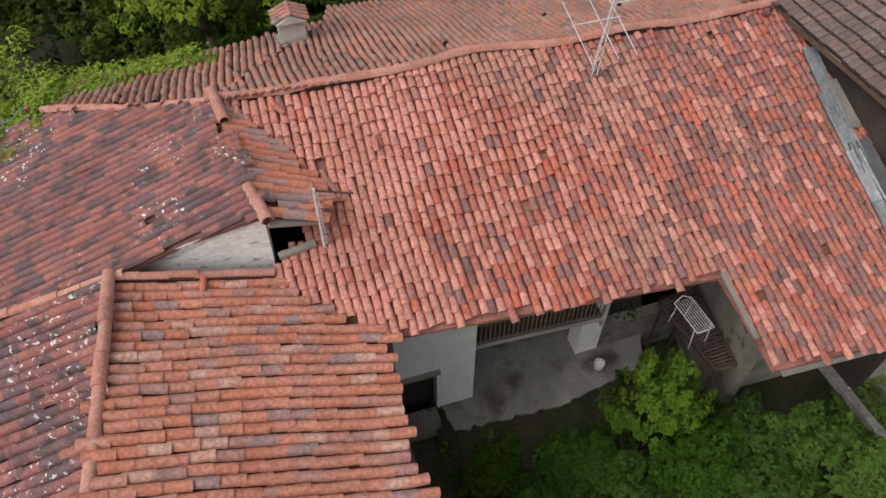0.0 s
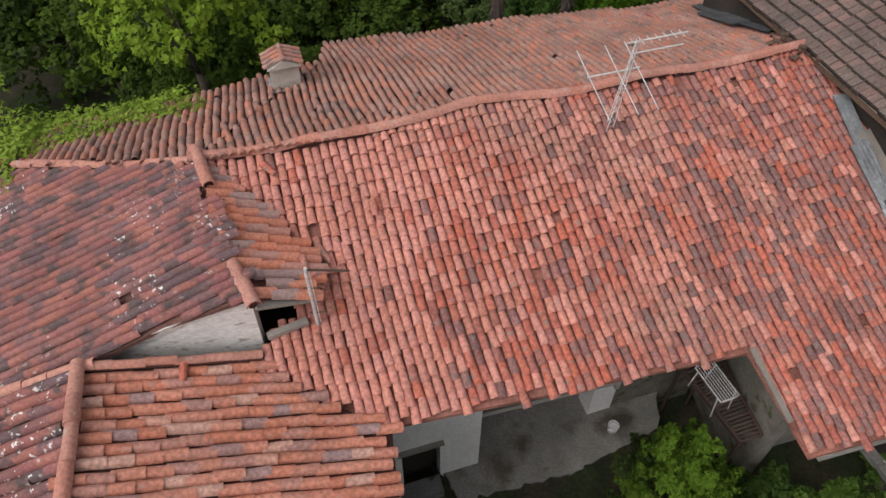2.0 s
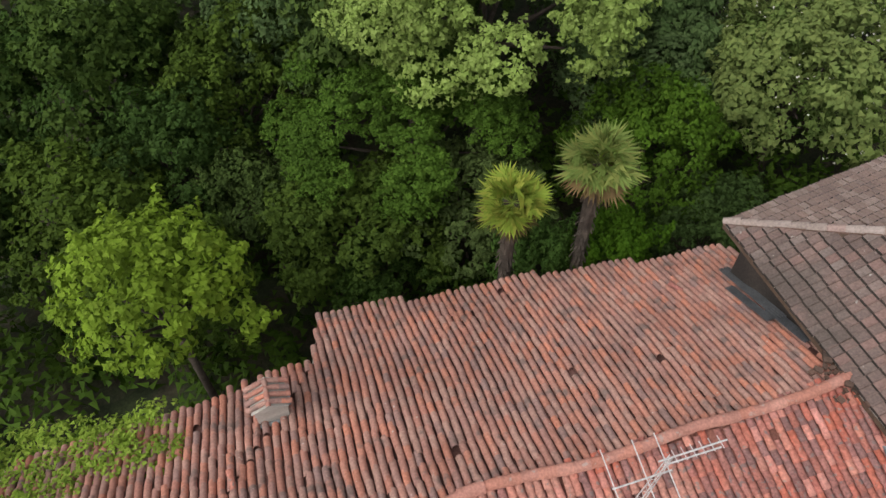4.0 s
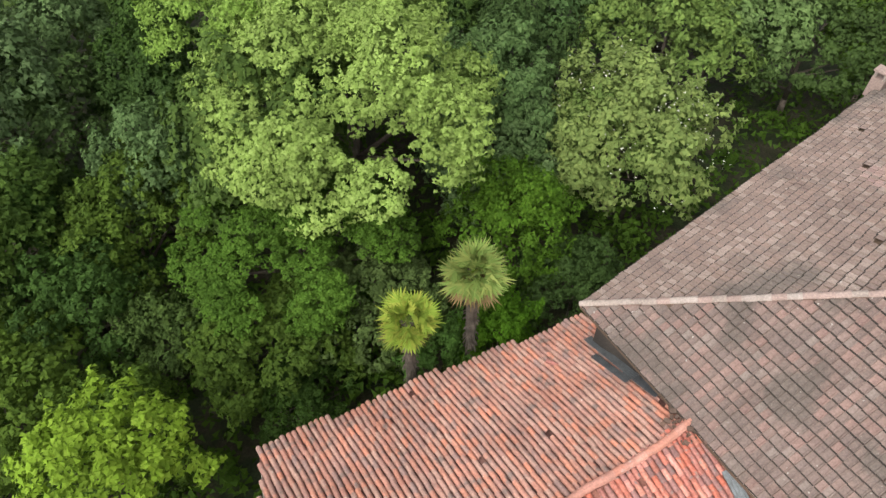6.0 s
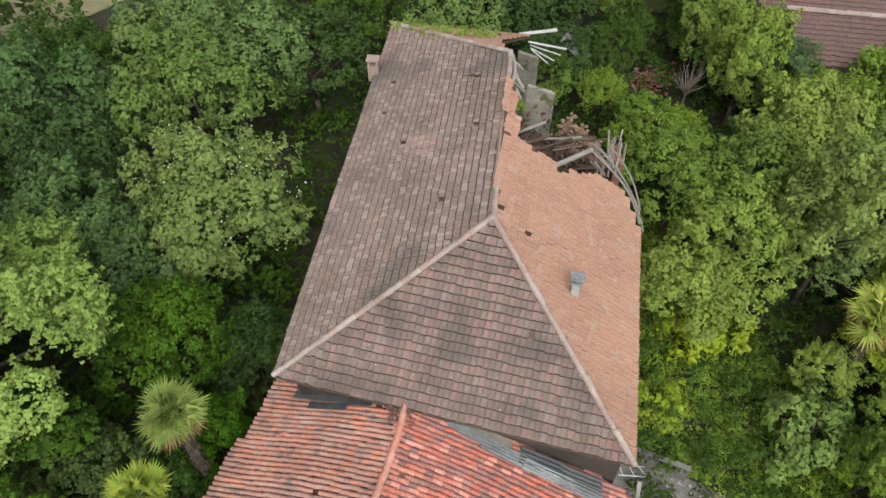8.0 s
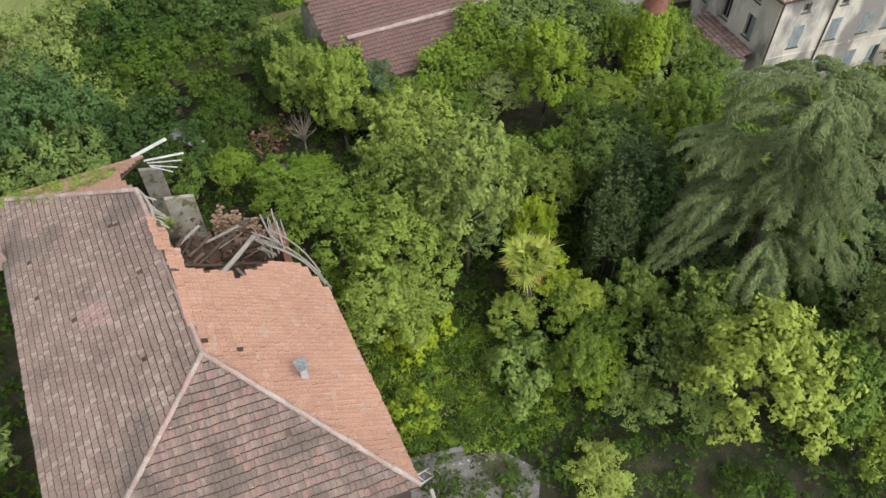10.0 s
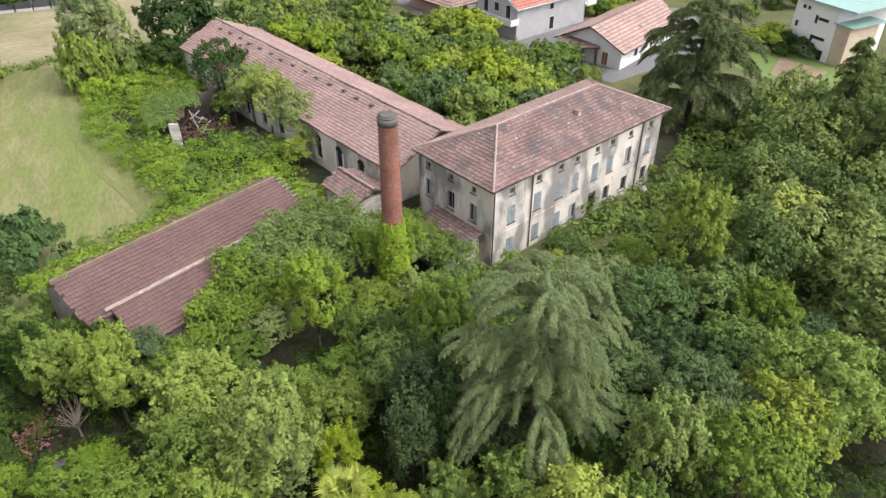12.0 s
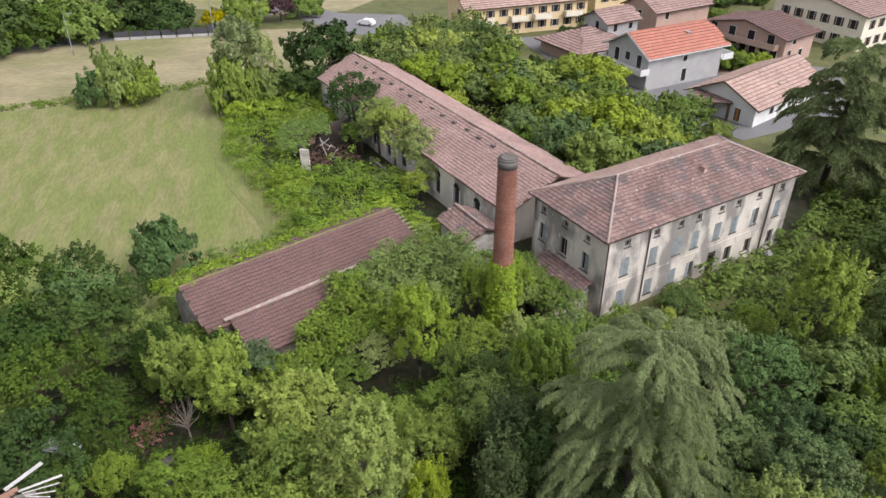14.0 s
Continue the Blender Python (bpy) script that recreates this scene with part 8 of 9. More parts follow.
# single trees
for style, leaf, x, y, s, h, z in (("great", LEAF_PALE, 0.6, 34.6, 0.93, 1.0, 0), ("great", LEAF_PALE, -2.0, 43.0, 0.9, 1.0, 0), ("great", LEAF_FRESH, -2.4, 31.2, 0.72, 0.82, 0), ("leafy", LEAF_DARK, -14.0, 27.0, 1.0, 0.85, 0), ("leafy", LEAF_DARK, -4.0, 28.0, 0.9, 0.85, 0), ("leafy", LEAF_DARK, 0.5, 29.0, 0.85, 0.9, 0), ("leafy", LEAF_DARK, 9.5, 28.5, 0.7, 0.9, 0), ("leafy", LEAF_DARK, -19.0, 24.0, 1.0, 0.9, 0), ("leafy", LEAF_FRESH, 7.2, 31.2, 0.78, 1.2, 0), ("leafy", LEAF_MID, 14.5, 35.5, 1.15, 0.98, 0),
                                   ("maple", LEAF_LIME, -8.2, 21.5, 1.05, 1.0, 0), ("leafy", LEAF_DARK, -9.6, 24.5, 0.7, 1.1, 0), ("shrub", LEAF_MID, 3.0, 24.6, 0.9, 2.0, 0), ("tall", LEAF_FRESH, 5.3, 25.9, 0.55, 1.15, 0), ("tall", LEAF_FRESH, 2.6, 25.6, 0.5, 1.2, 0), ("leafy", LEAF_DARK, -11.5, 30.5, 0.85, 1.0, 0), ("leafy", LEAF_DARK, -7.5, 29.0, 0.7, 1.0, 0), ("leafy", LEAF_DARK, -3.0, 26.0, 0.55, 0.95, 0), ("leafy", LEAF_DARK, -15.5, 33.5, 0.95, 1.1, 0), ("leafy", LEAF_DARK, -9.5, 34.0, 0.9, 1.1, 0), ("leafy", LEAF_DARK, -17.5, 28.0, 0.85, 0.95, 0), ("broad", LEAF_DARK, 54.0, 28.5, 1.2, 0.8, 0), ("fine", LEAF_DARK, 47.5, 31.0, 1.2, 0.85, 0),
                                   ("bush", LEAF_COOL, 69.0, 24.2, 0.8, 1.75, 0), ("bush", LEAF_MID, 124.0, 32.6, 0.75, 1.9, 0), ("bush", LEAF_MID, 124.5, 36.0, 0.9, 2.3, 0), ("bush", LEAF_COOL, 124.8, 40.0, 0.75, 1.7, 0), ("tall", LEAF_SILVER, 118.5, 16.0, 1.2, 1.05, 0), ("tall", LEAF_SILVER, 120.0, 13.0, 0.9, 1.1, 0), ("bush", LEAF_MID, 116.0, 17.5, 0.9, 2.4, 0), ("bush", LEAF_MID, 120.5, 12.0, 0.9, 1.5, 0),
                                   ("far", LEAF_DARK, 122.0, 2.5, 1.3, 1.1, 0), ("far", LEAF_DARK, 118.0, 6.5, 0.8, 0.9, 0), ("bush", LEAF_MID, 131.0, -9.0, 1.0, 1.7, 0), ("bush", LEAF_BRIGHT, 127.0, -17.0, 1.1, 1.6, 0), ("leafy", LEAF_YELLOW, 93.5, -2.6, 0.85, 1.1, 0), ("leafy", LEAF_YELLOW, 89.0, -4.0, 0.95, 1.05, 0), ("leafy", LEAF_YELLOW, 84.5, -6.6, 0.85, 1.0, 0), ("leafy", LEAF_YELLOW, 81.0, -8.0, 0.7, 0.95, 0), ("leafy", LEAF_DEEP, 101.0, 0.0, 1.0, 1.05, 0), ("fine", LEAF_BRIGHT, 79.0, -5.0, 0.5, 0.9, 0), ("fine", LEAF_MID, 95.0, 0.6, 0.55, 1.0, 0),
                                   ("far", LEAF_GOLD, 168.5, 22.5, 0.7, 0.7, 0), ("far", LEAF_PURPLE, 172.0, 8.0, 0.8, 0.8, 0), ("bush", LEAF_DARK, 162.5, 62.0, 1.9, 1.2, 0), ("bush", LEAF_DARK, 165.0, 55.5, 1.7, 1.2, 0), ("bush", LEAF_MID, 167.0, 49.0, 1.6, 1.2, 0), ("bush", LEAF_DARK, 160.0, 70.0, 1.9, 1.2, 0), ("bush", LEAF_DARK, 158.0, 78.0, 1.9, 1.2, 0), ("bush", LEAF_DARK, 174.0, 42.0, 1.5, 1.1, 0), ("bush", LEAF_DARK, 178.0, 36.0, 1.5, 1.1, 0), ("bush", LEAF_MID, 172.0, 16.0, 1.3, 1.2, 0), ("bush", LEAF_DARK, 170.0, 32.0, 1.4, 1.1, 0), ("bush", LEAF_MID, 176.0, 2.0, 1.1, 0.9, 0),
                                   ("broad", LEAF_BRIGHT, 28.6, 3.6, 0.55, 0.95, 0), ("broad", LEAF_MID, 26.6, 2.6, 0.5, 0.9, 0), ("broad", LEAF_BRIGHT, 22.0, 1.6, 0.55, 0.85, 0), ("young", LEAF_FRESH, 6.1, 9.5, 0.62, 1.75, 0), ("young", LEAF_DEEP, 6.9, 8.2, 0.7, 1.2, 0), ("young", LEAF_DEEP, 8.2, 7.2, 0.9, 0.8, 0), ("young", LEAF_FRESH, 10.7, 8.2, 0.85, 1.0, 0), ("young", LEAF_DEEP, 4.2, 8.5, 0.6, 0.75, 0), ("young", LEAF_DEEP, 8.7, 8.9, 0.7, 0.95, 0), ("young", LEAF_DEEP, 5.2, 7.4, 0.75, 0.8, 0), ("leafy", LEAF_DEEP, 3.6, 7.6, 0.30, 0.6, 0), ("leafy", LEAF_DARK, 9.7, 6.8, 0.36, 0.75, 0), ("leafy", LEAF_DARK, 7.5, 9.6, 0.26, 0.7, 0), ("leafy", LEAF_MID, 12.2, 6.8, 0.36, 0.6, 0), ("fine", LEAF_COOL, 26.0, -21.0, 0.85, 1.0, 0), ("fine", LEAF_BRIGHT, 22.0, -27.0, 1.1, 1.1, 0), ("broad", LEAF_MID, 28.2, -27.0, 0.9, 0.9, 0), ("fine", LEAF_MID, 24.5, 0.3, 0.5, 0.9, 0), ("fine", LEAF_MID, 26.2, -3.0, 0.5, 0.9, 0), ("fine", LEAF_COOL, 22.6, -3.4, 0.55, 0.9, 0), ("fine", LEAF_MID, 24.4, -7.4, 0.55, 0.9, 0), ("fine", LEAF_MID, 20.2, -0.6, 0.45, 0.9, 0), ("broad", LEAF_YELLOW, 35.2, -31.2, 0.9, 0.85, 0), ("fine", LEAF_COOL, 35.8, -23.6, 1.0, 0.9, 0), ("fine", LEAF_COOL, 31.0, -18.8, 0.72, 0.85, 0), ("fine", LEAF_COOL, 27.6, -16.2, 0.6, 0.75, 0), ("leafy", LEAF_DARK, 27.8, -13.6, 0.5, 0.6, 0), ("fine", LEAF_COOL, 31.4, -23.8, 0.7, 0.9, 0), ("leafy", LEAF_DARK, 34.6, -16.6, 0.55, 0.7, 0), ("fine", LEAF_SILVER, 39.3, -22.3, 0.8, 1.0, 0), ("fine", LEAF_MID, 48.6, 17.2, 0.55, 0.75, 0), ("fine", LEAF_MID, 45.4, 14.0, 0.6, 0.75, 0), ("broad", LEAF_YELLOW, 50.8, 13.0, 0.5, 0.8, 0), ("fine", LEAF_DEEP, 54.0, 21.6, 0.4, 0.8, 0), ("leafy", LEAF_DARK, 44.2, 26.6, 0.6, 0.9, 0), ("leafy", LEAF_DARK, 41.2, 25.4, 0.5, 0.9, 0), ("fine", LEAF_MID, 38.6, 28.4, 0.6, 0.9, 0), ("fine", LEAF_DARK, 47.2, 26.8, 0.6, 0.9, 0), ("leafy", LEAF_DARK, 58.5, 35.5, 1.15, 1.05, 0), ("leafy", LEAF_MID, 53.5, 37.5, 1.15, 1.1, 0), ("leafy", LEAF_DARK, 63.5, 31.0, 0.85, 0.9, 0)):
    grow(style, leaf, x, y, s, rt.uniform(0, 360), h, LABELS[leaf.name], rt.randrange(2))
for x, y, s in ((31.8, -1.6, 0.95), (30.2, -2.6, 0.9), (29.4, -0.6, 0.85), (32.9, -3.2, 0.85)):
    grow("column", CYPRESS, x, y, s, rt.uniform(0, 360), 1.1, "dark green columnar cypress in the wood")
deodar = thing("deodar_cedar", "large deodar cedar with long drooping grey-green boughs", "tree", at=(28.9, -9.2, 0))
wood_form, needles = deodar_model(np.random.default_rng(8), 17.4, 8.1, NEEDLE)
part("trunk", wood_form, BARK, deodar, smooth=True)
part("crown", needles, NEEDLE, deodar)
cedar = thing("cedar", "broad round-topped cedar beside the villa", "tree", at=(70.0, -57.0, 0))
wood_form, needles = deodar_model(np.random.default_rng(4), 18.6, 9.6, NEEDLE_DARK, 0.17, (0.50, 0.17), 1.7, 0.22)
part("trunk", wood_form, BARK, cedar, smooth=True)
part("crown", needles, NEEDLE_DARK, cedar)
conifer("spruce", 51.0, -61.5, 17.5, 4.2, 34, NEEDLE_DARK, "tall dark spruce with drooping branches", 5, dense=5, wide=0.6, gap=0.36, needle=(0.46, 0.17))
conifer("spruce", 44.5, -61.0, 16.5, 4.0, 34, NEEDLE_DARK, "tall dark spruce with drooping branches", 6, dense=5, wide=0.6, gap=0.36, needle=(0.46, 0.17))
palm(3.95, 25.1, 10.5, 1, "fan palm with yellowish fans behind the roof", 34, 1.02)
palm(1.45, 24.0, 9.8, 2, "fan palm with yellowish fans behind the roof", 30, 0.92)
palm(26.5, 4.8, 6.9, 3, "pale fan palm rising from the wood", 24, 1.5)

# trees round the shed, the smokestack and the meadow's near edge
for style, leaf, x, y, s, h in (("broad", LEAF_DARK, 50.0, 33.5, 1.15, 1.0), ("broad", LEAF_COOL, 57.5, 30.0, 0.95, 1.0), ("fine", LEAF_DARK, 51.8, 19.6, 0.45, 0.7), ("fine", LEAF_MID, 49.8, 22.5, 0.55, 0.75), ("fine", LEAF_DARK, 60.5, 26.0, 0.8, 0.8), ("broad", LEAF_MID, 44.0, 35.5, 1.1, 0.85), ("broad", LEAF_DARK, 40.0, 30.5, 1.0, 0.9), ("broad", LEAF_MID, 37.0, 35.5, 1.0, 0.95),
                                ("broad", LEAF_YELLOW, 55.5, 3.0, 0.75, 0.85), ("fine", LEAF_YELLOW, 51.0, 3.5, 0.8, 0.85), ("broad", LEAF_MID, 53.5, -1.0, 0.75, 0.85), ("fine", LEAF_MID, 47.5, -3.5, 0.7, 0.75), ("broad", LEAF_YELLOW, 46.8, -8.5, 0.7, 0.72), ("fine", LEAF_MID, 47.0, -12.5, 0.65, 0.72),
                                ("fine", LEAF_YELLOW, 53.0, -9.0, 0.75, 0.95), ("fine", LEAF_MID, 52.2, -11.9, 0.62, 0.9), ("fine", LEAF_MID, 54.4, -14.6, 0.45, 0.85), ("fine", LEAF_YELLOW, 50.2, -13.6, 0.6, 0.8), ("fine", LEAF_MID, 55.5, -10.5, 0.7, 0.9), ("broad", LEAF_MID, 58.5, -8.5, 0.6, 0.8), ("fine", LEAF_YELLOW, 57.0, -1.0, 0.5, 0.8), ("fine", LEAF_MID, 60.0, -2.5, 0.45, 0.7), ("fine", LEAF_MID, 49.5, -25.0, 0.55, 0.6), ("fine", LEAF_MID, 47.3, 20.6, 0.62, 1.2), ("fine", LEAF_MID, 44.9, 17.0, 0.62, 1.1), ("fine", LEAF_COOL, 45.6, 15.0, 0.66, 1.2), ("fine", LEAF_MID, 44.6, 12.8, 0.6, 1.2), ("fine", LEAF_COOL, 47.6, 17.6, 0.5, 1.25), ("fine", LEAF_DARK, 49.2, 18.0, 0.55, 1.3), ("fine", LEAF_MID, 51.2, 19.8, 0.5, 1.3), ("fine", LEAF_MID, 47.4, 16.2, 0.5, 1.2), ("fine", LEAF_MID, 44.4, 12.0, 0.55, 1.2), ("fine", LEAF_DARK, 50.3, 22.4, 0.62, 1.25), ("fine", LEAF_MID, 53.2, 24.0, 0.65, 1.15), ("tall", LEAF_MID, 52.4, -5.2, 0.55, 1.1), ("tall", IVY_LEAF, 52.0, -8.8, 0.55, 1.15), ("fine", LEAF_MID, 53.5, -10.5, 0.65, 0.95), ("fine", LEAF_MID, 43.5, 12.0, 0.75, 0.78), ("fine", LEAF_MID, 46.0, 8.5, 0.7, 0.7), ("fine", LEAF_DARK, 51.5, 23.5, 0.6, 0.66), ("fine", LEAF_YELLOW, 48.0, 5.5, 0.75, 0.75), ("fine", LEAF_MID, 55.5, 24.5, 0.55, 0.6),
                                ("leafy", LEAF_DEEP, 9.0, 4.8, 0.5, 0.7), ("leafy", LEAF_DARK, 11.6, 5.0, 0.45, 0.6), ("leafy", LEAF_DARK, 5.8, 5.6, 0.5, 0.6), ("shrub", LEAF_DEEP, 2.4, 7.0, 0.8, 0.8), ("shrub", LEAF_DEEP, 1.6, 8.6, 0.5, 0.9), ("shrub", LEAF_DARK, 6.5, 11.0, 0.55, 1.2), ("shrub", LEAF_DARK, 5.6, 10.4, 0.5, 1.1), ("shrub", LEAF_MID, 13.3, 10.9, 0.5, 0.7), ("shrub", LEAF_MID, 13.6, 12.4, 0.45, 0.7), ("shrub", LEAF_FRESH, 1.9, 9.3, 0.35, 1.0), ("shrub", LEAF_DEEP, 8.3, 9.8, 0.6, 1.2)):
    grow(style, leaf, x, y, s, rt.uniform(0, 360), h, LABELS[leaf.name], rt.randrange(2))
for i in range(70):
    x, y = rt.uniform(66, 127), rt.uniform(-6, 19)
    along = (x - 66) / 61
    if -6 + 10 * along < y < 6 + 13 * along ** 0.7 and free(x, y):
        grow("shrub", rt.choice((IVY_LEAF, IVY_LEAF, IVY_LEAF, LEAF_MID)), x, y, rt.uniform(0.9, 1.7), rt.uniform(0, 360), rt.uniform(0.5, 0.9), "rounded shrub among the brambles", name="shrub", category="shrub")
# village greenery
for i in range(105):
    x, y = rt.uniform(84, 168), rt.uniform(-125, -28)
    if any(math.hypot(x - a, y - b) < c for a, b, c in ((112, -59, 13), (150, -44, 9), (151, -36, 9), (130, -50, 11), (96, -67, 14), (122, -90, 14), (146, -78, 10), (127, -108, 14), (104, -148, 16), (160, -72, 12))):
        continue
    grow("bush", rt.choice((LEAF_MID, LEAF_DARK, LEAF_BRIGHT, LEAF_MID)), x, y, rt.uniform(0.4, 0.95), rt.uniform(0, 360), rt.uniform(0.7, 1.1), "garden tree between the village houses")

for style, leaf, x, y, s_, h in (("shrub", LEAF_BRIGHT, 25.6, 11.6, 1.2, 1.2), ("shrub", LEAF_BRIGHT, 20.4, 11.6, 0.8, 1.2), ("shrub", IVY_LEAF, 22.4, 5.2, 1.25, 1.5), ("shrub", IVY_LEAF, 18.7, 9.3, 0.45, 0.9)):
    grow(style, leaf, x, y, s_, rt.uniform(0, 360), h, "leafy shrub among the bright vines", name="shrub", category="shrub")
# ivy and brambles
growth("roof_ivy", [(-11.4, 14.9), (-9.6, 15.2), (-8.2, 16.3), (-7.0, 16.4), (-6.4, 17.0), (-7.4, 18.5), (-12.0, 17.6)], CREEPER, 300, "bright green creeper over the roof edge", "creeper", 0.35, NW_PLANE, 0.13, 3)
growth("roof_ivy", [(-14.5, 12.3), (-11.2, 12.6), (-10.4, 13.8), (-10.2, 15.2), (-12.0, 18.0), (-16, 17.5)], CREEPER, 240, "bright green creeper over the roof edge", "creeper", 0.9, (0.10, 0.0, 9.0), 0.14, 4)
growth("shed_creeper", [sp(6.5, 9.0, 0)[:2], sp(9.5, 7.6, 0)[:2], sp(12.0, 5.9, 0)[:2], sp(14, 8.0, 0)[:2], sp(15, 12.5, 0)[:2], sp(4, 12.5, 0)[:2]], LEAF_MID, 190, "thick creeper swallowing the shed roof", "creeper", 2.0, plane_of(sp(0, 5, 6.5), sp(20, 5, 6.7), sp(0, 13, 3.4)), 0.30, 5, lump=1.0)
growth("shed_creeper", [sp(12.3, 5.9, 0)[:2], sp(17, 5.5, 0)[:2], sp(22, 5.4, 0)[:2], sp(25, 8, 0)[:2], sp(25, 12, 0)[:2], sp(14, 12.8, 0)[:2]], LEAF_YELLOW, 190, "flowering creeper heaped over the shed roof", "creeper", 2.0, plane_of(sp(0, 5, 6.6), sp(20, 5, 6.8), sp(0, 13, 3.6)), 0.30, 25, lump=1.0)
growth("shed_creeper", [sp(-1, -4.4, 0)[:2], sp(SL, -4.4, 0)[:2], sp(SL, -1.4, 0)[:2], sp(9, -0.5, 0)[:2], sp(-1, -0.1, 0)[:2]], IVY_LEAF, 80, "creeper on the far side of the shed", "creeper", 0.55, plane_of(sp(0, 0, SR - 0.2), sp(20, 0, SR - 0.2), sp(0, -3.6, 6.0)), 0.3, 6)
growth("brambles", [(66, 4), (70, 12), (80, 13), (98, 19), (127, 19), (126, 6), (114, 4), (100, 0), (99.2, 10.4), (90.2, 8.8), (89.6, -1.0), (80, -5), (70, -4)], IVY_LEAF, 46, "tangle of light green brambles and vines", "undergrowth", 2.7, None, 0.30, 7, lump=0.95)
growth("brambles", [(124, 56), (127, 30), (131, 20), (133, 22), (130, 32), (127, 57)], LEAF_MID, 25, "low hedge between the fields", "undergrowth", 0.8, None, 0.4, 8)
growth("brambles", [(52, 24), (62, 20), (68, 6), (74, 12), (72, 20), (60, 26)], IVY_LEAF, 22, "brambles at the meadow's edge", "undergrowth", 1.4, None, 0.4, 9)
growth("brambles", [(68, -24), (116, -8), (122, -22), (108, -46), (84, -52), (70, -42)], LEAF_BRIGHT, 9, "overgrown shrubs behind the wing", "undergrowth", 2.2, None, 0.55, 10)
# the next two take dark leaf colours for the shade under the trees
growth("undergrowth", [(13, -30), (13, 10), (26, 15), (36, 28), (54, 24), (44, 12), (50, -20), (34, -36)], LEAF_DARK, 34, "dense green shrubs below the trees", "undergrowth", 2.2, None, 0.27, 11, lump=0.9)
growth("undergrowth", [(-18, 19), (-9, 19), (-4, 22.5), (9, 26), (28, 37), (36, 36), (48, 30), (50, 44), (-20, 46)], LEAF_DEEP, 18, "dense shrubs, coloured dark for the shade below the trees", "undergrowth", 2.6, None, 0.38, 12)
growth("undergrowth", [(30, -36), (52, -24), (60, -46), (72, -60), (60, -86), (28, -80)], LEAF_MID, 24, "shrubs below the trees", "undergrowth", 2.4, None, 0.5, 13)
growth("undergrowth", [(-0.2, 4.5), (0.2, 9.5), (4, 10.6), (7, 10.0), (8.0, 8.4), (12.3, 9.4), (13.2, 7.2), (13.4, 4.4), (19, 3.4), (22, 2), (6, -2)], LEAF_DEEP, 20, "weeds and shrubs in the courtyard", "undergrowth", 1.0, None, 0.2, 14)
growth("courtyard_grass", [(4.95, 13.2), (7.55, 14.1), (7.7, 13.75), (5.1, 12.9)], LEAF_DEEP, 160, "rank dark grass behind the low wall", "grass", 0.3, (0, 0, 1.75), 0.12, 15)
growth("ridge_moss", [(28.9, 35.2), (27.0, 29.5), (28.3, 27.6), (31.8, 28.3)], LEAF_BRIGHT, 120, "grass growing on the ruined end slope", "grass", 0.3, tuple(P_E), 0.14, 16)
growth("ruin_shrubs", [(28.6, 26.6), (30.2, 27.6), (31.4, 27.8), (31.2, 26.6), (29.8, 25.8)], LEAF_MID, 90, "shrubs growing inside the ruined walls", "undergrowth", 3.0, (0, 0, 3.4), 0.24, 17)
growth("yard_vines", [(18.0, 12.8), (24.5, 14.6), (31, 18.4), (35, 16), (27, 8), (24, 1.5), (20, 2.6), (18.2, 5.2), (18.0, 8.8), (18.6, 9.6)], CREEPER, 240, "bright vines and weeds below the ruined house", "undergrowth", 0.55, None, 0.17, 19, lump=1.3)


growth("trimmed_hedge", [(165.0, 44), (167.2, 44), (165.6, 13), (163.6, 13)], LEAF_DARK, 60, "long trimmed hedge behind the fence", "hedge", 2.6, None, 0.4, 20)
rb_ = np.random.default_rng(5)
c, nrm = lobed(rb_, 4.7, 7.8, 34, 420, 0.2, 1.9)
v, f = blades(c * np.array([1, 1, 1.02]) + np.array([14.5, 35.5, 0.15]), nrm, 0.10, 0.09, rb_)
tagged(new("blossom", mesh_from("blossom", v, f, BLOSSOM)), "white blossom scattered over a tree crown", "blossom", kind="stuff")


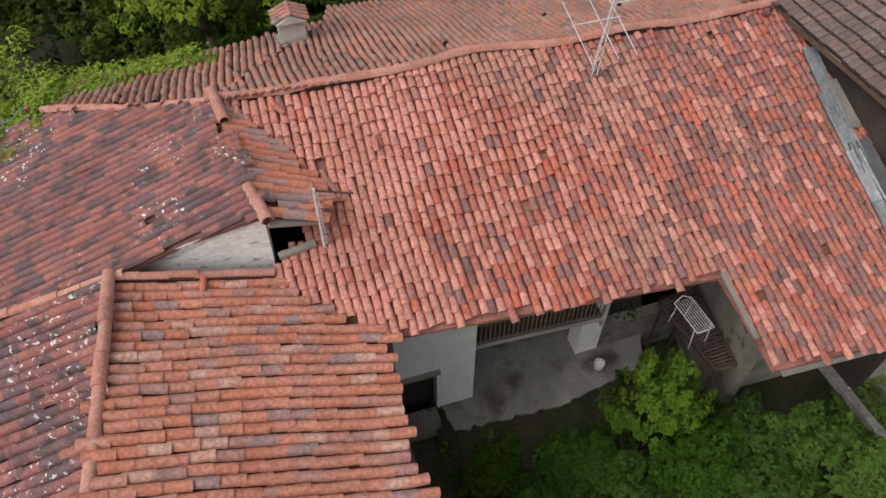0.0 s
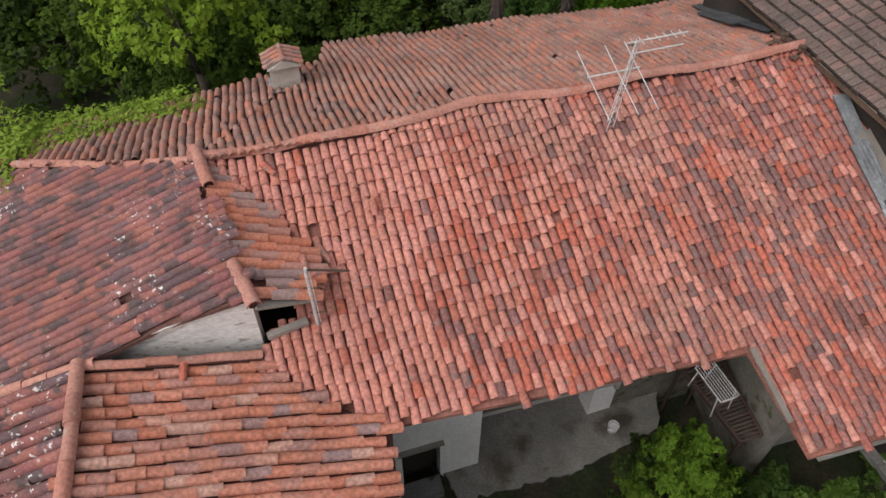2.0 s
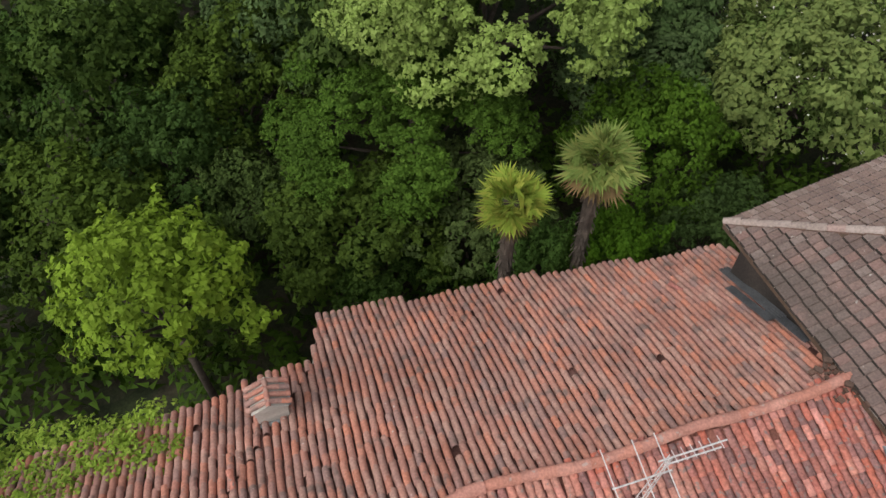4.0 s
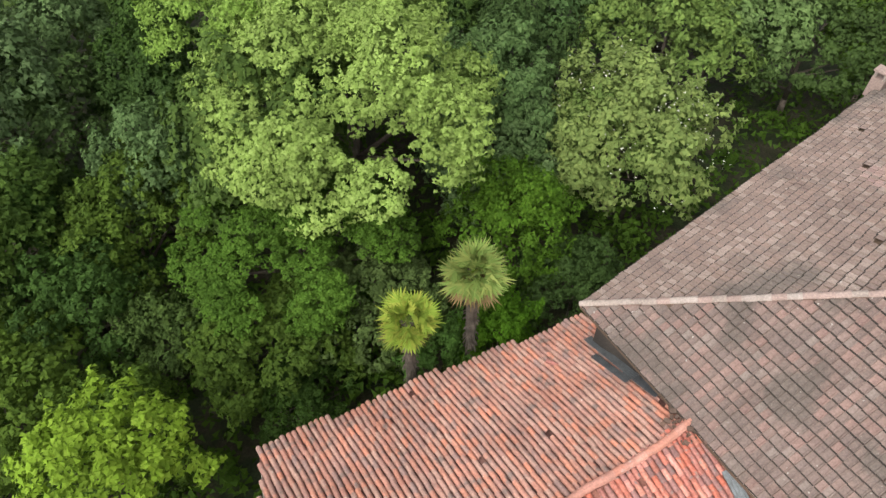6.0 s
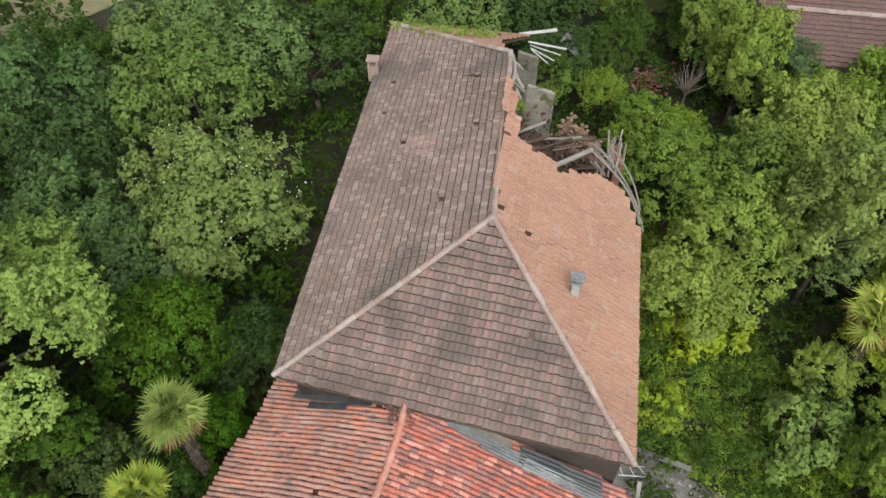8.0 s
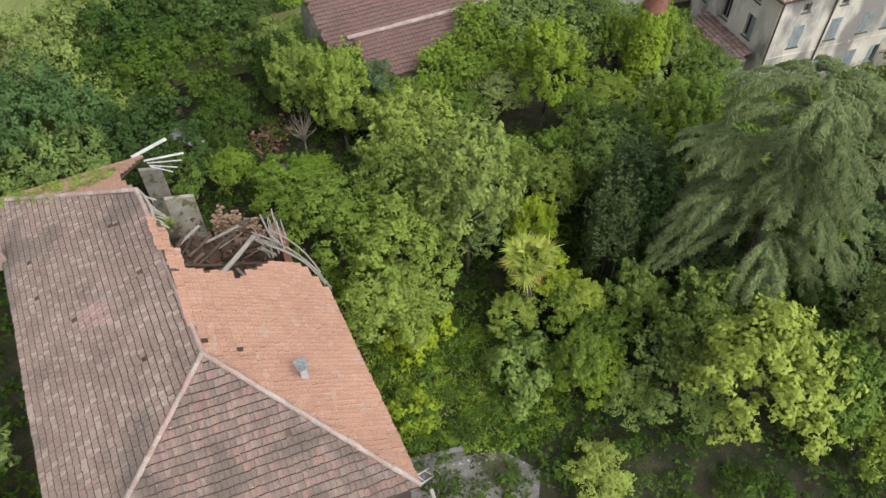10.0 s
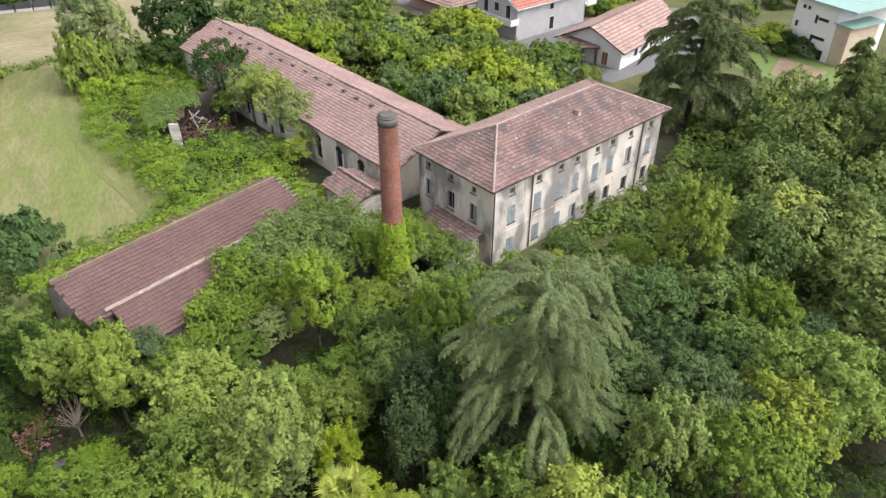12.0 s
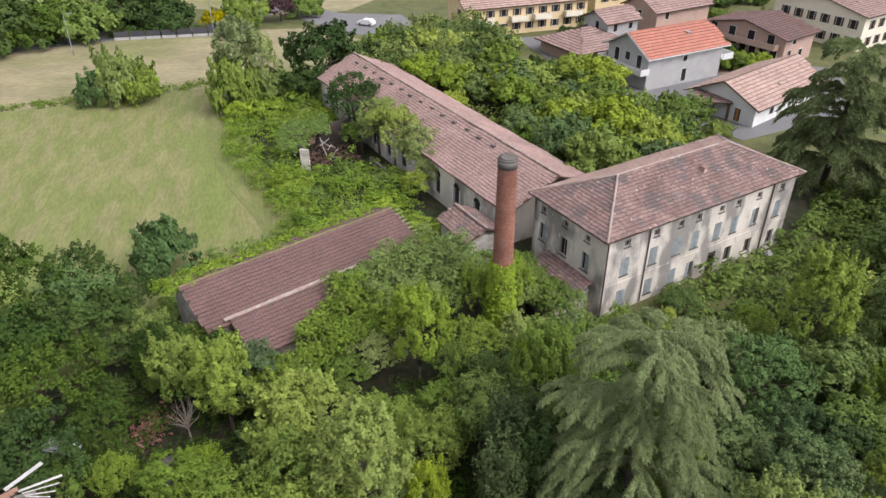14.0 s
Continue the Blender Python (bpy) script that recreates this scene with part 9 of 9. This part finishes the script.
def dead_shrub(x, y, z, size, seed):
    """A leafless shrub: a spray of thin bent twigs."""
    r_ = random.Random(seed)
    ob = thing("dead_shrub", "leafless bleached shrub among the green trees", "shrub", "dead shrubs", at=(x, y, 0))
    f = Form()
    for i in range(46):
        a_, up = r_.uniform(0, 6.28), r_.uniform(0.35, 1.0)
        q = Vector((math.cos(a_) * size * (1.1 - up * 0.6), math.sin(a_) * size * (1.1 - up * 0.6), z + size * up * 1.5))
        p = Vector((0, 0, z * r_.uniform(0.75, 1.0)))
        mid = p.lerp(q, 0.55) + Vector((r_.gauss(0, 0.15), r_.gauss(0, 0.15), r_.gauss(0, 0.1)))
        f.pipe((p, mid, q), 0.03, 0.008, 4)
    part("twig_spray", f, TWIG, ob)
    part("stem", Form().pipe(((0, 0, -0.2), (0.1, 0.05, z * 0.5), (0, 0, z)), 0.09, 0.05), TWIG, ob)


for i, (x, y, z, size) in enumerate(((38.1, -0.7, 3.6, 1.6), (34.9, 7.8, 3.2, 1.5), (43.2, 20.2, 2.2, 1.6), (38.0, -43.0, 5.5, 2.2), (30.0, -1.5, 4.0, 1.5))):
    dead_shrub(x, y, z, size, 60 + i)
f = Form()
r9 = random.Random(90)
for i in range(260):
    x, y = 45.2 + r9.gauss(0, 1.0), 23.6 + r9.gauss(0, 0.8)
    s_ = r9.uniform(0.1, 0.3)
    f.box(x, y, 0.25 + r9.uniform(0, 0.5), s_, s_ * 0.6, s_ * 0.35, r9.uniform(0, 3))
plain("tile_heap", f, CLAY_DULL, "heap of broken roof tiles on the ground", "rubble", "stuff")
r7 = np.random.default_rng(77)
a7, z7 = r7.uniform(0, 6.28, 5200), 8.5 * r7.random(5200) ** 1.4
rad = 1.05 + 0.9 * (1 - z7 / 8.5) * r7.random(5200)
side7 = np.where(np.cos(a7 - 2.4) > -0.2, 1.0, 0.55)
c7 = np.stack([CX + rad * side7 * np.cos(a7), CY + rad * side7 * np.sin(a7), z7 + 0.3], 1)
v7, f7 = blades(c7[side7 > 0.6], (np.stack([np.cos(a7), np.sin(a7), 0.5 + 0 * a7], 1) + r7.normal(0, 0.4, (5200, 3)))[side7 > 0.6], 0.34, 0.22, r7)
tagged(new("stack_ivy", mesh_from("stack_ivy", v7, f7, IVY_LEAF)), "ivy climbing the foot of the smokestack", "creeper", kind="stuff")
lay_all()
